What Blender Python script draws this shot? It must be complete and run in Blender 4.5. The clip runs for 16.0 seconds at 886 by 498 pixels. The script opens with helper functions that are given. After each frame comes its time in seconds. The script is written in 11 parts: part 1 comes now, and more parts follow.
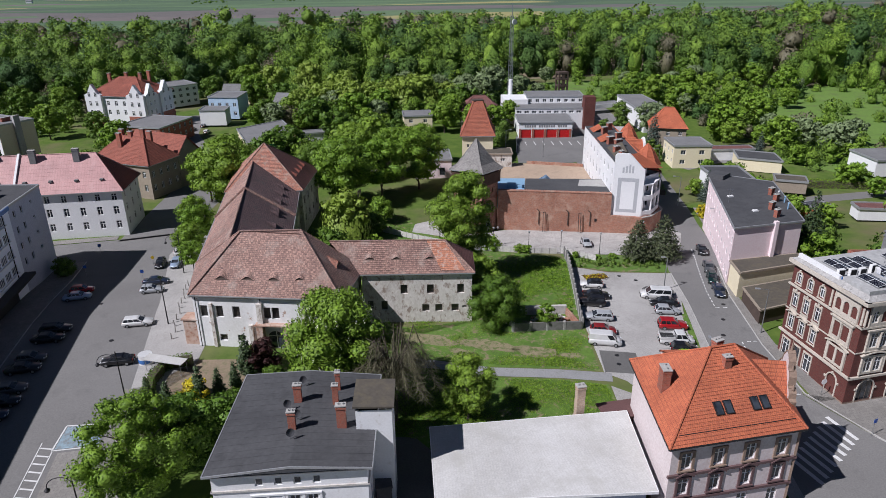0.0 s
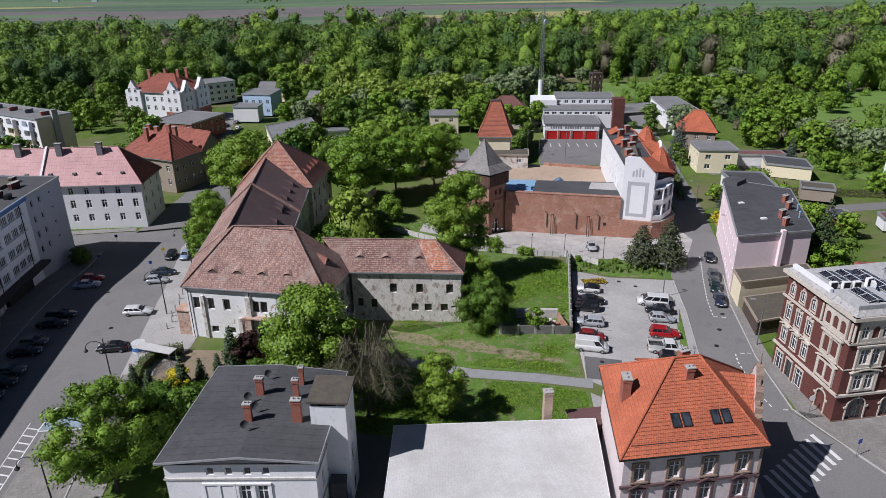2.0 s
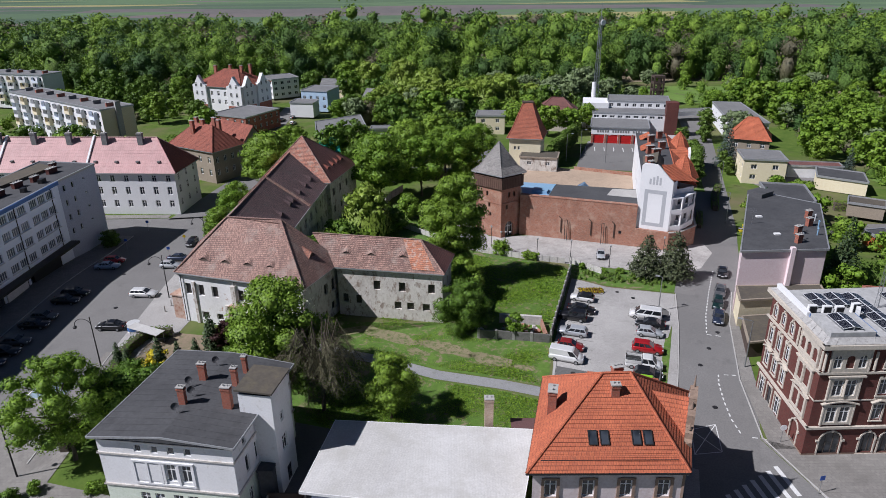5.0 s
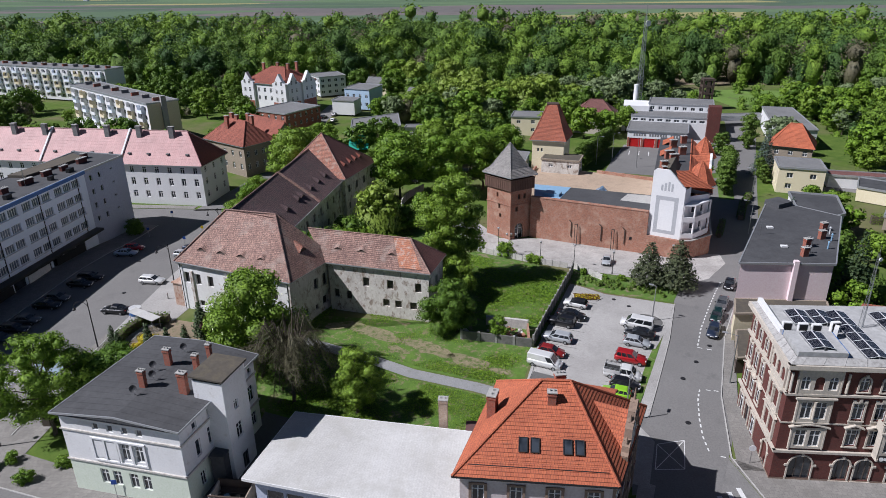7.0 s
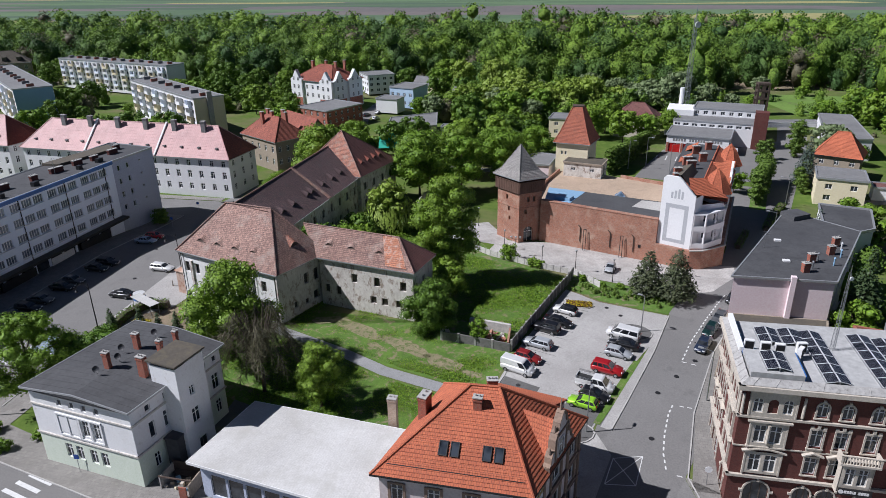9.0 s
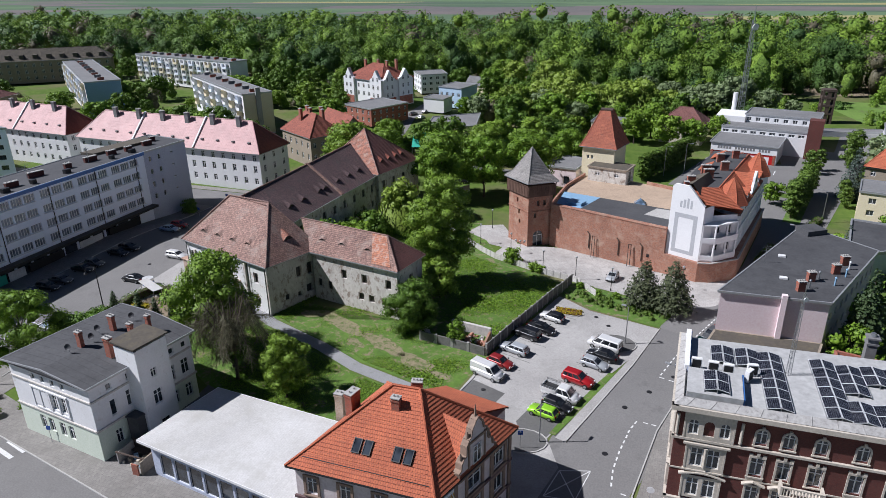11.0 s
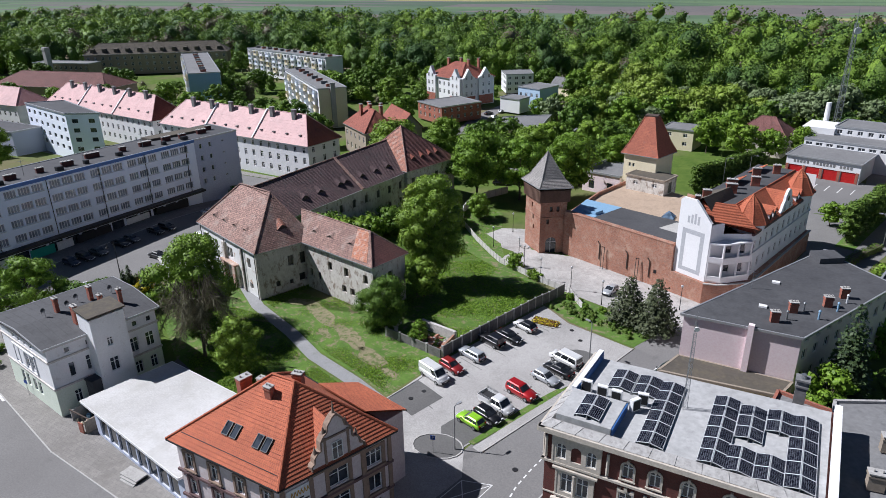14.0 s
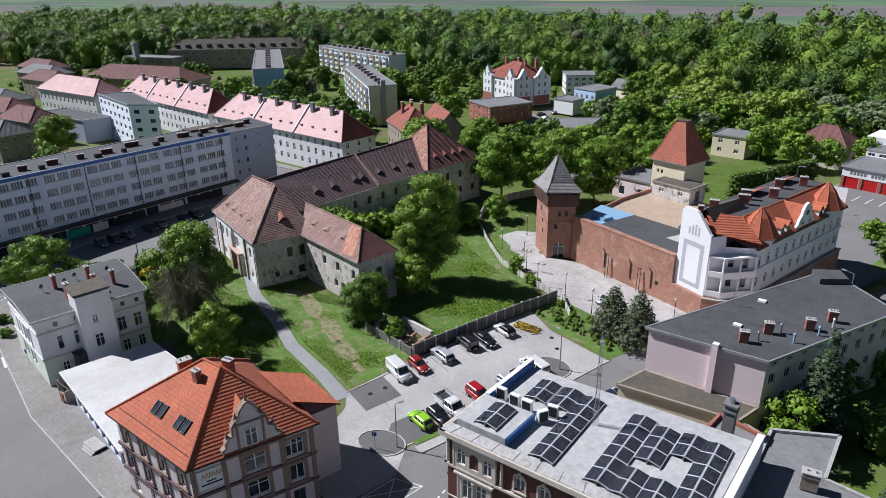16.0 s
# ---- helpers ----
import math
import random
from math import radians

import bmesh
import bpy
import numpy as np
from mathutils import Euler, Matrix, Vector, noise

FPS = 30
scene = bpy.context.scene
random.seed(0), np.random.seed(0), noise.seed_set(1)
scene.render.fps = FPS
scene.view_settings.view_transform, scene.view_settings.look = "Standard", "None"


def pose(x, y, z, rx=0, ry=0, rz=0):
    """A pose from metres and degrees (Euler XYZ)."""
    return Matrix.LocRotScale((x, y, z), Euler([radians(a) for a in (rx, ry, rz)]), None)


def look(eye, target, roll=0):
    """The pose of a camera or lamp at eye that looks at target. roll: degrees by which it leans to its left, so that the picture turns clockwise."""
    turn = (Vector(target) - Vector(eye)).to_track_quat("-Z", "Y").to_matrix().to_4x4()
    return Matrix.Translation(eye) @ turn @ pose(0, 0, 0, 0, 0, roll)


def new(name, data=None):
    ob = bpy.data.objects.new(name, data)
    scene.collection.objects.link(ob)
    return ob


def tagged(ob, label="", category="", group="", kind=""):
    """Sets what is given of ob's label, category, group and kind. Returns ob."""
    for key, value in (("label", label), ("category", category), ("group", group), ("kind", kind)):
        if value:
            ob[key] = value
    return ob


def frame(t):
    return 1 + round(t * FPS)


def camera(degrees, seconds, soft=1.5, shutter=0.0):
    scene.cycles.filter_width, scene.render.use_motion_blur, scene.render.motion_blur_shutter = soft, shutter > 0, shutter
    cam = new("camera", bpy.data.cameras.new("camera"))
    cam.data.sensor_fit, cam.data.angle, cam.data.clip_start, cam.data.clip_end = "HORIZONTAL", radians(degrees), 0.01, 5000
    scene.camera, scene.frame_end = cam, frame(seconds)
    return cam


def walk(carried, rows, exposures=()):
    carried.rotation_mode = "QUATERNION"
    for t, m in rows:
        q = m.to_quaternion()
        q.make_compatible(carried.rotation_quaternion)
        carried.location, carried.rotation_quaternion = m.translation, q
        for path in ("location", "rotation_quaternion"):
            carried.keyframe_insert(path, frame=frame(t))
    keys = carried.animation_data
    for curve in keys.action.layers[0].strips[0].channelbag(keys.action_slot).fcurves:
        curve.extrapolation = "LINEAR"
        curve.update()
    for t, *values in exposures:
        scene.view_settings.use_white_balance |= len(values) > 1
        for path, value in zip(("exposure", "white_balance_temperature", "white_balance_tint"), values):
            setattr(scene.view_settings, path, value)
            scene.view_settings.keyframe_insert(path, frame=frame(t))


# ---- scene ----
cam = camera(67.6, 16.0, 0.6)
METRES, EYE, TILT, LEAN, TURN = 101.73, 53.0, 0.0, 0.0, -11.3
ROWS = [
    (0.0, 0.0, 0.0, 0.0, -0.25, -22.4, 0.6),
    (0.5, 0.021, -0.0001, -0.0002, 0.78, -22.4, 0.62),
    (1.0, 0.0427, 0.0002, 0.0002, 1.87, -22.41, 0.63),
    (1.5, 0.065, 0.0008, 0.0004, 2.97, -22.42, 0.63),
    (2.0, 0.0884, 0.0022, 0.0008, 4.11, -22.42, 0.64),
    (2.5, 0.1123, 0.0039, 0.001, 5.32, -22.42, 0.65),
    (3.0, 0.1366, 0.0064, 0.001, 6.55, -22.42, 0.65),
    (3.5, 0.1618, 0.0095, 0.0011, 7.82, -22.42, 0.67),
    (4.0, 0.1874, 0.0132, 0.0012, 9.11, -22.41, 0.67),
    (6.5, 0.3239, 0.0434, 0.0006, 16.05, -22.37, 0.72),
    (7.0, 0.3527, 0.0521, 0.0005, 17.58, -22.36, 0.72),
    (7.5, 0.382, 0.0617, 0.0005, 19.1, -22.36, 0.72),
    (8.0, 0.4113, 0.0722, 0.0005, 20.66, -22.35, 0.74),
    (8.5, 0.441, 0.0839, 0.0004, 22.2, -22.33, 0.75),
    (9.0, 0.471, 0.0965, 0.0003, 23.81, -22.32, 0.76),
    (11.5, 0.6243, 0.1781, 0.0, 32.43, -22.26, 0.78),
    (12.0, 0.6551, 0.1984, -0.0, 34.25, -22.27, 0.8),
    (12.5, 0.6858, 0.2203, -0.0001, 36.12, -22.25, 0.82),
    (13.0, 0.7162, 0.2435, -0.0003, 37.98, -22.25, 0.82),
    (13.5, 0.7458, 0.2679, -0.0005, 39.89, -22.23, 0.84),
    (14.0, 0.7745, 0.2929, -0.0008, 41.73, -22.22, 0.84),
    (14.5, 0.8025, 0.3188, -0.0012, 43.62, -22.23, 0.86),
    (15.0, 0.8297, 0.3456, -0.0015, 45.51, -22.21, 0.85),
    (15.5, 0.8559, 0.3733, -0.0019, 47.45, -22.2, 0.85),
    (16.0, 0.8813, 0.4017, -0.0022, 49.33, -22.19, 0.85),
]
walk(cam, [(t, pose(0, 0, EYE, TILT, LEAN, TURN) @ pose(METRES * x, METRES * y, METRES * z, 90 + pitch, roll, yaw)) for t, x, y, z, yaw, pitch, roll in ROWS],
     [(0.0, 0.09, 6180, 12.5), (8.0, 0.21, 6120, 11), (16.0, 0.42, 6080, 10)])

# ---- light ----
SUN_TO = Vector((-0.655, -0.215, 0.725)).normalized()
world = bpy.data.worlds.new("sky")
scene.world = world
world.use_nodes = True
wn = world.node_tree.nodes
wl = world.node_tree.links
sky = wn.new("ShaderNodeTexSky")
sky.sky_type = "NISHITA"
sky.sun_disc = False
sky.sun_elevation = math.asin(SUN_TO.z)
sky.sun_rotation = math.atan2(SUN_TO.x, SUN_TO.y)
sky.air_density, sky.dust_density, sky.ozone_density = 0.4, 0.0, 1.5
wn["Background"].inputs["Strength"].default_value = 0.05
wl.new(sky.outputs["Color"], wn["Background"].inputs["Color"])
sun_data = bpy.data.lights.new("sun", "SUN")
sun_data.energy, sun_data.angle, sun_data.color = 5.0, radians(0.53), (1.0, 0.965, 0.975)
sun = new("sun", sun_data)
sun.matrix_world = look(SUN_TO * 300, (0, 0, 0))
scene.view_settings.exposure = 0.0

# ---- materials ----


def shader(name):
    m = bpy.data.materials.new(name)
    m.use_nodes = True
    return m, m.node_tree.nodes, m.node_tree.links, m.node_tree.nodes["Principled BSDF"]


def rgb(c):
    return (c[0], c[1], c[2], 1.0)


def coords(n, l, space, scale=(1, 1, 1)):
    """Coordinates in metres: 'world' place, 'uv' along the surface, or the object's 'own'."""
    mp = n.new("ShaderNodeMapping")
    mp.inputs["Scale"].default_value = scale
    if space == "world":
        l.new(n.new("ShaderNodeNewGeometry").outputs["Position"], mp.inputs["Vector"])
    elif space == "uv":
        l.new(n.new("ShaderNodeUVMap").outputs["UV"], mp.inputs["Vector"])
    else:
        l.new(n.new("ShaderNodeTexCoord").outputs["Object"], mp.inputs["Vector"])
    return mp.outputs["Vector"]


def noise_tex(n, l, vec, scale, detail=4.0, rough=0.6):
    t = n.new("ShaderNodeTexNoise")
    t.inputs["Scale"].default_value, t.inputs["Detail"].default_value, t.inputs["Roughness"].default_value = scale, detail, rough
    l.new(vec, t.inputs["Vector"])
    return t.outputs["Fac"]


def ramp(n, l, fac, lo, hi, a=(0, 0, 0), b=(1, 1, 1)):
    r = n.new("ShaderNodeValToRGB")
    r.color_ramp.elements[0].position, r.color_ramp.elements[1].position = lo, hi
    r.color_ramp.elements[0].color, r.color_ramp.elements[1].color = rgb(a), rgb(b)
    l.new(fac, r.inputs["Fac"])
    return r.outputs["Color"]


def blend(n, l, fac, a, b, mode="MIX"):
    m = n.new("ShaderNodeMix")
    m.data_type, m.blend_type = "RGBA", mode
    for sock, v in ((m.inputs["Factor"], fac), (m.inputs["A"], a), (m.inputs["B"], b)):
        if isinstance(v, bpy.types.NodeSocket):
            l.new(v, sock)
        else:
            sock.default_value = v if isinstance(v, float) else rgb(v)
    return m.outputs["Result"]


def bump(n, l, bsdf, height, strength, distance=0.05):
    b = n.new("ShaderNodeBump")
    b.inputs["Strength"].default_value, b.inputs["Distance"].default_value = strength, distance
    l.new(height, b.inputs["Height"])
    l.new(b.outputs["Normal"], bsdf.inputs["Normal"])


def surface(name, c1, c2, stain=None, rough=0.85, fine=6.0, coarse=0.25, stain_at=(0.55, 0.75), bumpy=0.3, space="world", metal=0.0, stretch=(1, 1, 1)):
    """A weathered surface: two tones mixed by a coarse and a fine grain, with stains of a third tone."""
    m, n, l, b = shader(name)
    v = coords(n, l, space, stretch)
    big, small = noise_tex(n, l, v, coarse, 5.0), noise_tex(n, l, v, fine, 3.0)
    col = blend(n, l, ramp(n, l, big, 0.3, 0.7), c1, c2)
    col = blend(n, l, 0.35, col, ramp(n, l, small, 0.25, 0.75, (0.25, 0.25, 0.25), (0.75, 0.75, 0.75)), "OVERLAY")
    if stain:
        spots = noise_tex(n, l, v, coarse * 4.3, 6.0, 0.7)
        col = blend(n, l, ramp(n, l, spots, *stain_at), col, stain)
    l.new(col, b.inputs["Base Color"])
    b.inputs["Roughness"].default_value, b.inputs["Metallic"].default_value = rough, metal
    if bumpy:
        bump(n, l, b, small, bumpy)
    return m


def tiled(name, c1, c2, mortar, tw, th, gap=0.012, stain=None, stain_at=(0.5, 0.7), rough=0.85, bumpy=0.5, offset=0.5, coarse=0.22, wave=0.0):
    """Bricks or roof tiles of tw by th metres along the surface, each with its own tone."""
    m, n, l, b = shader(name)
    v = coords(n, l, "uv")
    w = coords(n, l, "world")
    t = n.new("ShaderNodeTexBrick")
    t.offset = offset
    t.inputs["Scale"].default_value = 1.0
    t.inputs["Brick Width"].default_value, t.inputs["Row Height"].default_value = tw, th
    t.inputs["Mortar Size"].default_value, t.inputs["Mortar Smooth"].default_value = gap, 0.3
    t.inputs["Bias"].default_value = 0.0
    t.inputs["Color1"].default_value, t.inputs["Color2"].default_value, t.inputs["Mortar"].default_value = rgb(c1), rgb(c2), rgb(mortar)
    l.new(v, t.inputs["Vector"])
    big, small = noise_tex(n, l, w, coarse, 6.0, 0.65), noise_tex(n, l, w, 5.0, 3.0)
    col = blend(n, l, 0.5, t.outputs["Color"], ramp(n, l, big, 0.25, 0.75, (0.28, 0.27, 0.27), (0.72, 0.72, 0.72)), "OVERLAY")
    col = blend(n, l, 0.3, col, ramp(n, l, small, 0.2, 0.8, (0.2, 0.2, 0.2), (0.8, 0.8, 0.8)), "OVERLAY")
    if stain:
        col = blend(n, l, ramp(n, l, noise_tex(n, l, w, coarse * 3.1, 6.0, 0.7), *stain_at), col, stain)
    l.new(col, b.inputs["Base Color"])
    b.inputs["Roughness"].default_value = rough
    bump(n, l, b, t.outputs["Fac"], -bumpy, 0.03)
    return m


def plain(name, c, rough=0.6, metal=0.0, grain=0.12, scale=3.0, coat=0.0):
    """Paint, plastic or metal with a slight unevenness."""
    m, n, l, b = shader(name)
    f = noise_tex(n, l, coords(n, l, "own"), scale, 4.0)
    lo, hi = [x * (1 - grain) for x in c], [min(1, x * (1 + grain)) for x in c]
    l.new(ramp(n, l, f, 0.3, 0.7, lo, hi), b.inputs["Base Color"])
    b.inputs["Roughness"].default_value, b.inputs["Metallic"].default_value = rough, metal
    b.inputs["Coat Weight"].default_value = coat
    b.inputs["Coat Roughness"].default_value = 0.05
    return m


def pane_glass(name, c, rough=0.08):
    m, n, l, b = shader(name)
    f = noise_tex(n, l, coords(n, l, "world"), 0.9, 1.0)
    l.new(ramp(n, l, f, 0.35, 0.65, c, [x * 2.2 + 0.01 for x in c]), b.inputs["Base Color"])
    b.inputs["Roughness"].default_value = rough
    b.inputs["IOR"].default_value = 1.5
    b.inputs["Specular IOR Level"].default_value = 0.8
    return m


def foliage(name, c1, c2, c3, translucent=0.14, per_tree=False):
    """Leaves in tones that vary leaf by leaf and tree by tree, letting some light through."""
    m, n, l, b = shader(name)
    g = n.new("ShaderNodeNewGeometry")
    col = blend(n, l, g.outputs["Random Per Island"], c1, c2)
    tone = n.new("ShaderNodeAttribute")
    tone.attribute_name = "tone"
    oi = n.new("ShaderNodeObjectInfo")
    fac = tone.outputs["Fac"] if per_tree else oi.outputs["Random"]
    col = blend(n, l, ramp(n, l, fac, 0.1, 0.9), col, c3, "MIX") if per_tree else blend(n, l, ramp(n, l, fac, 0.0, 1.0, (0, 0, 0), (0.45, 0.45, 0.45)), col, c3)
    w = coords(n, l, "world")
    col = blend(n, l, 0.85 if per_tree else 0.6, col, ramp(n, l, noise_tex(n, l, w, 1.3 if per_tree else 2.2, 6.0, 0.8), 0.38, 0.62, (0.22, 0.22, 0.22), (0.8, 0.82, 0.76)), "OVERLAY")
    if per_tree:
        bump(n, l, b, noise_tex(n, l, w, 1.2, 6.0, 0.75), 0.9, 0.9)
    l.new(col, b.inputs["Base Color"])
    b.inputs["Roughness"].default_value = 0.55
    b.inputs["Specular IOR Level"].default_value = 0.25
    tr = n.new("ShaderNodeBsdfTranslucent")
    l.new(col, tr.inputs["Color"])
    mx = n.new("ShaderNodeMixShader")
    mx.inputs["Fac"].default_value = translucent
    l.new(b.outputs["BSDF"], mx.inputs[1])
    l.new(tr.outputs["BSDF"], mx.inputs[2])
    l.new(mx.outputs["Shader"], n["Material Output"].inputs["Surface"])
    return m


M_ORANGE = tiled("orange_clay_tile", (0.47, 0.135, 0.062), (0.39, 0.105, 0.052), (0.2, 0.06, 0.035), 0.24, 0.42, 0.02, (0.2, 0.09, 0.06), (0.62, 0.85))
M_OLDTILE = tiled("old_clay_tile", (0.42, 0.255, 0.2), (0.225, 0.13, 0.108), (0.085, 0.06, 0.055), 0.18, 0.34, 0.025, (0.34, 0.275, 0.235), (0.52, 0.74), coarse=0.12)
M_NEWTILE = tiled("patched_clay_tile", (0.5, 0.2, 0.125), (0.31, 0.145, 0.105), (0.12, 0.07, 0.06), 0.18, 0.34, 0.025, (0.36, 0.26, 0.21), (0.5, 0.66), coarse=0.3)
M_PATCHTILE = tiled("newer_orange_tile", (0.56, 0.235, 0.13), (0.44, 0.17, 0.1), (0.15, 0.08, 0.06), 0.18, 0.34, 0.025, (0.45, 0.33, 0.27), (0.5, 0.62), coarse=0.4)
# darker copy of the old clay tile, with the east slope's shade in its colour
M_SHADETILE = tiled("shaded_clay_tile", (0.185, 0.118, 0.115), (0.095, 0.06, 0.062), (0.035, 0.026, 0.028), 0.18, 0.34, 0.02, (0.09, 0.085, 0.08), (0.55, 0.75), coarse=0.15)
M_PINKMETAL = tiled("pink_sheet_roof", (0.45, 0.245, 0.235), (0.42, 0.225, 0.215), (0.34, 0.18, 0.17), 0.55, 8.0, 0.03, (0.47, 0.29, 0.275), (0.5, 0.8), rough=0.61, bumpy=0.25, offset=0.0)
M_REDTILE = tiled("red_clay_tile", (0.32, 0.098, 0.064), (0.24, 0.075, 0.05), (0.11, 0.04, 0.03), 0.22, 0.34, 0.02, (0.17, 0.08, 0.06), (0.6, 0.85))
M_GATETILE = tiled("bright_red_clay_tile", (0.45, 0.145, 0.08), (0.33, 0.1, 0.06), (0.16, 0.06, 0.045), 0.22, 0.34, 0.02, (0.24, 0.12, 0.09), (0.58, 0.82), coarse=0.2)
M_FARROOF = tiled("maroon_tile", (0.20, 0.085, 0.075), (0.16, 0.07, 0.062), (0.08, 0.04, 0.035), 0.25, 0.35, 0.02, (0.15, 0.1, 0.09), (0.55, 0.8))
M_BRICKWALL = tiled("medieval_brick", (0.385, 0.165, 0.1), (0.24, 0.095, 0.062), (0.32, 0.23, 0.18), 0.29, 0.095, 0.012, (0.43, 0.29, 0.215), (0.5, 0.72), coarse=0.16)
M_DARKBRICK = tiled("facade_brick", (0.125, 0.03, 0.023), (0.09, 0.022, 0.018), (0.1, 0.052, 0.042), 0.25, 0.075, 0.01, (0.09, 0.026, 0.022), (0.6, 0.8))
M_CHIMNEY = tiled("chimney_brick", (0.36, 0.09, 0.05), (0.27, 0.07, 0.045), (0.25, 0.17, 0.13), 0.25, 0.08, 0.012, (0.12, 0.06, 0.05), (0.6, 0.8))
M_PALEBRICK = tiled("pale_brick", (0.45, 0.33, 0.24), (0.36, 0.24, 0.17), (0.42, 0.37, 0.31), 0.25, 0.08, 0.012)
M_TARROOF = surface("tar_felt", (0.052, 0.053, 0.057), (0.075, 0.076, 0.08), (0.035, 0.035, 0.038), 0.8, 2.5, 0.12, (0.5, 0.8), 0.12)
M_BROWNROOF = surface("old_brown_felt", (0.10, 0.085, 0.065), (0.075, 0.066, 0.054), (0.13, 0.11, 0.07), 0.9, 2.0, 0.2, (0.5, 0.8), 0.15)
M_GREYROOF = surface("grey_felt", (0.15, 0.15, 0.152), (0.20, 0.20, 0.2), (0.1, 0.1, 0.1), 0.85, 2.0, 0.15, (0.55, 0.8), 0.12)
M_WHITESHEET = tiled("white_corrugated_sheet", (0.54, 0.535, 0.515), (0.525, 0.52, 0.505), (0.485, 0.48, 0.465), 0.3, 30.0, 0.02, (0.43, 0.42, 0.39), (0.48, 0.75), rough=0.5, bumpy=0.15, offset=0.0, coarse=0.1)
M_WHITEROOF = surface("white_membrane", (0.36, 0.36, 0.355), (0.43, 0.43, 0.425), (0.27, 0.27, 0.265), 0.65, 1.5, 0.3, (0.52, 0.8), 0.08)
M_WHITE = surface("white_render", (0.74, 0.745, 0.75), (0.68, 0.68, 0.685), (0.55, 0.55, 0.54), 0.85, 5.0, 0.2, (0.62, 0.9), 0.1)
M_VILLA = surface("villa_white_render", (0.78, 0.78, 0.785), (0.7, 0.695, 0.69), (0.52, 0.49, 0.45), 0.85, 5.0, 0.3, (0.58, 0.8), 0.12)
M_VILLATRIM = surface("weathered_cornice", (0.6, 0.57, 0.53), (0.5, 0.47, 0.43), (0.33, 0.3, 0.27), 0.9, 5.0, 0.5, (0.5, 0.75), 0.1)
M_MINT = surface("mint_render", (0.66, 0.72, 0.6), (0.62, 0.68, 0.57), (0.54, 0.58, 0.48), 0.85, 5.0, 0.3, (0.6, 0.9), 0.1)
M_PINKWALL = surface("pale_pink_render", (0.78, 0.65, 0.66), (0.74, 0.61, 0.625), (0.66, 0.55, 0.56), 0.85, 4.0, 0.15, (0.6, 0.9), 0.08)
M_ROSEWALL = surface("rose_white_render", (0.63, 0.55, 0.54), (0.58, 0.51, 0.50), (0.5, 0.43, 0.42), 0.85, 4.0, 0.2, (0.6, 0.9), 0.08)
M_CREAM = surface("cream_render", (0.74, 0.66, 0.47), (0.7, 0.62, 0.44), None, 0.85, 4.0, 0.2, bumpy=0.08)
M_OLDWALL = surface("flaking_plaster", (0.67, 0.64, 0.59), (0.47, 0.44, 0.4), (0.28, 0.225, 0.185), 0.92, 3.0, 0.26, (0.52, 0.63), 0.3, stretch=(1, 1, 0.6))
M_OLDWHITE = surface("flaking_white_plaster", (0.76, 0.765, 0.77), (0.66, 0.65, 0.63), (0.36, 0.22, 0.15), 0.92, 3.0, 0.13, (0.6, 0.66), 0.25)
M_PORTAL = surface("brick_through_plaster", (0.4, 0.24, 0.17), (0.5, 0.42, 0.36), (0.3, 0.15, 0.1), 0.92, 3.0, 0.4, (0.5, 0.62), 0.3)
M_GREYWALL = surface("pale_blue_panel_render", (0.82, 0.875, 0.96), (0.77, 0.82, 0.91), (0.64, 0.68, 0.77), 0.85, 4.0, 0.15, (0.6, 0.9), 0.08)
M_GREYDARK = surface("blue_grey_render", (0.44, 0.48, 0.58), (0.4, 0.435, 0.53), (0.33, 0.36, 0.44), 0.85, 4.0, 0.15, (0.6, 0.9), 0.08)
M_BROWNWALL = surface("brown_render", (0.31, 0.26, 0.2), (0.26, 0.215, 0.17), (0.2, 0.16, 0.13), 0.9, 4.0, 0.3, (0.55, 0.8), 0.15)
M_STONE = surface("cream_stucco", (0.55, 0.495, 0.42), (0.45, 0.405, 0.345), (0.3, 0.27, 0.23), 0.85, 4.0, 0.3, (0.58, 0.8), 0.1)
M_SANDTRIM = surface("brown_sandstone", (0.27, 0.19, 0.14), (0.22, 0.155, 0.12), (0.16, 0.11, 0.09), 0.9, 4.0, 0.3, (0.55, 0.8), 0.1)
M_PURPLETRIM = surface("plum_trim", (0.13, 0.075, 0.075), (0.11, 0.065, 0.065), None, 0.8, 4.0, 0.3)
M_CONCRETE = surface("concrete", (0.40, 0.39, 0.37), (0.33, 0.32, 0.305), (0.24, 0.235, 0.22), 0.9, 4.0, 0.4, (0.55, 0.8), 0.15)
M_GALLERY = surface("red_brown_boards", (0.105, 0.058, 0.042), (0.15, 0.085, 0.062), (0.07, 0.04, 0.032), 0.85, 9.0, 0.8, (0.5, 0.8), 0.3)
M_DARKWOOD = surface("dark_weathered_wood", (0.055, 0.038, 0.03), (0.085, 0.058, 0.045), None, 0.85, 9.0, 0.8, bumpy=0.3)
M_SHINGLE = tiled("grey_wood_shingle", (0.30, 0.285, 0.265), (0.235, 0.222, 0.21), (0.1, 0.095, 0.09), 0.14, 0.3, 0.015, (0.1, 0.095, 0.085), (0.55, 0.8))
M_ASPHALT = surface("asphalt", (0.15, 0.146, 0.142), (0.185, 0.18, 0.175), (0.12, 0.117, 0.114), 0.92, 5.0, 0.07, (0.56, 0.8), 0.15)
M_OLDASPHALT = surface("pale_worn_asphalt", (0.158, 0.153, 0.148), (0.19, 0.185, 0.179), (0.125, 0.121, 0.117), 0.92, 5.0, 0.09, (0.55, 0.8), 0.15)
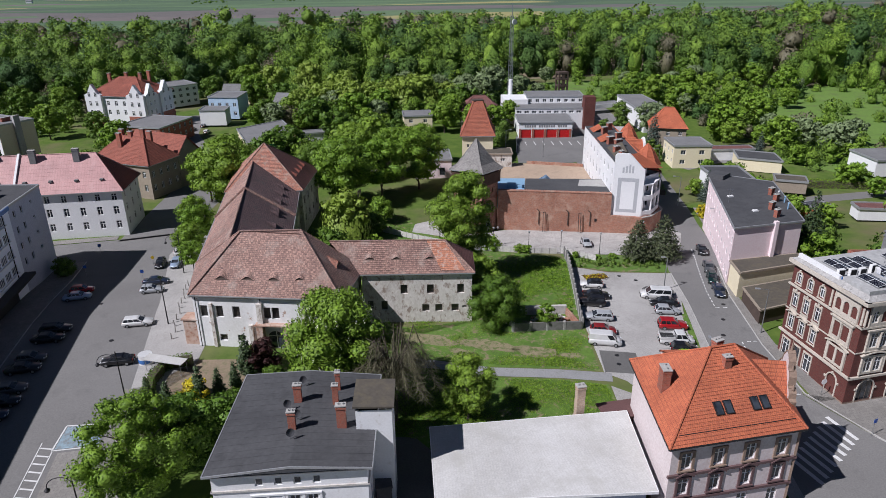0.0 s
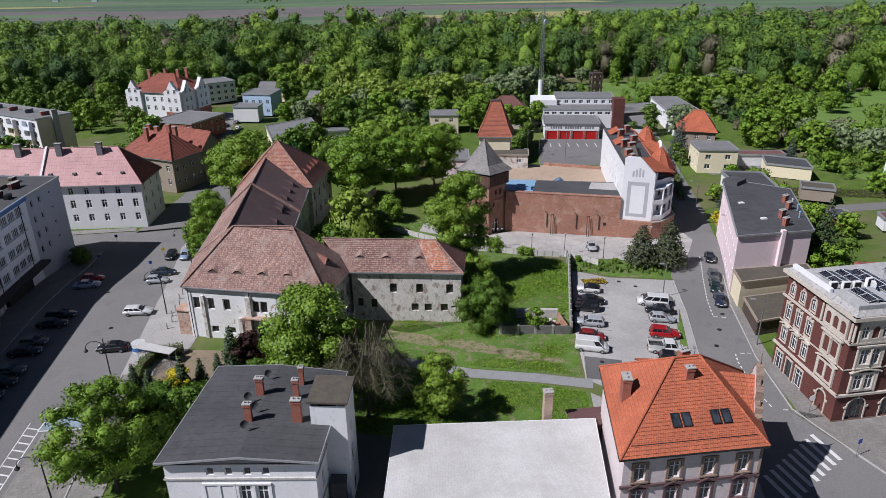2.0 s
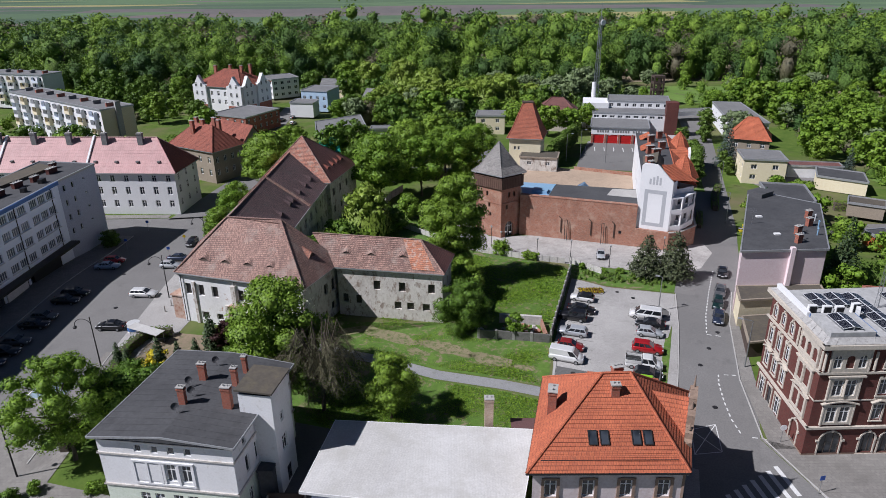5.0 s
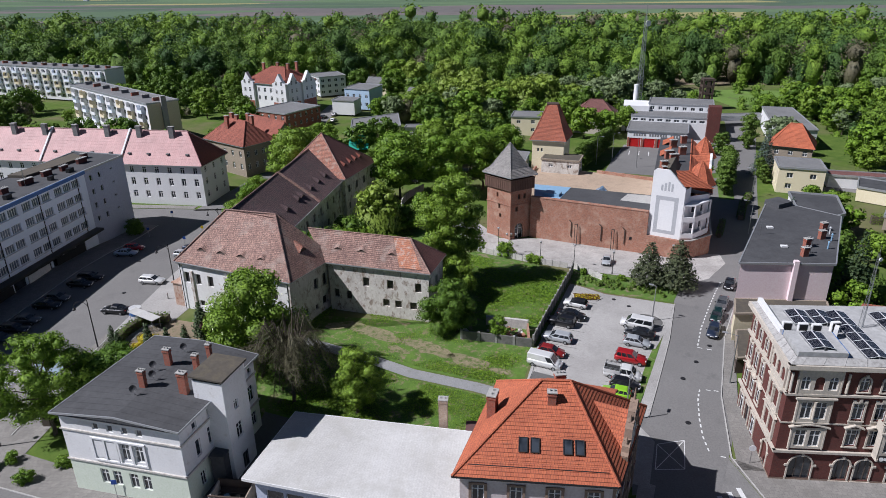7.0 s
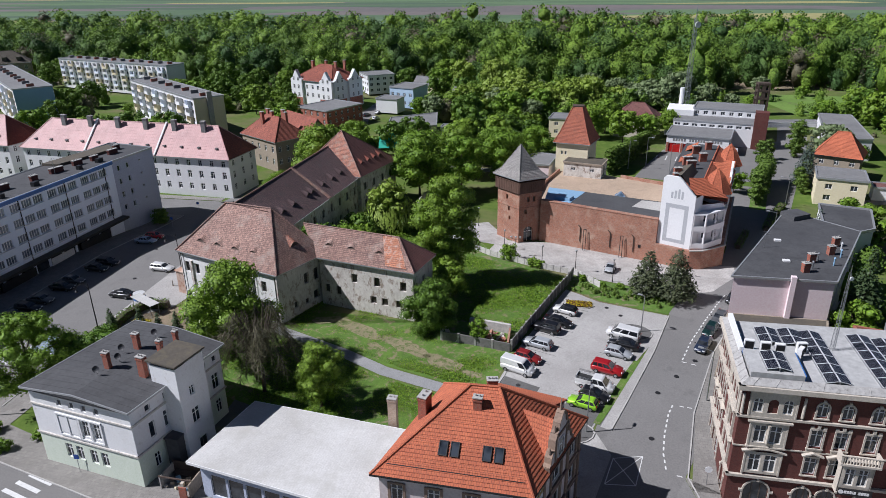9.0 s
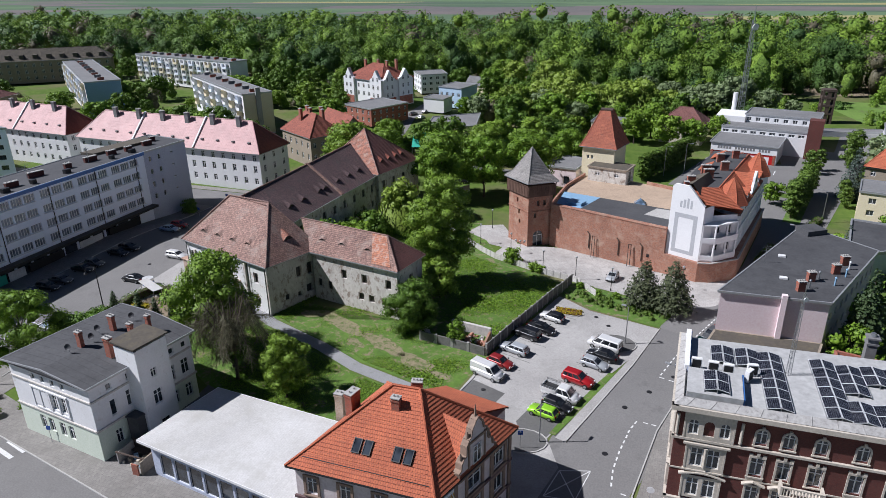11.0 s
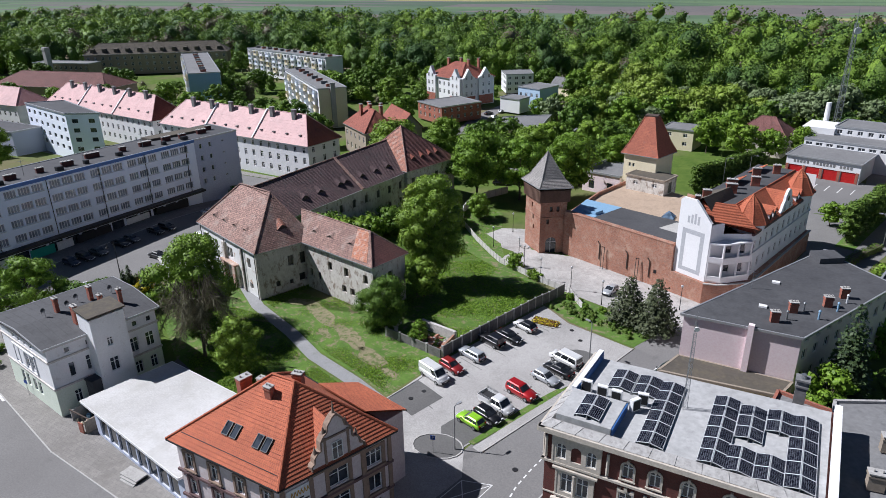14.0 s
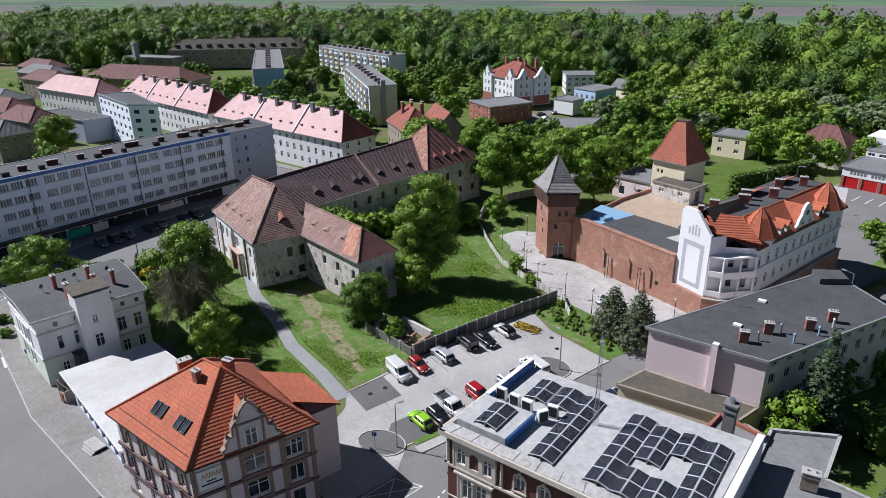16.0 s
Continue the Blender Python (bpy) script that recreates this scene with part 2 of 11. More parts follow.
M_PATH = surface("worn_path_asphalt", (0.225, 0.228, 0.23), (0.27, 0.272, 0.272), (0.16, 0.17, 0.14), 0.92, 6.0, 0.3, (0.56, 0.76), 0.2)
M_DARKASPHALT = surface("dark_asphalt_patch", (0.10, 0.098, 0.095), (0.125, 0.122, 0.118), None, 0.92, 5.0, 0.2, bumpy=0.15)
M_PAVERS = tiled("concrete_pavers", (0.38, 0.37, 0.355), (0.335, 0.326, 0.313), (0.25, 0.24, 0.23), 0.2, 0.1, 0.006, (0.24, 0.235, 0.22), (0.5, 0.8), bumpy=0.1, coarse=0.08)
M_SLABS = tiled("paving_slabs", (0.235, 0.223, 0.205), (0.2, 0.19, 0.176), (0.13, 0.123, 0.115), 0.5, 0.5, 0.012, (0.145, 0.135, 0.122), (0.5, 0.8), bumpy=0.1, coarse=0.1)
M_PLAZA = tiled("granite_setts", (0.42, 0.405, 0.385), (0.36, 0.345, 0.328), (0.26, 0.245, 0.23), 0.6, 0.6, 0.015, (0.23, 0.22, 0.2), (0.5, 0.8), bumpy=0.1, coarse=0.1)
M_KERB = surface("kerb_stone", (0.42, 0.41, 0.39), (0.36, 0.35, 0.335), None, 0.9, 5.0, 0.5)
M_PAINT = surface("worn_road_paint", (0.66, 0.66, 0.65), (0.56, 0.56, 0.55), (0.3, 0.3, 0.29), 0.8, 8.0, 0.7, (0.6, 0.72), 0.0)
M_BLUEPAINT = surface("worn_blue_paint", (0.26, 0.36, 0.42), (0.21, 0.28, 0.32), (0.17, 0.17, 0.17), 0.8, 3.0, 0.5, (0.46, 0.62), 0.1)
M_WORN = surface("trodden_earth", (0.25, 0.205, 0.13), (0.18, 0.165, 0.09), (0.085, 0.12, 0.028), 0.95, 4.0, 0.3, (0.47, 0.6), 0.5)
M_EARTH = surface("sandy_yard", (0.42, 0.32, 0.235), (0.36, 0.27, 0.195), (0.27, 0.21, 0.155), 0.95, 3.0, 0.12, (0.52, 0.75), 0.2)
M_SOIL = surface("bare_soil", (0.25, 0.19, 0.13), (0.19, 0.15, 0.1), (0.1, 0.12, 0.05), 0.95, 4.0, 0.5, (0.5, 0.7), 0.3)
M_LAWN = surface("rough_lawn", (0.06, 0.125, 0.014), (0.1, 0.18, 0.024), (0.21, 0.17, 0.105), 0.95, 1.6, 0.2, (0.52, 0.64), 0.8)
M_MEADOW = surface("meadow_grass", (0.1, 0.185, 0.026), (0.135, 0.225, 0.04), (0.1, 0.125, 0.04), 0.95, 1.0, 0.04, (0.52, 0.7), 0.3)
M_FRAMEW = plain("white_window_frame", (0.72, 0.72, 0.71), 0.45)
M_FRAMED = plain("dark_window_frame", (0.09, 0.07, 0.06), 0.6)
M_GLASS = pane_glass("window_pane", (0.018, 0.022, 0.028))
M_GLASSDARK = pane_glass("dark_void_pane", (0.006, 0.006, 0.007), 0.3)
M_CURTAIN = pane_glass("curtained_pane", (0.085, 0.1, 0.125), 0.15)
M_GLASSBLUE = pane_glass("bluish_pane", (0.06, 0.09, 0.13))
M_WORNSHEET = surface("worn_pale_sheet", (0.4, 0.39, 0.375), (0.32, 0.31, 0.3), (0.2, 0.19, 0.18), 0.7, 3.0, 0.5, (0.5, 0.72), 0.1)
M_ALU = plain("pale_aluminium", (0.62, 0.63, 0.64), 0.4, 0.15)
M_STEEL = plain("galvanised_steel", (0.38, 0.39, 0.4), 0.4, 0.8)
M_ZINC = plain("zinc_sheet", (0.42, 0.43, 0.44), 0.45, 0.5)
M_BLACKMETAL = plain("black_metal", (0.025, 0.025, 0.027), 0.5, 0.3)
M_RED = plain("red_paint", (0.45, 0.012, 0.012), 0.4)
M_BLUE = plain("blue_sheet", (0.045, 0.14, 0.38), 0.45)
M_SKYBLUE = plain("light_blue_sheet", (0.22, 0.37, 0.52), 0.5)
M_GREENNET = plain("green_canopy", (0.02, 0.36, 0.26), 0.6)
M_PV = None
M_BARK = surface("bark", (0.075, 0.058, 0.043), (0.11, 0.09, 0.068), None, 0.95, 12.0, 1.5, bumpy=0.6, space="own")
M_LEAF = foliage("spring_leaves", (0.072, 0.148, 0.013), (0.182, 0.3, 0.03), (0.21, 0.29, 0.04))
M_LEAFDARK = foliage("dark_leaves", (0.045, 0.1, 0.011), (0.12, 0.21, 0.025), (0.128, 0.2, 0.03))
M_WILLOW = foliage("willow_leaves", (0.15, 0.225, 0.03), (0.25, 0.34, 0.055), (0.26, 0.33, 0.06))
M_PALELEAF = foliage("silvery_leaves", (0.14, 0.19, 0.085), (0.21, 0.265, 0.13), (0.18, 0.23, 0.12))
M_NEEDLE = foliage("conifer_needles", (0.035, 0.06, 0.028), (0.085, 0.125, 0.05), (0.085, 0.12, 0.06), 0.2)
M_PINE = foliage("pine_needles", (0.042, 0.056, 0.028), (0.1, 0.115, 0.058), (0.1, 0.112, 0.062), 0.12)
M_SPRUCE = foliage("blue_spruce_needles", (0.05, 0.075, 0.06), (0.09, 0.12, 0.1), (0.1, 0.13, 0.11), 0.15)
M_GOLDLEAF = foliage("golden_leaves", (0.38, 0.3, 0.01), (0.5, 0.42, 0.02), (0.45, 0.36, 0.02))
M_HEDGE = foliage("hedge_leaves", (0.055, 0.105, 0.016), (0.125, 0.2, 0.032), (0.135, 0.195, 0.035))
M_BLOSSOM = foliage("chestnut_blossom", (0.55, 0.55, 0.42), (0.7, 0.7, 0.58), (0.6, 0.6, 0.5))
M_WOODS = foliage("woodland_leaves", (0.118, 0.205, 0.026), (0.225, 0.34, 0.045), (0.062, 0.125, 0.036), 0.14, True)
M_TWIGS = foliage("bare_twigs", (0.12, 0.108, 0.07), (0.165, 0.15, 0.095), (0.14, 0.15, 0.075), 0.2)

# ---- building tools ----
UP = Vector((0, 0, 1))
LEVELS = ((-5000, 0.0), (55, 0.0), (80, 0.9), (107, 1.5), (116, 1.0), (127, 0.0), (140, -0.3), (185, -0.3), (225, -1.2), (5000, -1.2))


def ground_z(y):
    """The height of the ground: it swells gently towards the old town wall."""
    for (a, za), (b, zb) in zip(LEVELS, LEVELS[1:]):
        if y <= b:
            return za + (zb - za) * (y - a) / (b - a)
    return LEVELS[-1][1]


class Mesh:
    """Collects faces, then makes one mesh with texture coordinates in metres along each face."""

    def __init__(self):
        self.v, self.f, self.m = [], [], []
        self.slot = 0

    def face(self, *pts):
        i = len(self.v)
        self.v.extend(tuple(p) for p in pts)
        self.f.append(tuple(range(i, i + len(pts))))
        self.m.append(self.slot)

    def box(self, x0, y0, z0, x1, y1, z1, at=None):
        c = [Vector((x, y, z)) for z in (z0, z1) for x, y in ((x0, y0), (x1, y0), (x1, y1), (x0, y1))]
        if at is not None:
            c = [at @ p for p in c]
        for q in ((3, 2, 1, 0), (4, 5, 6, 7), (0, 1, 5, 4), (1, 2, 6, 5), (2, 3, 7, 6), (3, 0, 4, 7)):
            self.face(*(c[k] for k in q))

    def bar(self, p, q, w, h, lift=0.0):
        """A beam of section w by h from p to q, upright in section."""
        p, q = Vector(p), Vector(q)
        d = (q - p).normalized()
        side = d.cross(UP)
        side = side.normalized() if side.length > 1e-4 else Vector((1, 0, 0))
        top = side.cross(d)
        c = [e + side * sx * w / 2 + top * (sz * h / 2 + lift) for e in (p, q) for sx, sz in ((-1, -1), (1, -1), (1, 1), (-1, 1))]
        for k in ((0, 1, 2, 3), (7, 6, 5, 4), (0, 4, 5, 1), (1, 5, 6, 2), (2, 6, 7, 3), (3, 7, 4, 0)):
            self.face(*(c[j] for j in k))

    def tube(self, p, q, r, r2=None, n=8, caps=True):
        p, q = Vector(p), Vector(q)
        r2 = r if r2 is None else r2
        d = (q - p).normalized()
        a = d.orthogonal().normalized()
        b = d.cross(a)
        rings = [[e + (a * math.cos(6.28319 * k / n) + b * math.sin(6.28319 * k / n)) * rr for k in range(n)] for e, rr in ((p, r), (q, r2))]
        for k in range(n):
            self.face(rings[0][k], rings[0][(k + 1) % n], rings[1][(k + 1) % n], rings[1][k])
        if caps:
            self.face(*reversed(rings[0]))
            self.face(*rings[1])

    def prism(self, poly, z0, z1, top=True, bottom=False):
        n = len(poly)
        for k in range(n):
            a, b = poly[k], poly[(k + 1) % n]
            self.face((a[0], a[1], z0), (b[0], b[1], z0), (b[0], b[1], z1), (a[0], a[1], z1))
        if top:
            self.face(*((p[0], p[1], z1) for p in poly))
        if bottom:
            self.face(*((p[0], p[1], z0) for p in reversed(poly)))

    def make(self, name, mats, smooth=False):
        seen, verts, faces, slots, uvs = {}, [], [], [], []
        for f, slot in zip(self.f, self.m):
            ids = []
            for k in f:
                key = tuple(round(c, 3) for c in self.v[k])
                if key not in seen:
                    seen[key] = len(verts)
                    verts.append(self.v[k])
                ids.append(seen[key])
            if len(set(ids)) < len(ids):
                ids = list(dict.fromkeys(ids))
            if len(ids) < 3:
                continue
            p0, p1, p2 = (Vector(verts[ids[k]]) for k in (0, 1, 2))
            nrm = (p1 - p0).cross(p2 - p0)
            nrm = nrm.normalized() if nrm.length > 1e-9 else UP
            if abs(nrm.z) > 0.9995:
                t, s = Vector((1, 0, 0)), Vector((0, 1, 0))
            else:
                t = UP.cross(nrm).normalized()
                s = nrm.cross(t)
            for k in ids:
                w = Vector(verts[k])
                uvs.extend((w.dot(t), w.dot(s)))
            faces.append(ids)
            slots.append(slot)
        me = bpy.data.meshes.new(name)
        me.from_pydata(verts, [], faces)
        mats = mats if isinstance(mats, (list, tuple)) else [mats]
        for m in mats:
            me.materials.append(m)
        if len(mats) > 1:
            me.polygons.foreach_set("material_index", slots)
        me.uv_layers.new(name="UVMap").data.foreach_set("uv", uvs)
        if smooth:
            me.polygons.foreach_set("use_smooth", [True] * len(me.polygons))
        return me


def thing(name, at, label, category, group="", kind=""):
    """An Empty at the base of a thing; its parts are laid under it in world places."""
    ob = new(name)
    ob.empty_display_size = 0.3
    ob.matrix_world = at if isinstance(at, Matrix) else Matrix.Translation(at)
    return tagged(ob, label, category, group, kind)


def under(ob, parent):
    """Parents ob, built in world places, without moving it."""
    ob.parent = parent
    ob.matrix_parent_inverse = world_of(parent).inverted()
    return ob


def world_of(ob):
    m = ob.matrix_basis
    if ob.parent is not None:
        m = world_of(ob.parent) @ ob.matrix_parent_inverse @ m
    return m


def part(name, mb, mats, parent=None, label="", smooth=False, at=None):
    me = mb if isinstance(mb, bpy.types.Mesh) else mb.make(name, mats, smooth)
    ob = new(name, me)
    if at is not None:
        ob.matrix_basis = at
    if parent is not None:
        under(ob, parent)
    return tagged(ob, label)


def each(name, mb, mats, parent, faces=6, label=""):
    """The boxes collected in mb, each as a part of its own."""
    for k in range(0, len(mb.f), faces):
        m = Mesh()
        for f in mb.f[k:k + faces]:
            m.face(*(mb.v[i] for i in f))
        part(name, m, mats, parent, label)


def structure(name, mb, mats, label, category):
    return tagged(part(name, mb, mats), label, category, "", "structure")


def clip2(poly, axis, c, keep_less):
    """The part of a polygon with poly[axis] below (or above) c."""
    out = []
    for k in range(len(poly)):
        a, b = poly[k - 1], poly[k]
        ia, ib = ((p[axis] <= c) == keep_less or abs(p[axis] - c) < 1e-9 for p in (a, b))
        if ia != ib:
            t = (c - a[axis]) / (b[axis] - a[axis])
            out.append(tuple(a[i] + t * (b[i] - a[i]) for i in range(len(a))))
        if ib:
            out.append(b)
    return out


def drape(mb, poly, lift):
    """A flat piece of paving laid over the ground."""
    cuts = [y for y, _ in LEVELS[1:-1]]
    rest = [tuple(p) for p in poly]
    bands = [-1e9] + cuts + [1e9]
    for lo, hi in zip(bands, bands[1:]):
        q = clip2(rest, 1, lo, False) if lo > -1e8 else rest
        q = clip2(q, 1, hi, True) if hi < 1e8 and q else q
        if len(q) > 2:
            mb.face(*((x, y, ground_z(y) + lift) for x, y in q))


def ccw(poly):
    a = sum(p[0] * q[1] - q[0] * p[1] for p, q in zip(poly, poly[1:] + poly[:1]))
    return list(poly) if a > 0 else list(reversed(poly))


def paving(name, polys, mat, lift, label, category):
    mb = Mesh()
    for p in polys:
        drape(mb, ccw(p), lift)
    return structure(name, mb, mat, label, category)


def strip(line, w):
    """A polygon of width w along a line of points."""
    left, right = [], []
    for k, p in enumerate(line):
        a, b = Vector(line[max(k - 1, 0)]), Vector(line[min(k + 1, len(line) - 1)])
        d = (b - a).normalized()
        nrm = Vector((-d.y, d.x)) * w / 2
        left.append((p[0] + nrm.x, p[1] + nrm.y))
        right.append((p[0] - nrm.x, p[1] - nrm.y))
    return left + right[::-1]


def quads(line, w):
    """The same band as a row of four-sided pieces."""
    s = strip(line, w)
    n = len(line)
    return [[s[k], s[k + 1], s[2 * n - 2 - k], s[2 * n - 1 - k]] for k in range(n - 1)]


def kerb(name, line, label, w=0.15, h=0.12):
    mb = Mesh()
    for a, b in zip(line, line[1:]):
        n = max(1, int((Vector(b) - Vector(a)).length / 6))
        for k in range(n):
            p, q = Vector(a).lerp(Vector(b), k / n), Vector(a).lerp(Vector(b), (k + 1) / n)
            mb.bar((p.x, p.y, ground_z(p.y) + h / 2), (q.x, q.y, ground_z(q.y) + h / 2), w, h + 0.1, -0.03)
    return structure(name, mb, M_KERB, label, "kerb")


# ---- walls with windows ----
WINDOW_MESH = {}


def window_meshes(w, h, style):
    """Frame and pane of a window w by h, in the plane y = 0, its sill's middle at the origin."""
    key = (round(w, 2), round(h, 2), style)
    if key in WINDOW_MESH:
        return WINDOW_MESH[key]
    fr, gl = Mesh(), Mesh()
    t = 0.09 if style != "big" else 0.06
    x0, x1 = -w / 2, w / 2
    dep = 0.06
    cols = {"cross": 2, "pair": 2, "triple": 3, "single": 1, "void": 1, "strip": 4, "big": 1, "arch": 2, "door": 2, "roof": 1, "blind": 1, "niche": 1, "shop": 3}[style]
    if style in ("blind", "niche"):
        t = 0.03
    for a, b in ((x0, x0 + t), (x1 - t, x1)):
        fr.box(a, -dep, 0, b, 0, h)
    fr.box(x0 + t, -dep, 0, x1 - t, 0, t)
    fr.box(x0 + t, -dep, h - t, x1 - t, 0, h)
    for k in range(1, cols):
        c = x0 + w * k / cols
        fr.box(c - t * 0.6, -dep + 0.004, t, c + t * 0.6, -0.004, h - t)
    if style in ("cross", "triple", "arch"):
        fr.box(x0 + t, -dep + 0.008, h * 0.66, x1 - t, -0.008, h * 0.66 + t)
    if style == "void":
        for k in range(1, 3):
            fr.box(x0 + t, -0.03, h * k / 3 - 0.02, x1 - t, -0.01, h * k / 3 + 0.02)
        fr.box(-0.02, -0.03, t, 0.02, -0.01, h - t)
    gl.face((x0 + t / 2, -0.025, t / 2), (x1 - t / 2, -0.025, t / 2), (x1 - t / 2, -0.025, h - t / 2), (x0 + t / 2, -0.025, h - t / 2))
    fm = M_FRAMED if style in ("void", "door", "shop") else M_DARKBRICK if style in ("blind", "niche") else M_FRAMEW
    gm = M_GLASSDARK if style == "void" else M_DARKBRICK if style in ("blind", "niche") else M_CURTAIN if style == "strip" else M_GLASSBLUE if style == "roof" else M_GLASS
    WINDOW_MESH[key] = (fr.make("window", fm), gl.make("pane", gm))
    return WINDOW_MESH[key]


def arch_filler(mb, w, h, at, depth):
    """Fills the top corners of a hole so that it ends in a round arch."""
    r = w / 2
    n = 8
    arc = [(-r * math.cos(math.pi * k / n), h - r + r * math.sin(math.pi * k / n)) for k in range(n + 1)]
    for k in range(n):
        (xa, za), (xb, zb) = arc[k], arc[k + 1]
        mb.face(at @ Vector((xa, 0, za)), at @ Vector((xb, 0, zb)), at @ Vector((xb, 0, h)), at @ Vector((xa, 0, h)))
        mb.face(at @ Vector((xb, 0, zb)), at @ Vector((xa, 0, za)), at @ Vector((xa, depth, za)), at @ Vector((xb, depth, zb)))


def facade(mb, a, b, z0, z1, wins, house, depth=0.18, trim=None, skip_panes=False):
    """A wall from a to b (outside on the right) with real holes for its windows, which become parts of the house.
    wins: rows of (middle along the wall, width, sill height, height, style)."""
    a, b = Vector((a[0], a[1], 0)), Vector((b[0], b[1], 0))
    d = (b - a).normalized()
    inward = Vector((-d.y, d.x, 0))
    length = (b - a).length
    wins = [w for w in wins if w[0] - w[1] / 2 > 0.05 and w[0] + w[1] / 2 < length - 0.05]
    us = sorted({0.0, round(length, 4)} | {round(w[0] + s * w[1] / 2, 4) for w in wins for s in (-1, 1)})
    zs = sorted({round(z0, 4), round(z1, 4)} | {round(w[2] + k * w[3], 4) for w in wins for k in (0, 1)})

    def P(u, z, y=0.0):
        return a + d * u + inward * y + UP * z

    def hole(u, z):
        return any(abs(u - w[0]) < w[1] / 2 and w[2] < z < w[2] + w[3] for w in wins)

    for u0, u1 in zip(us, us[1:]):
        start = None
        for za, zb in zip(zs, zs[1:]):
            if hole((u0 + u1) / 2, (za + zb) / 2):
                if start is not None:
                    mb.face(P(u0, start), P(u1, start), P(u1, za), P(u0, za))
                    start = None
            elif start is None:
                start = za
        if start is not None:
            mb.face(P(u0, start), P(u1, start), P(u1, z1), P(u0, z1))
    rot = Matrix((d, inward, UP)).transposed().to_4x4()
    for u, w, zb, h, style in wins:
        p = [P(u + s * w / 2, zb + k * h) for s, k in ((-1, 0), (1, 0), (1, 1), (-1, 1))]
        q = [x + inward * depth for x in p]
        for k in range(4):
            mb.face(p[k], q[k], q[(k + 1) % 4], p[(k + 1) % 4])
        if style in ("arch", "blind", "shop"):
            arch_filler(mb, w, h, Matrix.Translation(P(u, zb)) @ rot, depth)
        fm, gm = window_meshes(w, h, style)
        win = new("door" if style == "door" else "window", fm)
        win.matrix_basis = Matrix.Translation(P(u, zb, depth)) @ rot
        under(win, house)
        pane = new("pane", gm)
        pane.matrix_basis = win.matrix_basis
        under(pane, win)
    return P, rot, length


def grid(length, n, w, rows, style="cross", margin=None, skip=()):
    """Rows of (sill height, height), each with n windows spaced evenly."""
    margin = length / n / 2 if margin is None else margin
    out = []
    for r, row in enumerate(rows):
        for k in range(n):
            if (r, k) not in skip:
                u = margin + (length - 2 * margin) * (k / (n - 1) if n > 1 else 0.5)
                out.append((u, w, row[0], row[1], row[2] if len(row) > 2 else style))
    return out


def dist(a, b):
    return math.hypot(a[0] - b[0], a[1] - b[1])


def shell(house, poly, z0, z1, mat, wins=None, name="wall", depth=0.18, lid=True):
    """Outside walls round a plan (counter-clockwise), with windows by side, and a lid under the roof."""
    mb = Mesh()
    wins = wins or {}
    n = len(poly)
    for k in range(n):
        facade(mb, poly[k], poly[(k + 1) % n], z0, z1, wins.get(k, []), house, depth)
    if lid:
        mb.face(*((p[0], p[1], z1) for p in poly))
    return part(name, mb, mat, house)


# ---- roofs ----
def courses(mb, face, step, rise, under_drop=0.12):
    """A sloping roof face laid in overlapping courses of tiles."""
    P = [Vector(p) for p in face]
    nrm = Vector((0, 0, 0))
    for k in range(len(P)):
        nrm += P[k].cross(P[(k + 1) % len(P)])
    nrm.normalize()
    if nrm.z < 0:
        P.reverse()
        nrm = -nrm
    t = UP.cross(nrm).normalized()
    s = nrm.cross(t)
    o = P[0]
    flat = [((p - o).dot(t), (p - o).dot(s)) for p in P]
    lo, hi = min(v for _, v in flat), max(v for _, v in flat)
    n = max(1, round((hi - lo) / step))
    for k in range(n):
        a, b = lo + (hi - lo) * k / n, lo + (hi - lo) * (k + 1) / n
        q = clip2(clip2(flat, 1, a, False), 1, b, True) if n > 1 else flat
        if len(q) < 3:
            continue
        pts = [o + t * u + s * v + nrm * (rise * (b - v) / (b - a)) for u, v in q]
        mb.face(*pts)
        low = sorted((u for u, v in q if abs(v - a) < 1e-4))
        if len(low) > 1:
            u0, u1 = low[0], low[-1]
            base = o + s * a
            mb.face(base + t * u0, base + t * u1, base + t * u1 + nrm * rise, base + t * u0 + nrm * rise)
    mb.face(*reversed([p - UP * under_drop for p in P]))


def tiled_roof(house, faces, mat, step=0.42, rise=0.045, caps=(), cap_mat=None, label="", name="roof", cap_r=0.14):
    mb = Mesh()
    for f in faces:
        courses(mb, f, step, rise)
    roof = part(name, mb, mat, house, label)
    if caps:
        cb = Mesh()
        for p, q in caps:
            cb.tube(Vector(p) + UP * 0.03, Vector(q) + UP * 0.03, cap_r, n=6)
        part("ridge_tiles", cb, cap_mat or mat, roof)
    eave = min(p[2] for f in faces for p in f)
    gb = Mesh()
    done = 0
    for f in faces:
        for k in range(len(f)):
            p, q = Vector(f[k]), Vector(f[(k + 1) % len(f)])
            if abs(p.z - eave) < 0.45 and abs(q.z - eave) < 0.45 and (p - q).length > 0.5:
                gb.bar(p - UP * 0.1, q - UP * 0.1, 0.14, 0.16)
                done += 1
    if done:
        part("gutter", gb, M_BLACKMETAL if mat in (M_ORANGE,) else M_ZINC, roof)
    return roof


def hip(poly, z, ridge):
    """Four faces of a hipped roof over a four-sided plan (counter-clockwise from the front edge's start), ridge from p to q running along the plan's front edge."""
    a, b, c, d = [(p[0], p[1], p[2] if len(p) > 2 else z) for p in poly]
    p, q = ridge
    faces = [[a, b, q, p], [b, c, q], [c, d, p, q], [d, a, p]]
    caps = [(a, p), (b, q), (c, q), (d, p), (p, q)]
    return faces, caps


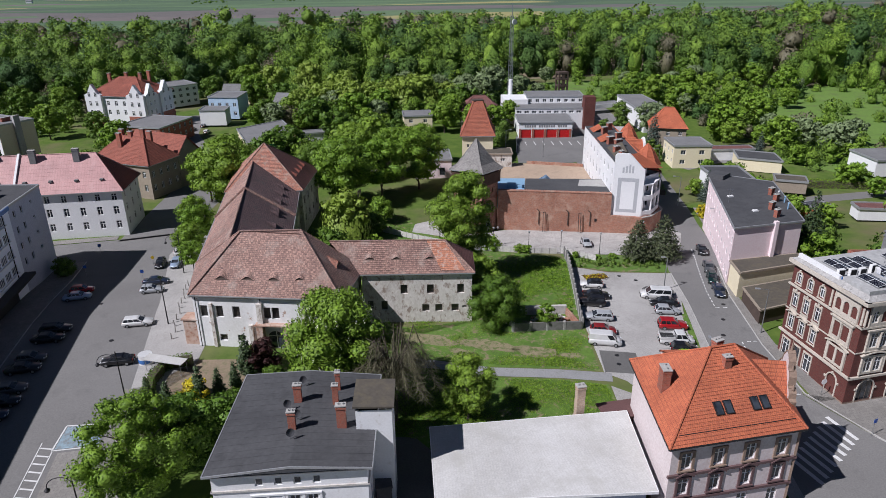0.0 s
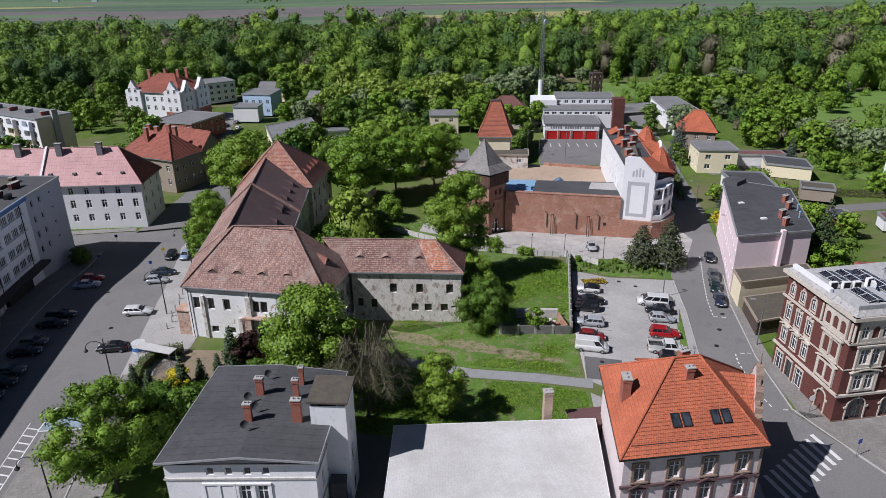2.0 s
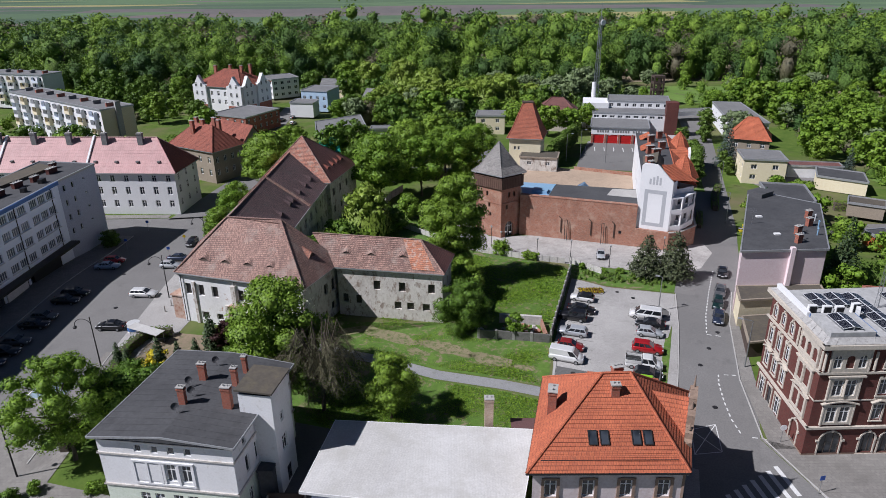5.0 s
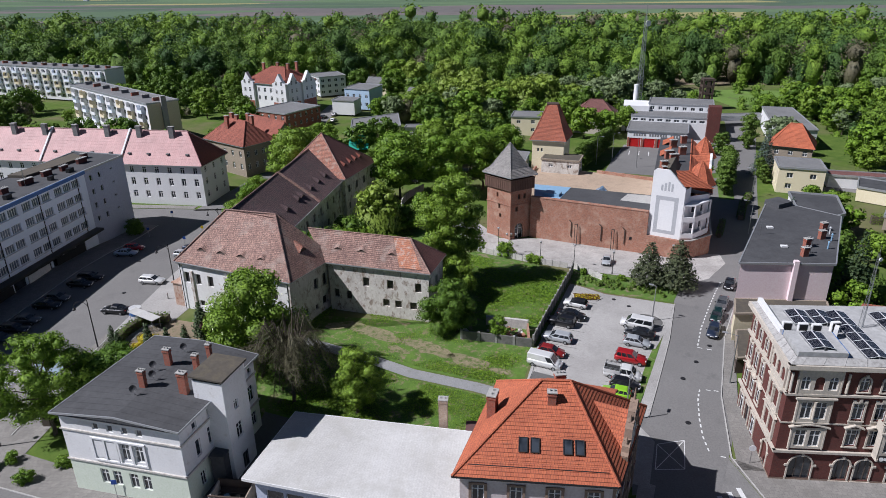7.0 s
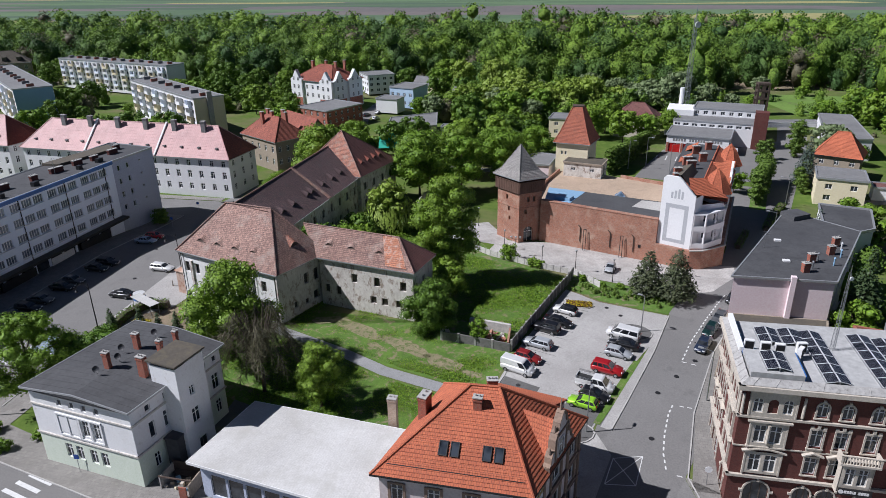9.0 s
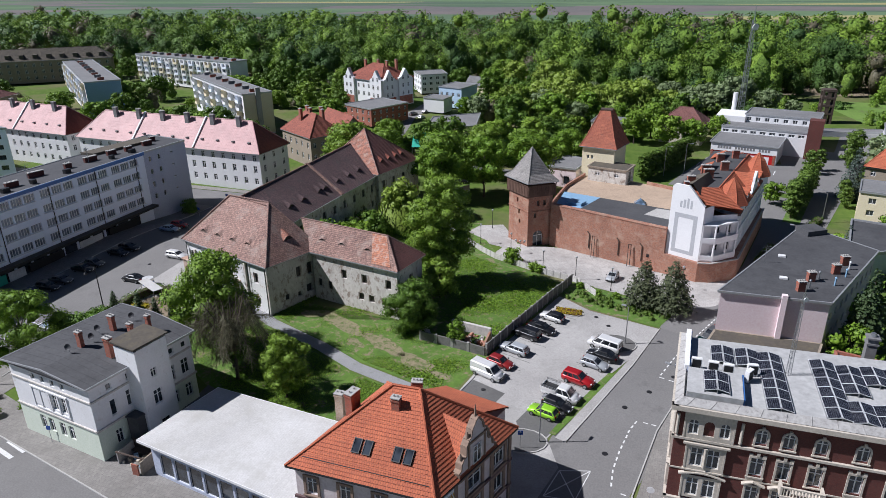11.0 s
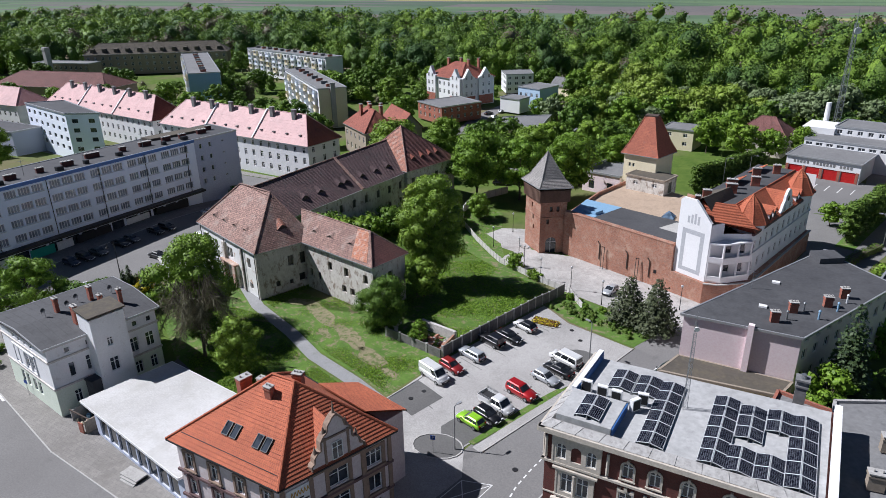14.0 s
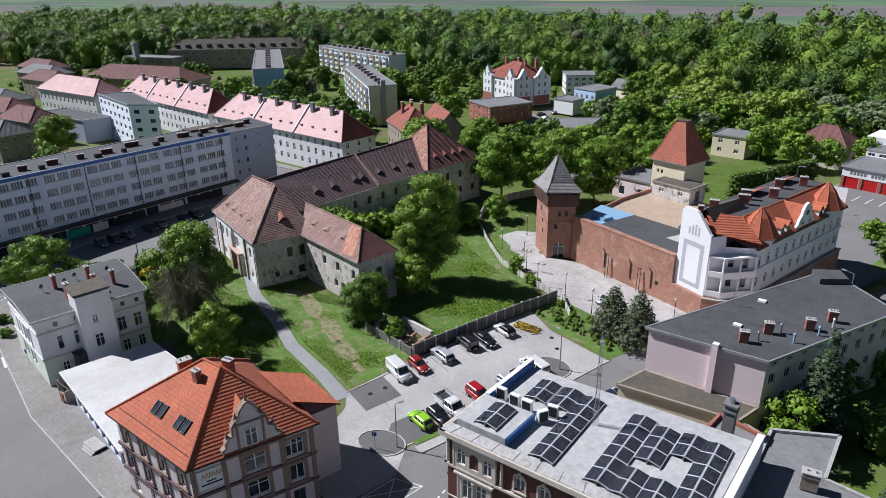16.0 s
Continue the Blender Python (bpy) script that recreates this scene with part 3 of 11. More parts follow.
def inset(poly, d):
    """A counter-clockwise plan moved inwards by d."""
    out = []
    n = len(poly)
    for k in range(n):
        p0, p1, p2 = (Vector(poly[(k + j) % n][:2]) for j in (-1, 0, 1))
        e1, e2 = (p1 - p0).normalized(), (p2 - p1).normalized()
        n1, n2 = Vector((-e1.y, e1.x)), Vector((-e2.y, e2.x))
        c = 1 + n1.dot(n2)
        m = (n1 + n2) / max(c, 0.2)
        out.append((p1.x + m.x * d, p1.y + m.y * d))
    return out


def ledge(house, poly, z, h, out, mat, name="cornice", sides=None):
    """A moulding that runs round a plan, standing out from the wall, one length a side."""
    n = len(poly)
    for k in sides if sides is not None else range(n):
        mb = Mesh()
        a, b = Vector((*poly[k], z)), Vector((*poly[(k + 1) % n], z))
        d = (b - a).normalized()
        nn = Vector((d.y, -d.x, 0))
        mb.bar(a - d * out + nn * out * 0.45, b + d * out + nn * out * 0.45, out * 1.1, h)
        mb.bar(a - d * out * 0.5 + nn * out * 0.2 - UP * h * 0.7, b + d * out * 0.5 + nn * out * 0.2 - UP * h * 0.7, out * 0.6, h * 0.5)
        part(name, mb, mat, house)


def chimney(house, x, y, z0, z1, sx, sy, turn=0, mat=None, pots=2, label=""):
    at = pose(x, y, 0, 0, 0, turn)
    mb = Mesh()
    mb.box(-sx / 2, -sy / 2, z0, sx / 2, sy / 2, z1, at)
    mb.box(-sx / 2 - 0.06, -sy / 2 - 0.06, z1 - 0.35, sx / 2 + 0.06, sy / 2 + 0.06, z1 - 0.18, at)
    ch = part("chimney", mb, mat or M_CHIMNEY, house, label)
    cb = Mesh()
    cb.box(-sx / 2 - 0.08, -sy / 2 - 0.08, z1, sx / 2 + 0.08, sy / 2 + 0.08, z1 + 0.1, at)
    along = sx >= sy
    for k in range(pots):
        f = (k + 0.5) / pots - 0.5
        px, py = (f * sx, 0) if along else (0, f * sy)
        cb.tube(at @ Vector((px, py, z1 + 0.1)), at @ Vector((px, py, z1 + 0.32)), 0.085, 0.075, 8)
    part("chimney_cap", cb, M_CONCRETE, ch)
    return ch


def flat_roof(house, poly, z, mat, rim=0.25, rim_mat=None, rim_w=0.3, name="roof"):
    """A flat roof with a raised edge."""
    mb = Mesh()
    mb.prism(inset(poly, rim_w * 0.5), z - 0.25, z + 0.06, True, False)
    roof = part(name, mb, mat, house)
    rb = Mesh()
    n = len(poly)
    for k in range(n):
        a, b = poly[k], poly[(k + 1) % n]
        rb.bar((*a, z + rim / 2 - 0.1), (*b, z + rim / 2 - 0.1), rim_w, rim + 0.2)
    part("roof_edge", rb, rim_mat or M_ZINC, roof)
    return roof

# ---- ground, streets ----


def ground_material():
    m, n, l, b = shader("ground_cover")
    w = coords(n, l, "world")
    sep = n.new("ShaderNodeSeparateXYZ")
    l.new(w, sep.inputs["Vector"])
    big, mid, fine = noise_tex(n, l, w, 0.03, 4.0), noise_tex(n, l, w, 0.35, 5.0, 0.7), noise_tex(n, l, w, 3.0, 3.0)
    grass = blend(n, l, ramp(n, l, mid, 0.3, 0.7), (0.06, 0.11, 0.02), (0.115, 0.165, 0.035))
    grass = blend(n, l, ramp(n, l, big, 0.46, 0.66), grass, (0.16, 0.14, 0.08))
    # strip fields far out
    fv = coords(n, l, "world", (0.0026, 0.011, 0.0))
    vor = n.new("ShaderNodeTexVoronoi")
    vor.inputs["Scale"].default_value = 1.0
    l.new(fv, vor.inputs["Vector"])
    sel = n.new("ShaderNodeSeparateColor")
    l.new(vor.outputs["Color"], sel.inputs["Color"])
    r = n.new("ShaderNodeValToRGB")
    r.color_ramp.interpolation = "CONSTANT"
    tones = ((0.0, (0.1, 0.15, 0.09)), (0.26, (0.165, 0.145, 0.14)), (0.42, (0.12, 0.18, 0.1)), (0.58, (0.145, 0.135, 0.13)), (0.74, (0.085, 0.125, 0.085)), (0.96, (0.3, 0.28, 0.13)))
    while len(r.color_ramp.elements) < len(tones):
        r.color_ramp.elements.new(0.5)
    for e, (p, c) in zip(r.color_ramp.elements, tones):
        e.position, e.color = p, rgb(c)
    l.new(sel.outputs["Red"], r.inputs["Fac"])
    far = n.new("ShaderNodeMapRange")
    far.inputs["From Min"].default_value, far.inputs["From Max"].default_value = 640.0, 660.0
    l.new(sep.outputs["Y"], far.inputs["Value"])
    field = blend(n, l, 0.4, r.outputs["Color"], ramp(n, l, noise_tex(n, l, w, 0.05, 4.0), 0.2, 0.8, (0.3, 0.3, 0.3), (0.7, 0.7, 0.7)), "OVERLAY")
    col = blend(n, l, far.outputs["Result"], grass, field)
    l.new(col, b.inputs["Base Color"])
    b.inputs["Roughness"].default_value = 0.95
    b.inputs["Specular IOR Level"].default_value = 0.1
    bump(n, l, b, fine, 0.5, 0.1)
    return m


gm = Mesh()
ys = [-1500.0] + [y for y, _ in LEVELS[1:-1]] + [700.0, 4800.0]
for lo, hi in zip(ys, ys[1:]):
    for xa, xb in ((-4500, -600), (-600, 600), (600, 4500)):
        gm.face((xa, lo, ground_z(lo)), (xb, lo, ground_z(lo)), (xb, hi, ground_z(hi)), (xa, hi, ground_z(hi)))
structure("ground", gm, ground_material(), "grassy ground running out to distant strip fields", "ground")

paving("road_west", [[(-47, -60), (-24, -60), (-26, 60), (-27, 84), (-28, 110), (-31, 136), (-47, 136)], [(-180, 136), (-31, 136), (-29, 150), (-44, 148), (-180, 145)],
                     [(-43.5, 147), (-29, 149), (-22, 185), (-30, 230), (-39, 230), (-38, 185)]], M_ASPHALT, 0.02, "wide worn asphalt street beside the long office block", "road")
paving("pavement_west", [[(-57, -60), (-47, -60), (-47, 136), (-57, 136)], [(-180, 145), (-44, 148.2), (-44, 150.5), (-180, 150)]], M_SLABS, 0.1, "slab pavement along the office block", "pavement")
paving("pavement_plaza_west", [[(-27, 78), (-19.5, 86), (-18.5, 94), (-22, 120), (-24, 150), (-29, 149), (-31, 136), (-28, 110)]], M_PAVERS, 0.04, "worn paved strip along the old convent", "pavement")
paving("pavement_west_lit", [[(-33, 60), (-22, 60), (-22.4, 72), (-33, 72)], [(-28.2, 72), (-22.4, 72), (-23, 84), (-28, 84)], [(-32.5, 30), (-22, 30), (-22, 60), (-33, 60)]], M_SLABS, 0.06, "slab pavement beside garden hedges", "pavement")
paving("road_south", [[(-24, 10), (60, 10), (140, 5), (140, 48), (86, 52), (66, 51.5), (62, 64), (54, 62.5), (47.5, 43), (8, 45.6), (-14, 50), (-24, 52)]], M_OLDASPHALT, 0.015, "grey asphalt street before the tenement houses", "road")
paving("pavement_south", [[(-24, 52), (-14, 50), (8, 45.6), (47.5, 43), (49.5, 46.5), (46, 47.5), (31, 48), (9, 51.5), (-12, 54.5), (-22, 57)],
                          [(62, 64), (66, 51.5), (86, 52), (140, 48), (140, 62), (66, 62)]], M_SLABS, 0.1, "slab pavement before shops and tenements", "pavement")
paving("road_east", quads([(54.4, 58), (58.6, 68), (60.7, 77), (64.4, 90), (67.9, 99.5), (73.4, 111.5), (77.5, 121.5), (84.5, 140), (101.5, 196), (117, 246), (126, 285)], 9.6) +
       [], M_ASPHALT, 0.03, "grey asphalt street past the car park", "road")
paving("pavement_east", [[(62.6, 62), (66, 62), (66.5, 76), (71.5, 96), (76, 103), (73.6, 102), (69, 91.5), (64.6, 76)], [(77.2, 104), (78.6, 103.6), (92, 138), (90.5, 139)]], M_SLABS, 0.1, "slab pavement along the brick tenement", "pavement")
paving("parking_lot", [[(38, 74), (40.2, 71.6), (47, 70.5), (51.8, 70.6), (56.4, 84), (60, 91.8), (63.4, 101.6), (57, 103.2), (52.3, 104.4), (46.6, 108.2), (40.2, 86)], [(40.2, 71.6), (42, 66), (52, 58), (54, 66), (51.8, 70.6), (47, 70.5)]], M_PAVERS, 0.045, "pale concrete paver car park", "parking lot")
paving("parking_bays", [[(38.2, 74.2), (43.0, 72.6), (44.6, 77.8), (39.6, 79.6)], [(48.4, 70.9), (51.6, 70.7), (53.4, 75.4), (48.9, 77.2), (47.4, 72.6)]], M_DARKASPHALT, 0.06, "dark asphalt parking bays", "parking bay")
isl = [(48.9 + 3.1 * math.cos(a), 69.2 + 2.2 * math.sin(a) + 0.35 * math.cos(a)) for a in (k * math.pi / 8 for k in range(16))]
paving("traffic_island", [isl], M_DARKASPHALT, 0.09, "dark rounded traffic island with a pale kerb", "traffic island")
kerb("kerb_island", isl + isl[:1], "pale kerb round the traffic island", 0.15, 0.14)
isl2 = [(57.5 + 3.0 * math.cos(a), 95.2 + 2.5 * math.sin(a)) for a in (k * math.pi / 8 for k in range(16))]
paving("traffic_island_north", [isl2], M_DARKASPHALT, 0.09, "dark rounded island at the end of a car row", "traffic island")
kerb("kerb_island_north", isl2 + isl2[:1], "pale kerb round the island", 0.15, 0.14)
paving("footpath", quads([(-15, 95.2), (-8.7, 92.3), (3.2, 85.2), (14.9, 81.0), (22.3, 77.6), (31.5, 75.2), (38.6, 72.8)], 2.1), M_PATH, 0.05, "narrow grey footpath across the rough lawn", "path")
paving("trodden_path", quads([(-7, 82), (2.5, 80.5), (9.5, 82.4)], 0.8), M_SOIL, 0.03, "narrow trodden earth path", "path")
paving("plaza", [[(30.5, 131), (29.5, 126), (33, 122.6), (40.6, 119.2), (47, 116), (58, 112.4), (66, 109), (72, 113), (77.5, 122), (78, 128), (69.2, 126.6), (62.8, 129), (44, 134.5), (36, 133.8), (33, 134)],
                 [(22, 143), (20.5, 138), (25, 132.5), (30.5, 131), (33, 134), (30.5, 139), (27, 145)]], M_PLAZA, 0.042, "pale stone plaza below the town wall", "plaza")
paving("lawn_mound", [[(8.5, 150), (11.2, 144.8), (21.4, 133.0), (30.2, 124.8), (30.0, 127.5), (26, 134), (20.5, 138), (22, 143), (18, 152), (10, 157)]], M_LAWN, 0.06, "mown lawn on a low rise", "lawn")
paving("lawn_court", [[(-8, 93), (3.2, 86.6), (14.9, 82.3), (22.3, 79), (31.5, 76.6), (37.6, 74.6), (40.1, 86.5), (47.4, 112), (46, 114.5), (30.6, 123.4), (21, 132.2), (10.6, 144.5), (5, 146), (-2, 140), (-4, 105), (20, 101), (24, 92), (4, 93), (2, 87)]], M_LAWN, 0.015, "rough grass of the convent courtyard", "lawn")
paving("lawn_south", [[(5, 83), (14.5, 79.6), (22, 76.3), (31, 74), (37.4, 71.4), (36, 62.8), (10.5, 63.5), (4.6, 67), (-4, 72), (-14, 80), (-9.5, 91)]], M_LAWN, 0.015, "rough grass between path and buildings", "lawn")
paving("lawn_shrubs", [[(46.9, 108.6), (52.4, 104.8), (57, 103.6), (63.4, 102.0), (66, 108.6), (58, 112), (47.2, 115.8)]], M_LAWN, 0.05, "planted bed with shrubs beside the car park", "garden bed")
paving("meadow_east", [[(150, 150), (175, 165), (260, 215), (330, 300), (240, 300), (170, 245), (160, 200), (140, 175)], [(130, 300), (200, 300), (200, 345), (120, 350)]], M_MEADOW, 0.05, "bright spring meadow", "meadow")
YARD = [(37.6, 143.5), (46.5, 143.0), (63.8, 133.0), (66.5, 140.5), (71.0, 161.5), (57.0, 168.4), (52.6, 170.5), (48.5, 173.5), (41.5, 172.0), (38.6, 160.0)]
yb = Mesh()
yb.prism(YARD, -0.5, 5.4, False)
structure("yard_retaining_wall", yb, M_BRICKWALL, "brick retaining wall round the raised yard", "wall")
yb = Mesh()
yb.face(*((x, y, 5.4) for x, y in YARD))
structure("yard_castle", yb, M_EARTH, "sandy empty raised yard behind the town wall", "yard")
paving("yard_station", [[(62, 190), (78, 186), (98, 192), (112, 245), (95, 247), (94, 224), (73, 228), (66, 205)]], M_ASPHALT, 0.04, "dark asphalt forecourt of the fire station", "yard")
paving("pavement_mansion", [[(75.5, 125.5), (80.5, 126.5), (86, 142), (98, 184), (80, 188), (76, 176), (72, 164), (83.2, 161), (76.2, 128.6)]], M_OLDASPHALT, 0.022, "pale worn asphalt below the white mansion", "pavement")
paving("lawn_thuja", [[(88.0, 166), (91.5, 165), (98.4, 193), (94.6, 195)]], M_LAWN, 0.05, "thin lawn under the thuja row", "lawn")
paving("road_northeast", [quads([(108, 134), (118, 137.5), (140, 138), (175, 137)], 5)[k] for k in range(3)] + quads([(107, 172), (121, 177), (133, 172)], 4), M_OLDASPHALT, 0.03, "narrow pale lane between gardens", "road")
paving("road_northwest", quads([(-33, 215), (-45, 262), (-47, 300)], 7) + quads([(-20, 196), (0, 192), (22, 190), (38, 187)], 4), M_OLDASPHALT, 0.025, "pale lane among the town houses", "road")

paving("junction", [[(63.5, 102.1), (66.6, 101), (72.5, 113), (78, 122), (75, 127), (66, 112)]], M_OLDASPHALT, 0.036, "pale worn asphalt at the bend of the street", "road")
# trodden bare earth in the convent's court
def worn_patch(x, y, r, ry, turn):
    mb = Mesh()
    pts = []
    for k in range(26):
        a = 2 * math.pi * k / 26
        f = 1 + 0.55 * noise.noise(Vector((x + 1.3 * math.cos(a), y + 1.3 * math.sin(a), 3.3)))
        u, v = r * f * math.cos(a), ry * f * math.sin(a)
        c, sn = math.cos(radians(turn)), math.sin(radians(turn))
        pts.append((x + u * c - v * sn, y + u * sn + v * c))
    for k in range(26):
        drape(mb, ccw([(x, y), pts[k], pts[(k + 1) % 26]]), 0.035)
    structure("worn_earth", mb, M_WORN, "trodden brown earth showing through the grass", "earth")


WORN = [(30.3, 81.2, 3.6, 1.5, -18), (23.5, 84.6, 4.6, 1.5, -30), (14.6, 88.2, 4.6, 1.5, -25), (9.0, 90.0, 2.8, 1.2, 10), (34.6, 79.3, 1.8, 0.8, -20), (19.5, 83.6, 1.8, 0.8, -30)]
for x, y, r, ry, turn in WORN:
    worn_patch(x, y, r, ry, turn)

# road markings
mk = Mesh()


def mark(a, b, w):
    drape(mk, ccw(strip([a, b], w)), 0.045)


lane = [(73.6, 111.4), (69.2, 101.5), (66.0, 93.8), (64.1, 88), (66.6, 87.3)]
for a, b in zip(lane, lane[1:]):
    n = int(dist(a, b) / 1.05)
    for k in range(n):
        p, q = Vector(a).lerp(Vector(b), k / n), Vector(a).lerp(Vector(b), (k + 0.55) / n)
        mark(p, q, 0.18)
lane = [(61.9, 77.2), (61.2, 75.2), (60.4, 71), (60.0, 67.6), (60.1, 64.4)]
for a, b in zip(lane, lane[1:]):
    n = int(dist(a, b) / 1.05)
    for k in range(n):
        p, q = Vector(a).lerp(Vector(b), k / n), Vector(a).lerp(Vector(b), (k + 0.55) / n)
        mark(p, q, 0.18)
for x, y in ((62.7, 77.2), (63.7, 77.1), (61.2, 64.1), (62.2, 63.8)):
    mark((x, y), (x + 0.6, y - 0.1), 0.16)
for k in range(9):
    mark((52.8 + k * 1.2, 48.8 + k * 0.72), (52.2 + k * 1.2, 53.4 + k * 0.72), 0.55)
for k in range(8):
    mark((-15.4 + k * 0.55, 41.5 + k * 1.35), (-11.6 + k * 0.55, 40.6 + k * 1.35), 0.55)
for a, b in (((-33.4, 77.2), (-33.8, 72.6)), ((-33.8, 72.6), (-28.4, 72.4)), ((-33.4, 77.2), (-28.6, 76.6))):
    mark(a, b, 0.2)
for k in range(14):
    mark((-35.3, 73.4 - k * 1.35), (-33.8, 72.9 - k * 1.35), 0.22)
mark((-35.4, 74.4), (-35.5, 54), 0.12)
mark((-33.7, 72.4), (-33.8, 54), 0.14)
for a, b in (((54.2, 65.6), (57.6, 66.6)), ((57.6, 66.6), (56.6, 61.6)), ((56.6, 61.6), (53.2, 61.2)), ((53.2, 61.2), (54.2, 65.6)), ((54.2, 65.6), (56.6, 61.6)), ((57.6, 66.6), (53.2, 61.2))):
    mark(a, b, 0.1)
structure("road_markings", mk, M_PAINT, "white worn road markings and zebra crossings", "road marking")
bp = Mesh()
drape(bp, [(-33.2, 77.0), (-33.6, 72.8), (-28.6, 72.6), (-28.6, 76.4)], 0.05)
structure("road_marking_blue", bp, M_BLUEPAINT, "worn light blue parking bay marking", "road marking")
sl = Mesh()
for k in range(9):
    p = Vector((40.4, 82.6)).lerp(Vector((46.2, 102.0)), k / 8)
    d = Vector((0.93, -0.3)).normalized() * 4.6
    drape(sl, ccw(strip([(p.x, p.y), (p.x + d.x, p.y + d.y)], 0.09)), 0.05)
for k in range(9):
    p = Vector((47.6, 73.0)).lerp(Vector((54.2, 93.4)), k / 8)
    d = Vector((0.95, -0.3)).normalized() * 4.4
    drape(sl, ccw(strip([(p.x, p.y), (p.x + d.x, p.y + d.y)], 0.09)), 0.05)
for a, b in (((40.2, 76.9), (44.6, 75.1)),):
    drape(sl, ccw(strip([a, b], 0.12)), 0.065)
structure("bay_lines", sl, M_DARKASPHALT, "dark lines between parking bays", "road marking")
kerb("kerb_lawn", [(38, 74), (39.4, 79.6), (40.2, 85.6)], "pale kerb between lawn and car park")
kerb("kerb_street_west", [(-26, 60), (-27, 84)], "stone kerb beside the street")
kerb("kerb_office", [(-47, -60), (-47, 136)], "stone kerb along the office block")
kerb("kerb_south", [(-24, 52), (-14, 50), (8, 45.6), (47.5, 43)], "stone kerb before the shops")
kerb("kerb_lot_east", [(54.0, 70.6), (56.0, 76.5), (58.2, 83.2), (60.4, 90), (63.5, 101.6)], "stone kerb beside the verge")
kerb("kerb_tenement", [(66, 51.5), (62.4, 64), (64.4, 76), (68.9, 91.3), (73.4, 102)], "stone kerb beside the brick tenement")
paving("verge", [[(52.6, 71.4), (54.6, 76.5), (57.1, 83.5), (58.2, 86.9), (57.4, 87.0), (56.0, 83.6), (53.6, 76.6), (51.8, 71.6)]], M_LAWN, 0.07, "thin grass verge behind parked cars", "lawn")
paving("pavement_lot", [[(52.7, 71), (53.9, 70.6), (55.9, 76.5), (58.1, 83.2), (60.3, 90), (63.4, 101.5), (60, 91.9), (57.1, 83.5), (54.6, 76.5)]], M_PAVERS, 0.08, "pale pavement between car park and street", "pavement")
paving("street_edge", [[(50, 57), (57, 58), (60.4, 70), (62, 84), (56, 84), (52.2, 71)]], M_OLDASPHALT, 0.012, "pale worn asphalt beside the car park", "road")
paving("pavement_corner", [[(46.6, 44), (48, 43), (54, 62.5), (52, 66), (50.9, 58.6)], [(50.9, 58.6), (52, 66), (42, 66.5), (37.6, 71), (36, 63), (34.9, 61.9)]], M_PAVERS, 0.028, "pale paving round the corner house", "pavement")
paving("yard_gap", [[(1.5, 50.5), (9.6, 50.2), (11.4, 62.6), (9.5, 66), (4.4, 67.4), (4.6, 58)]], M_DARKASPHALT, 0.05, "dark narrow yard between villa and hall", "yard")
paving("garden_soil", [[(-22.5, 79), (-16, 76.5), (-11.5, 83), (-13.5, 88.5), (-19, 89.5), (-22.8, 86)]], M_SOIL, 0.04, "dug brown garden soil", "garden bed")

# ---- the orange-roofed corner house ----


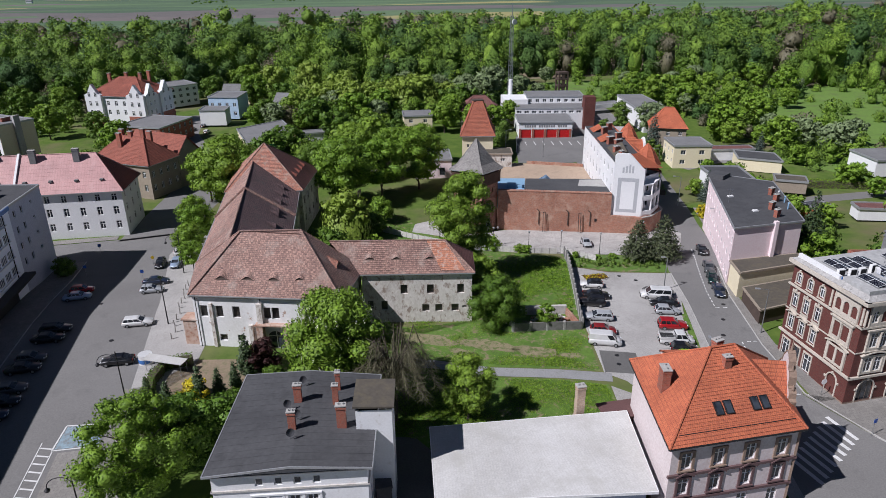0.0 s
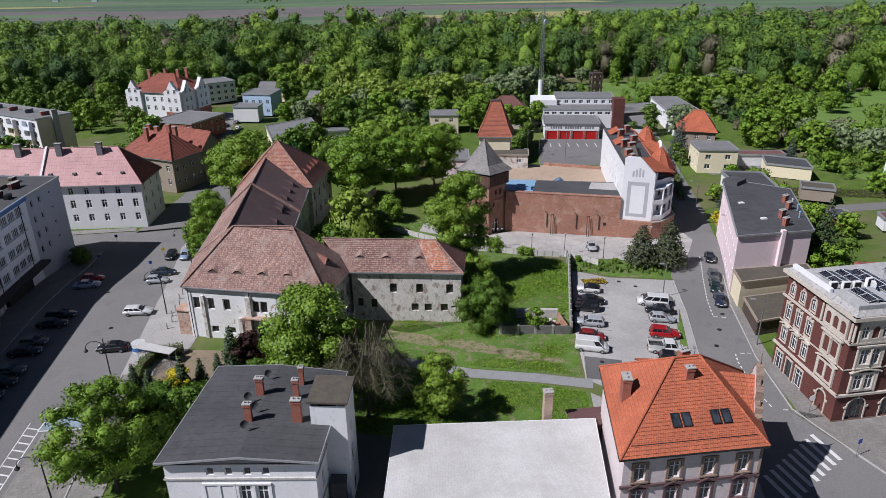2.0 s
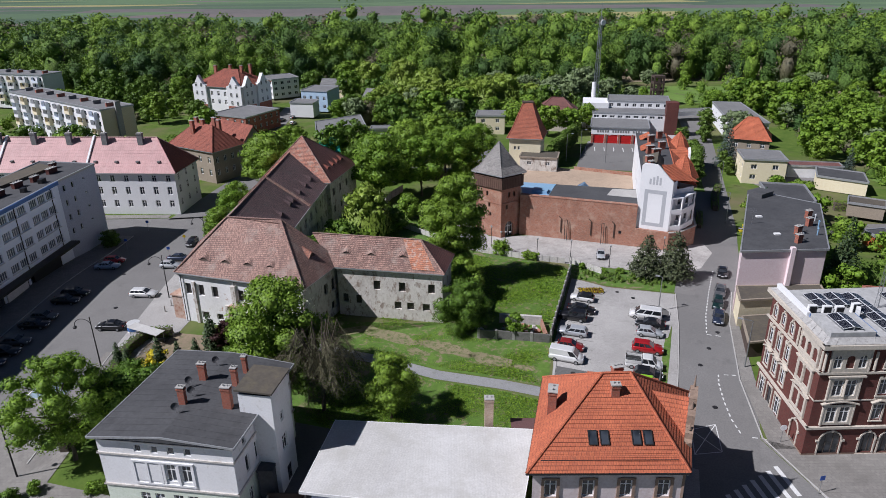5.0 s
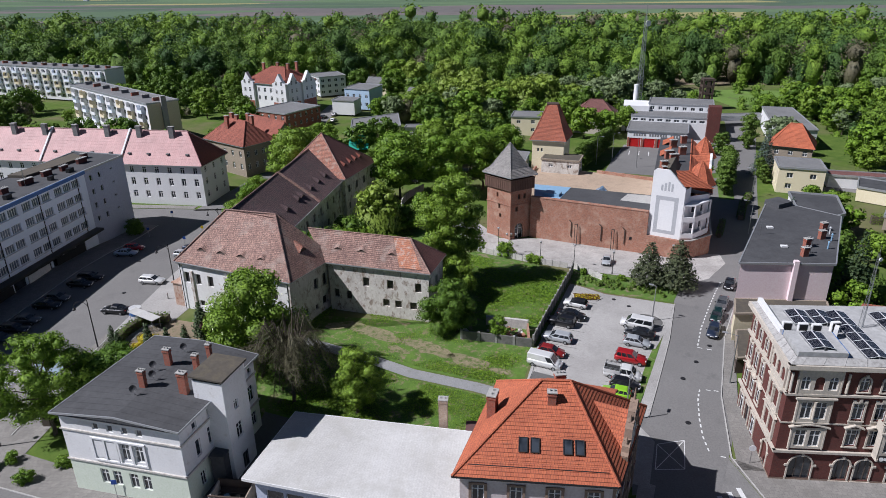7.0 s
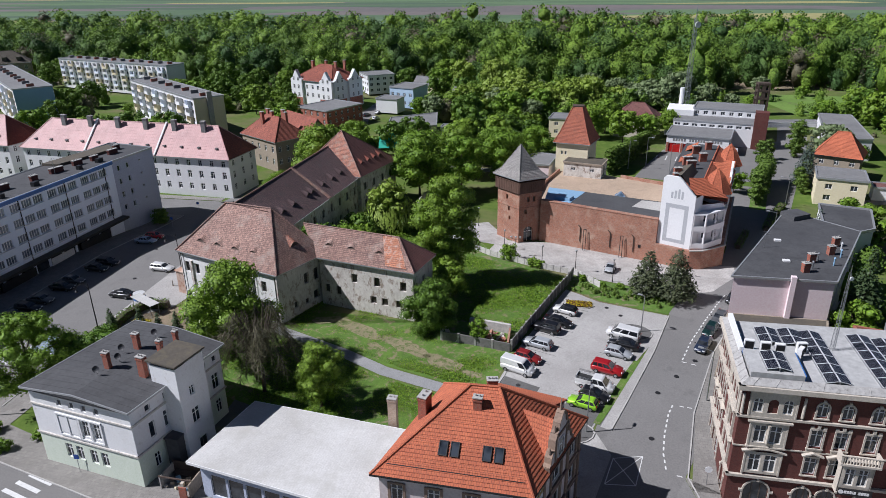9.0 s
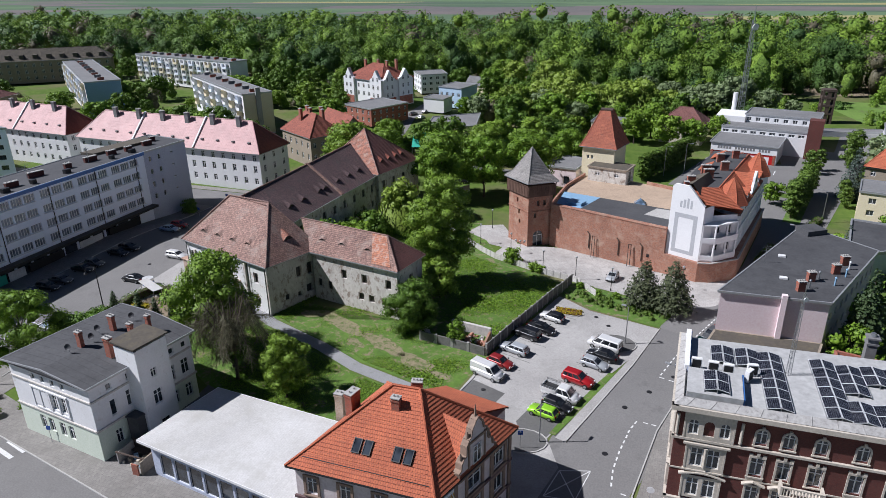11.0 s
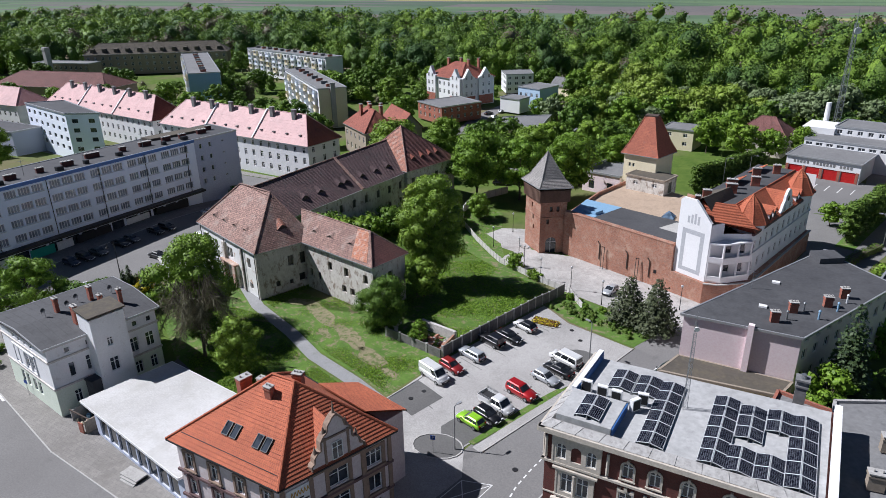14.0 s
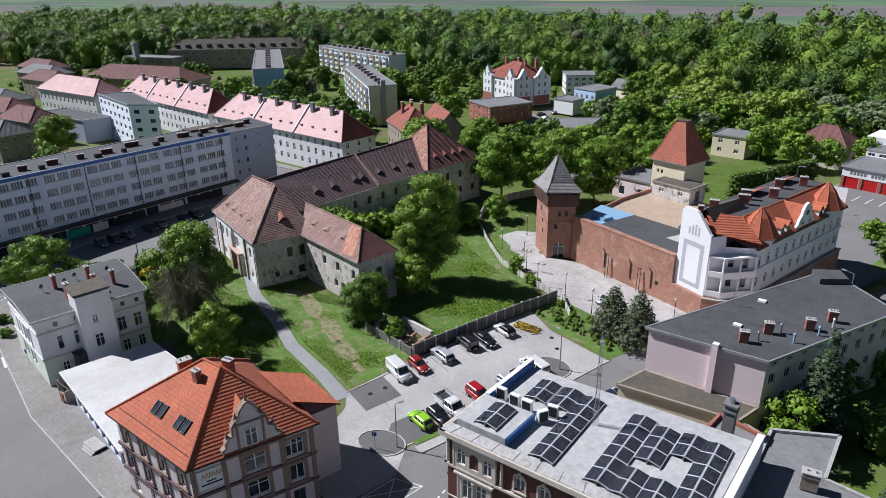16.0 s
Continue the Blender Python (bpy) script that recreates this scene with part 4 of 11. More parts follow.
def corner_house():
    h = thing("corner_house", (40, 53, 0), "pale corner house with orange clay tile roof and ornate gable", "house")
    eave = [(31.2, 46.1), (46.3, 46.1), (50.7, 58.6), (34.8, 61.9)]
    z = 10.7
    plan = inset(eave, 0.55)
    rows = [(1.0, 2.1), (4.3, 2.0, "cross"), (7.5, 2.0, "cross")]
    L0, L1 = dist(plan[0], plan[1]), dist(plan[1], plan[2])
    wins = {0: grid(L0, 4, 1.15, rows, margin=1.7), 1: grid(L1, 1, 2.2, rows[1:], "triple", margin=L1 / 2) + [(2.2, 1.0, 1.0, 2.1, "cross"), (6, 2.2, 0.8, 2.4, "big"), (10.2, 1.6, 4.3, 2.0, "pair"), (10.2, 1.9, 7.5, 2.0, "triple"), (10.2, 1.3, 0.5, 2.5, "door")]}
    shell(h, plan, -0.3, z + 0.1, M_ROSEWALL, wins)
    base = Mesh()
    base.prism(inset(plan, -0.06), -0.3, 0.8, False)
    part("plinth", base, M_SANDTRIM, h)
    for zz in (3.7, 6.9):
        ledge(h, plan, zz, 0.28, 0.22, M_PURPLETRIM, "string_course", (0, 1))
    ledge(h, plan, z - 0.25, 0.3, 0.35, M_STONE, "cornice", (0, 1, 2))
    # window surrounds and small pediments
    a, b = Vector((*plan[0], 0)), Vector((*plan[1], 0))
    d = (b - a).normalized()
    for u, w, zb, hh, _ in wins[0]:
        if zb < 3:
            continue
        mb = Mesh()
        p = a + d * u - Vector((0, 0.03, 0))
        for s in (-1, 1):
            mb.box(p.x + s * (w / 2 + 0.15) - 0.13, p.y - 0.1, zb - 0.25, p.x + s * (w / 2 + 0.15) + 0.13, p.y + 0.04, zb + hh + 0.2)
        mb.box(p.x - w / 2 - 0.02, p.y - 0.1, zb + hh, p.x + w / 2 + 0.02, p.y + 0.04, zb + hh + 0.24)
        mb.box(p.x - w / 2 - 0.35, p.y - 0.2, zb - 0.25, p.x + w / 2 + 0.35, p.y + 0.04, zb - 0.08)
        if zb < 6:
            mb.bar((p.x - w / 2 - 0.45, p.y - 0.12, zb + hh + 0.35), (p.x, p.y - 0.12, zb + hh + 0.85), 0.28, 0.16)
            mb.bar((p.x + w / 2 + 0.45, p.y - 0.12, zb + hh + 0.35), (p.x, p.y - 0.12, zb + hh + 0.85), 0.28, 0.16)
        part("window_surround", mb, M_SANDTRIM if zb > 6 else M_PURPLETRIM, h)
    p1, p2 = Vector((*plan[1], 0)), Vector((*plan[2], 0))
    e = (p2 - p1).normalized()
    rot = Matrix((e, Vector((-e.y, e.x, 0)), UP)).transposed().to_4x4()
    for u, w, zb, hh, st in wins[1]:
        if zb < 3:
            continue
        at = Matrix.Translation(p1 + e * u) @ rot
        mb = Mesh()
        for k in (-1, 1):
            mb.box(k * (w / 2 + 0.2) - 0.2, -0.12, zb - 0.5, k * (w / 2 + 0.2) + 0.2, 0.03, zb + hh + 0.35, at)
        mb.box(-w / 2, -0.12, zb + hh, w / 2, 0.03, zb + hh + 0.35, at)
        mb.box(-w / 2 - 0.4, -0.22, zb - 0.5, w / 2 + 0.4, 0.03, zb - 0.22, at)
        part("window_surround", mb, M_SANDTRIM, h)
    rW, rE = (39.3, 53.6, 16.6), (42.1, 53.7, 16.6)
    faces, caps = hip(eave, z, (rW, rE))
    tiled_roof(h, faces, M_ORANGE, 0.36, 0.05, caps, M_ORANGE)
    # roof windows in pairs
    for x, y in ((37.65, 48.6), (38.75, 48.6), (41.75, 48.6), (42.85, 48.6)):
        f = (y - 46.1) / (53.6 - 46.1)
        zz = z + f * (16.5 - z)
        at = pose(x, y, zz + 0.12, 37.5, 0, 0)
        mb = Mesh()
        for q in ((-0.42, -0.7, 0.42, -0.62), (-0.42, 0.62, 0.42, 0.7), (-0.42, -0.62, -0.34, 0.62), (0.34, -0.62, 0.42, 0.62)):
            mb.box(q[0], q[1], -0.1, q[2], q[3], 0.08, at)
        w = part("roof_window", mb, M_BLACKMETAL, h)
        gb = Mesh()
        gb.box(-0.36, -0.64, -0.05, 0.36, 0.64, 0.03, at)
        part("pane", gb, M_GLASS, w)
    # snow guard along the street eaves
    sg = Mesh()
    f = 0.1
    sg.tube((32.6, 47.0, z + 0.75), (45.4, 47.0, z + 0.75), 0.04, n=6)
    for k in range(12):
        x = 32.8 + k * 1.13
        sg.bar((x, 47.0, z + 0.5), (x, 47.0, z + 0.78), 0.03, 0.03)
    part("snow_guard", sg, M_BLACKMETAL, h)
    chimney(h, 34.6, 53.9, 10.8, 14.6, 1.4, 0.85, 78, pots=2)
    chimney(h, 40.3, 52.0, 14.0, 16.4, 0.8, 0.6, 0)
    chimney(h, 41.2, 55.2, 14.5, 16.4, 1.0, 0.7, 13, pots=3)
    # ornate gable on the street side
    p1, p2 = Vector(plan[1]), Vector(plan[2])
    e = (p2 - p1).normalized()
    mid = p1 + e * 6.0
    nn = Vector((e.y, -e.x))
    rot = Matrix((Vector((e.x, e.y, 0)), Vector((-nn.x, -nn.y, 0)), UP)).transposed().to_4x4()
    at = Matrix.Translation((mid.x + nn.x * 0.35, mid.y + nn.y * 0.35, 0)) @ rot
    outline = [(-2.9, 10.2), (2.9, 10.2), (2.9, 11.3), (2.5, 11.5), (2.45, 12.1), (2.1, 12.5), (1.75, 12.6), (1.7, 13.6), (1.35, 14.1), (1.0, 14.3), (0.85, 15.0), (0.3, 15.7), (0, 15.9), (-0.3, 15.7), (-0.85, 15.0), (-1.0, 14.3), (-1.35, 14.1), (-1.7, 13.6), (-1.75, 12.6), (-2.1, 12.5), (-2.45, 12.1), (-2.5, 11.5), (-2.9, 11.3)]
    gb = Mesh()
    front = [at @ Vector((x, 0, zz)) for x, zz in outline]
    back = [at @ Vector((x, 0.5, zz)) for x, zz in outline]
    gb.face(*front)
    gb.face(*reversed(back))
    for k in range(len(outline)):
        j = (k + 1) % len(outline)
        gb.face(front[k], back[k], back[j], front[j])
    g = part("gable", gb, M_ROSEWALL, h, "curved gable with stone scrolls and finial")
    tb = Mesh()
    for (x0, z0), (x1, z1) in zip(outline[1:], outline[2:] + outline[:1]):
        tb.bar(at @ Vector((x0, 0.2, z0)), at @ Vector((x1, 0.2, z1)), 0.72, 0.16)
    for s in (-1, 1):
        tb.tube(at @ Vector((s * 2.25, 0.2, 12.5)), at @ Vector((s * 2.25, 0.2, 13.1)), 0.2, 0.05, 8)
        tb.tube(at @ Vector((s * 1.2, 0.2, 14.2)), at @ Vector((s * 1.2, 0.2, 14.9)), 0.2, 0.05, 8)
        tb.box(s * 1.25 - 0.12, -0.1, 10.4, s * 1.25 + 0.12, 0.05, 13.8, at)
    tb.tube(at @ Vector((0, 0.2, 15.8)), at @ Vector((0, 0.2, 17.2)), 0.16, 0.03, 8)
    tb.box(-3.0, -0.2, 10.25, 3.0, 0.1, 10.5, at)
    tb.box(-1.6, -0.12, 13.5, 1.6, 0.05, 13.7, at)
    part("gable_trim", tb, M_SANDTRIM, g)
    fm, gl = window_meshes(1.2, 2.0, "cross")
    w = new("window", fm)
    w.matrix_basis = at @ pose(0, -0.03, 10.9)
    under(w, h)
    pn = new("pane", gl)
    pn.matrix_basis = w.matrix_basis
    under(pn, w)
    fb = Mesh()
    hw = 2.0
    ridge_z = 14.6
    ca, cb = mid + nn * 0.1, mid - nn * 7.0
    for s in (-1, 1):
        q = [Vector((*(ca + e * s * hw), 11.5)), Vector((*(mid - nn * 1.2 + e * s * hw), 11.5)), Vector((*(mid - nn * 5.2), ridge_z)), Vector((*ca, ridge_z))]
        courses(fb, q if s > 0 else q[::-1], 0.42, 0.05)
    part("cross_roof", fb, M_ORANGE, h)
    # side strips of brown stone and the lettering bars on the street wall
    sb = Mesh()
    for u in (3.1, 8.9, 0.15, L1 - 0.15):
        q = p1 + e * u + nn * 0.05
        sb.box(-0.22, -0.14, 0.5, 0.22, 0.1, 10.4, Matrix.Translation((q.x, q.y, 0)) @ rot)
    each("pilaster", sb, M_SANDTRIM, h)
    # low wing at the back
    wb = Mesh()
    wing = [(39.5, 60.2), (47, 58.7), (48.2, 63.2), (40.6, 64.8)]
    wb.prism(wing, -0.3, 9.2, True)
    part("rear_wing", wb, M_ROSEWALL, h)
    tiled_roof(h, [[(40.6, 65.2, 9.3), (39.4, 59.8, 11.9), (47.1, 58.3, 11.9), (48.5, 63.5, 9.3)]], M_ORANGE, 0.42, 0.05, name="wing_roof")
    return h


corner_house()


def shop_sign():
    """Sign on the corner house: gold script and grey bars."""
    s = thing("shop_sign", (47.5, 50.5, 8), "white wall sign with gold script lettering", "sign")
    p1, p2 = Vector((45.95, 46.65)), Vector((50.0, 58.2))
    e = (p2 - p1).normalized()
    nn = Vector((e.y, -e.x))
    rot = Matrix((Vector((e.x, e.y, 0)), Vector((-nn.x, -nn.y, 0)), UP)).transposed().to_4x4()
    at = Matrix.Translation((p1.x + e.x * 1.75 + nn.x * 0.03, p1.y + e.y * 1.75 + nn.y * 0.03, 0)) @ rot
    mb = Mesh()
    mb.box(-1.25, -0.04, 7.5, 1.25, 0.0, 9.7, at)
    part("board", mb, M_WHITE, s)
    gb = Mesh()
    for k in range(6):
        x = -0.85 + k * 0.33
        gb.bar(at @ Vector((x, -0.06, 8.75)), at @ Vector((x + 0.16, -0.06, 9.35)), 0.03, 0.09)
        gb.bar(at @ Vector((x + 0.16, -0.06, 9.3)), at @ Vector((x + 0.27, -0.06, 8.8)), 0.03, 0.07)
    part("lettering", gb, plain("gold_letters", (0.42, 0.26, 0.05), 0.4, 0.3), s)
    bb = Mesh()
    bb.box(-0.45, -0.06, 8.3, 0.45, -0.03, 8.45, at)
    bb.box(-1.0, -0.06, 7.95, 1.0, -0.03, 8.12, at)
    part("text_bars", bb, M_BLACKMETAL, s)


shop_sign()


def market_hall():
    h = thing("shop_hall", (20, 54, 0), "low shop hall with a flat white sheet metal roof", "shop")
    eave = [(8.9, 49.9), (31.0, 46.6), (34.1, 60.0), (10.6, 62.2)]
    plan = inset(eave, 0.9)
    L = dist(plan[0], plan[1])
    shell(h, plan, -0.3, 4.6, M_GREYDARK, {0: [(2.2 + 2.3 * k, 2.0, 0.5, 2.9, "big") for k in range(9)]})
    mb = Mesh()
    zz = (5.2, 5.2, 4.9, 4.7)
    top = [(p[0], p[1], q) for p, q in zip(eave, zz)]
    n = 26
    for k in range(n):
        f0, f1 = k / n, (k + 1) / n
        A = Vector(top[0]).lerp(Vector(top[1]), f0), Vector(top[0]).lerp(Vector(top[1]), f1)
        B = Vector(top[3]).lerp(Vector(top[2]), f0), Vector(top[3]).lerp(Vector(top[2]), f1)
        mb.face(A[0], A[1], B[1], B[0])
    roof = part("roof", mb, M_WHITESHEET, h)
    fb = Mesh()
    for k in range(4):
        a, b = Vector(top[k]), Vector(top[(k + 1) % 4])
        fb.bar(a - UP * 0.14, b - UP * 0.14, 0.08, 0.32)
    fb.face(*[Vector(p) - UP * 0.28 for p in reversed(top)])
    part("fascia", fb, M_FRAMEW, roof)
    chimney(h, 28.7, 61.5, 0, 8.2, 1.0, 0.8, 0, M_PALEBRICK, 2, "tall pale brick chimney")
    kb = Mesh()
    kb.box(31.5, 59.5, 0, 36.5, 61.5, 4.4)
    kb.box(31.3, 59.3, 4.4, 36.7, 62.6, 4.55)
    part("shed", kb, surface("maroon_sheet", (0.12, 0.06, 0.055), (0.1, 0.05, 0.05)), h)
    st = Mesh()
    for k in range(3):
        st.box(19.8 - 0.3 * k, 46.6 + 0.25 * k, 0, 22.2, 48.6, 0.17 * (k + 1))
    part("steps", st, M_CONCRETE, h)
    return h


market_hall()


def villa():
    h = thing("villa", (-3, 58, 0), "white and mint rendered villa with a flat grey felt roof", "house")
    eave = [(-12.6, 51.8), (3.0, 49.8), (5.6, 65.2), (-9.6, 68.5)]
    plan = inset(eave, 0.55)
    z = 10.5
    L0, L1 = dist(plan[0], plan[1]), dist(plan[1], plan[2])
    top, up, lo = (8.75, 0.8, "single"), (5.3, 2.0), (1.3, 2.0)
    wins = {0: [(u, 0.75, 8.75, 0.85, "single") for u in (4.4, 6.2, 8.0, 9.8)] + [(u, 1.05, 5.3, 2.1, "cross") for u in (7.6, 9.3)] + [(u, 1.05, 1.6, 1.9, "cross") for u in (4.2, 5.8, 7.9, 9.5)],
            1: [(u, 0.75, 8.75, 0.85, "single") for u in (2.5, 5.2, 11.5, 13.5)] + [(2.6, 0.8, 5.2, 2.1, "single"), (5.0, 1.2, 5.2, 2.2, "cross"), (10.9, 1.2, 5.0, 2.2, "cross"), (13.2, 1.2, 5.0, 2.2, "cross"), (13.2, 1.0, 1.5, 1.9, "cross"), (11.0, 1.0, 1.5, 1.9, "cross"), (2.6, 0.9, 1.2, 1.9, "cross"), (4.8, 1.1, 0.3, 2.2, "door")],
            2: grid(dist(plan[2], plan[3]), 4, 1.1, [lo, up]), 3: grid(dist(plan[3], plan[0]), 5, 1.1, [lo, up])}
    # upper storeys white, ground storey mint on the street side
    mb = Mesh()
    for k in range(4):
        facade(mb, plan[k], plan[(k + 1) % 4], 4.3, z, [w for w in wins[k] if w[2] > 4.3], h)
    part("wall", mb, M_VILLA, h)
    mb = Mesh()
    for k in range(4):
        facade(mb, plan[k], plan[(k + 1) % 4], -0.3, 4.3, [w for w in wins[k] if w[2] < 4.3], h)
    part("ground_storey_wall", mb, M_MINT, h, "mint green ground storey render")
    for zz, hh, o in ((4.35, 0.2, 0.16), (8.35, 0.2, 0.14), (z - 0.15, 0.28, 0.35)):
        ledge(h, plan, zz, hh, o, M_VILLATRIM, "cornice")
    # blind framed windows on the front
    a = Vector((*plan[0], 0))
    d = (Vector((*plan[1], 0)) - a).normalized()
    rot = Matrix((d, Vector((-d.y, d.x, 0)), UP)).transposed().to_4x4()
    fb = Mesh()
    for u in (4.4, 5.9):
        at = Matrix.Translation(a + d * u) @ rot
        fb.box(-0.55, -0.05, 5.2, 0.55, 0.03, 7.4, at)
    for u0, u1 in ((3.5, 6.7), (6.75, 10.2)):
        at = Matrix.Translation(a) @ rot
        fb.box(u0, -0.16, 7.6, u1, 0.03, 7.8, at)
        fb.box(u0, -0.14, 4.75, u1, 0.03, 4.95, at)
        for u in (u0 + 0.12, (u0 + u1) / 2, u1 - 0.12):
            fb.box(u - 0.12, -0.12, 4.9, u + 0.12, 0.03, 7.7, at)
    each("window_surround", fb, M_VILLA, h)
    rb = Mesh()
    s_mid, n_mid = Vector((-4.6, 50.8, z + 0.75)), Vector((-2.2, 66.8, z + 0.75))
    A, B, C, D = [Vector((p[0], p[1], z + 0.12)) for p in eave]
    for f in ([A, s_mid, n_mid, D], [s_mid, B, C, n_mid]):
        rb.face(*f)
    for f in ([A, B, s_mid], [C, D, n_mid]):
        rb.face(*f)
    rb.face(*[p - UP * 0.2 for p in (D, C, B, A)])
    roof = part("roof", rb, M_TARROOF, h)
    eb = Mesh()
    for p, q in ((A, s_mid), (s_mid, B), (B, C), (C, n_mid), (n_mid, D), (D, A)):
        eb.bar(p - UP * 0.08, q - UP * 0.08, 0.1, 0.22)
    part("roof_edge", eb, M_ZINC, roof)
    sb = Mesh()
    for k in range(1, 16):
        f = k / 16
        sb.bar(A.lerp(D, f) + UP * 0.01, s_mid.lerp(n_mid, f) + UP * 0.01, 0.03, 0.03)
        sb.bar(B.lerp(C, f) + UP * 0.01, s_mid.lerp(n_mid, f) + UP * 0.01, 0.03, 0.03)
    part("roof_seams", sb, M_TARROOF, roof)
    # stair tower
    box = [(1.7, 55.4), (5.8, 54.8), (6.6, 59.7), (2.5, 60.3)]
    pl = inset(box, 0.25)
    mb = Mesh()
    facade(mb, pl[0], pl[1], -0.2, 13.0, [], h)
    facade(mb, pl[1], pl[2], -0.2, 13.0, [(2.0, 0.8, 8.6, 1.2, "cross"), (2.0, 1.2, 4.8, 2.0, "cross"), (2.4, 1.2, 0.2, 2.2, "door")], h)
    facade(mb, pl[2], pl[3], -0.2, 13.0, [], h)
    facade(mb, pl[3], pl[0], -0.2, 13.0, [], h)
    part("stair_tower", mb, M_VILLA, h)
    tb = Mesh()
    q = [Vector((p[0], p[1], zz)) for p, zz in zip(box, (13.65, 13.5, 13.5, 13.65))]
    tb.face(*q)
    tb.face(*[p - UP * 0.2 for p in reversed(q)])
    for k in range(4):
        tb.face(q[k] - UP * 0.2, q[(k + 1) % 4] - UP * 0.2, q[(k + 1) % 4], q[k])
    part("tower_roof", tb, M_BROWNROOF, h)
    pb = Mesh()
    pb.box(3.4, 53.8, 4.2, 5.2, 56.0, 4.4)
    pb.box(3.5, 53.9, -0.2, 5.1, 55.9, 4.2)
    part("porch", pb, M_TARROOF, h)
    for x, y, zz, sx, sy in ((-3.7, 61.1, 13.3, 0.8, 0.5), (-4.3, 56.5, 13.3, 0.75, 0.5), (0.2, 60.2, 13.3, 0.6, 0.5), (0.6, 56.2, 13.5, 0.95, 0.6), (0.6, 62.8, 13.2, 0.5, 0.5)):
        chimney(h, x, y, 10.6, zz, sx, sy, -8)
    return h


villa()


def dish(x, y, z):
    s = thing("satellite_dish", (x, y, z), "dark round satellite dish on a short mast", "satellite dish", "dishes on the villa")
    mb = Mesh()
    mb.tube((x, y, z), (x, y, z + 1.0), 0.03, n=6)
    part("mast", mb, M_STEEL, s)
    db = Mesh()
    c = Vector((x + 0.05, y - 0.1, z + 1.05))
    ax = Vector((0.25, -0.9, 0.35)).normalized()
    a = ax.orthogonal().normalized()
    b = ax.cross(a)
    rings = [[c + ax * (0.12 * (r / 0.42) ** 2 * 1.0) + (a * math.cos(k * 0.5236) + b * math.sin(k * 0.5236)) * r for k in range(12)] for r in (0.02, 0.22, 0.42)]
    for r0, r1 in zip(rings, rings[1:]):
        for k in range(12):
            db.face(r0[k], r0[(k + 1) % 12], r1[(k + 1) % 12], r1[k])
    part("reflector", db, plain("dark_dish", (0.05, 0.05, 0.055), 0.5), s)


for x, y in ((-3.2, 64.0), (-4.85, 59.85), (-3.9, 57.95), (-4.5, 54.95)):
    dish(x, y, 11.0)


def eye_dormer(house, p, ax, out, w, hgt, mat, depth=2.2):
    """A low eyebrow dormer: a curved hood swept out of the roof. p: the sill's middle on the roof; ax along, out towards the eaves."""
    n = 10
    mb, fb = Mesh(), Mesh()
    rise = []
    for k in range(n + 1):
        t = -1 + 2 * k / n
        rise.append((t * w / 2, hgt * 0.5 * (1 + math.cos(math.pi * t))))
    F = [p + ax * x + UP * zz for x, zz in rise]
    B = [p + ax * x * 0.7 - out * depth + UP * (zz * 0.2 + depth * 0.78) for x, zz in rise]
    for k in range(n):
        mb.face(F[k], F[k + 1], B[k + 1], B[k])
    d = part("dormer", mb, mat, house)
    fb.face(*([p + ax * rise[0][0]] + [q - out * 0.1 - UP * 0.07 for q in F[2:-2]] + [p + ax * rise[-1][0]]))
    part("dormer_opening", fb, M_DARKWOOD, d)


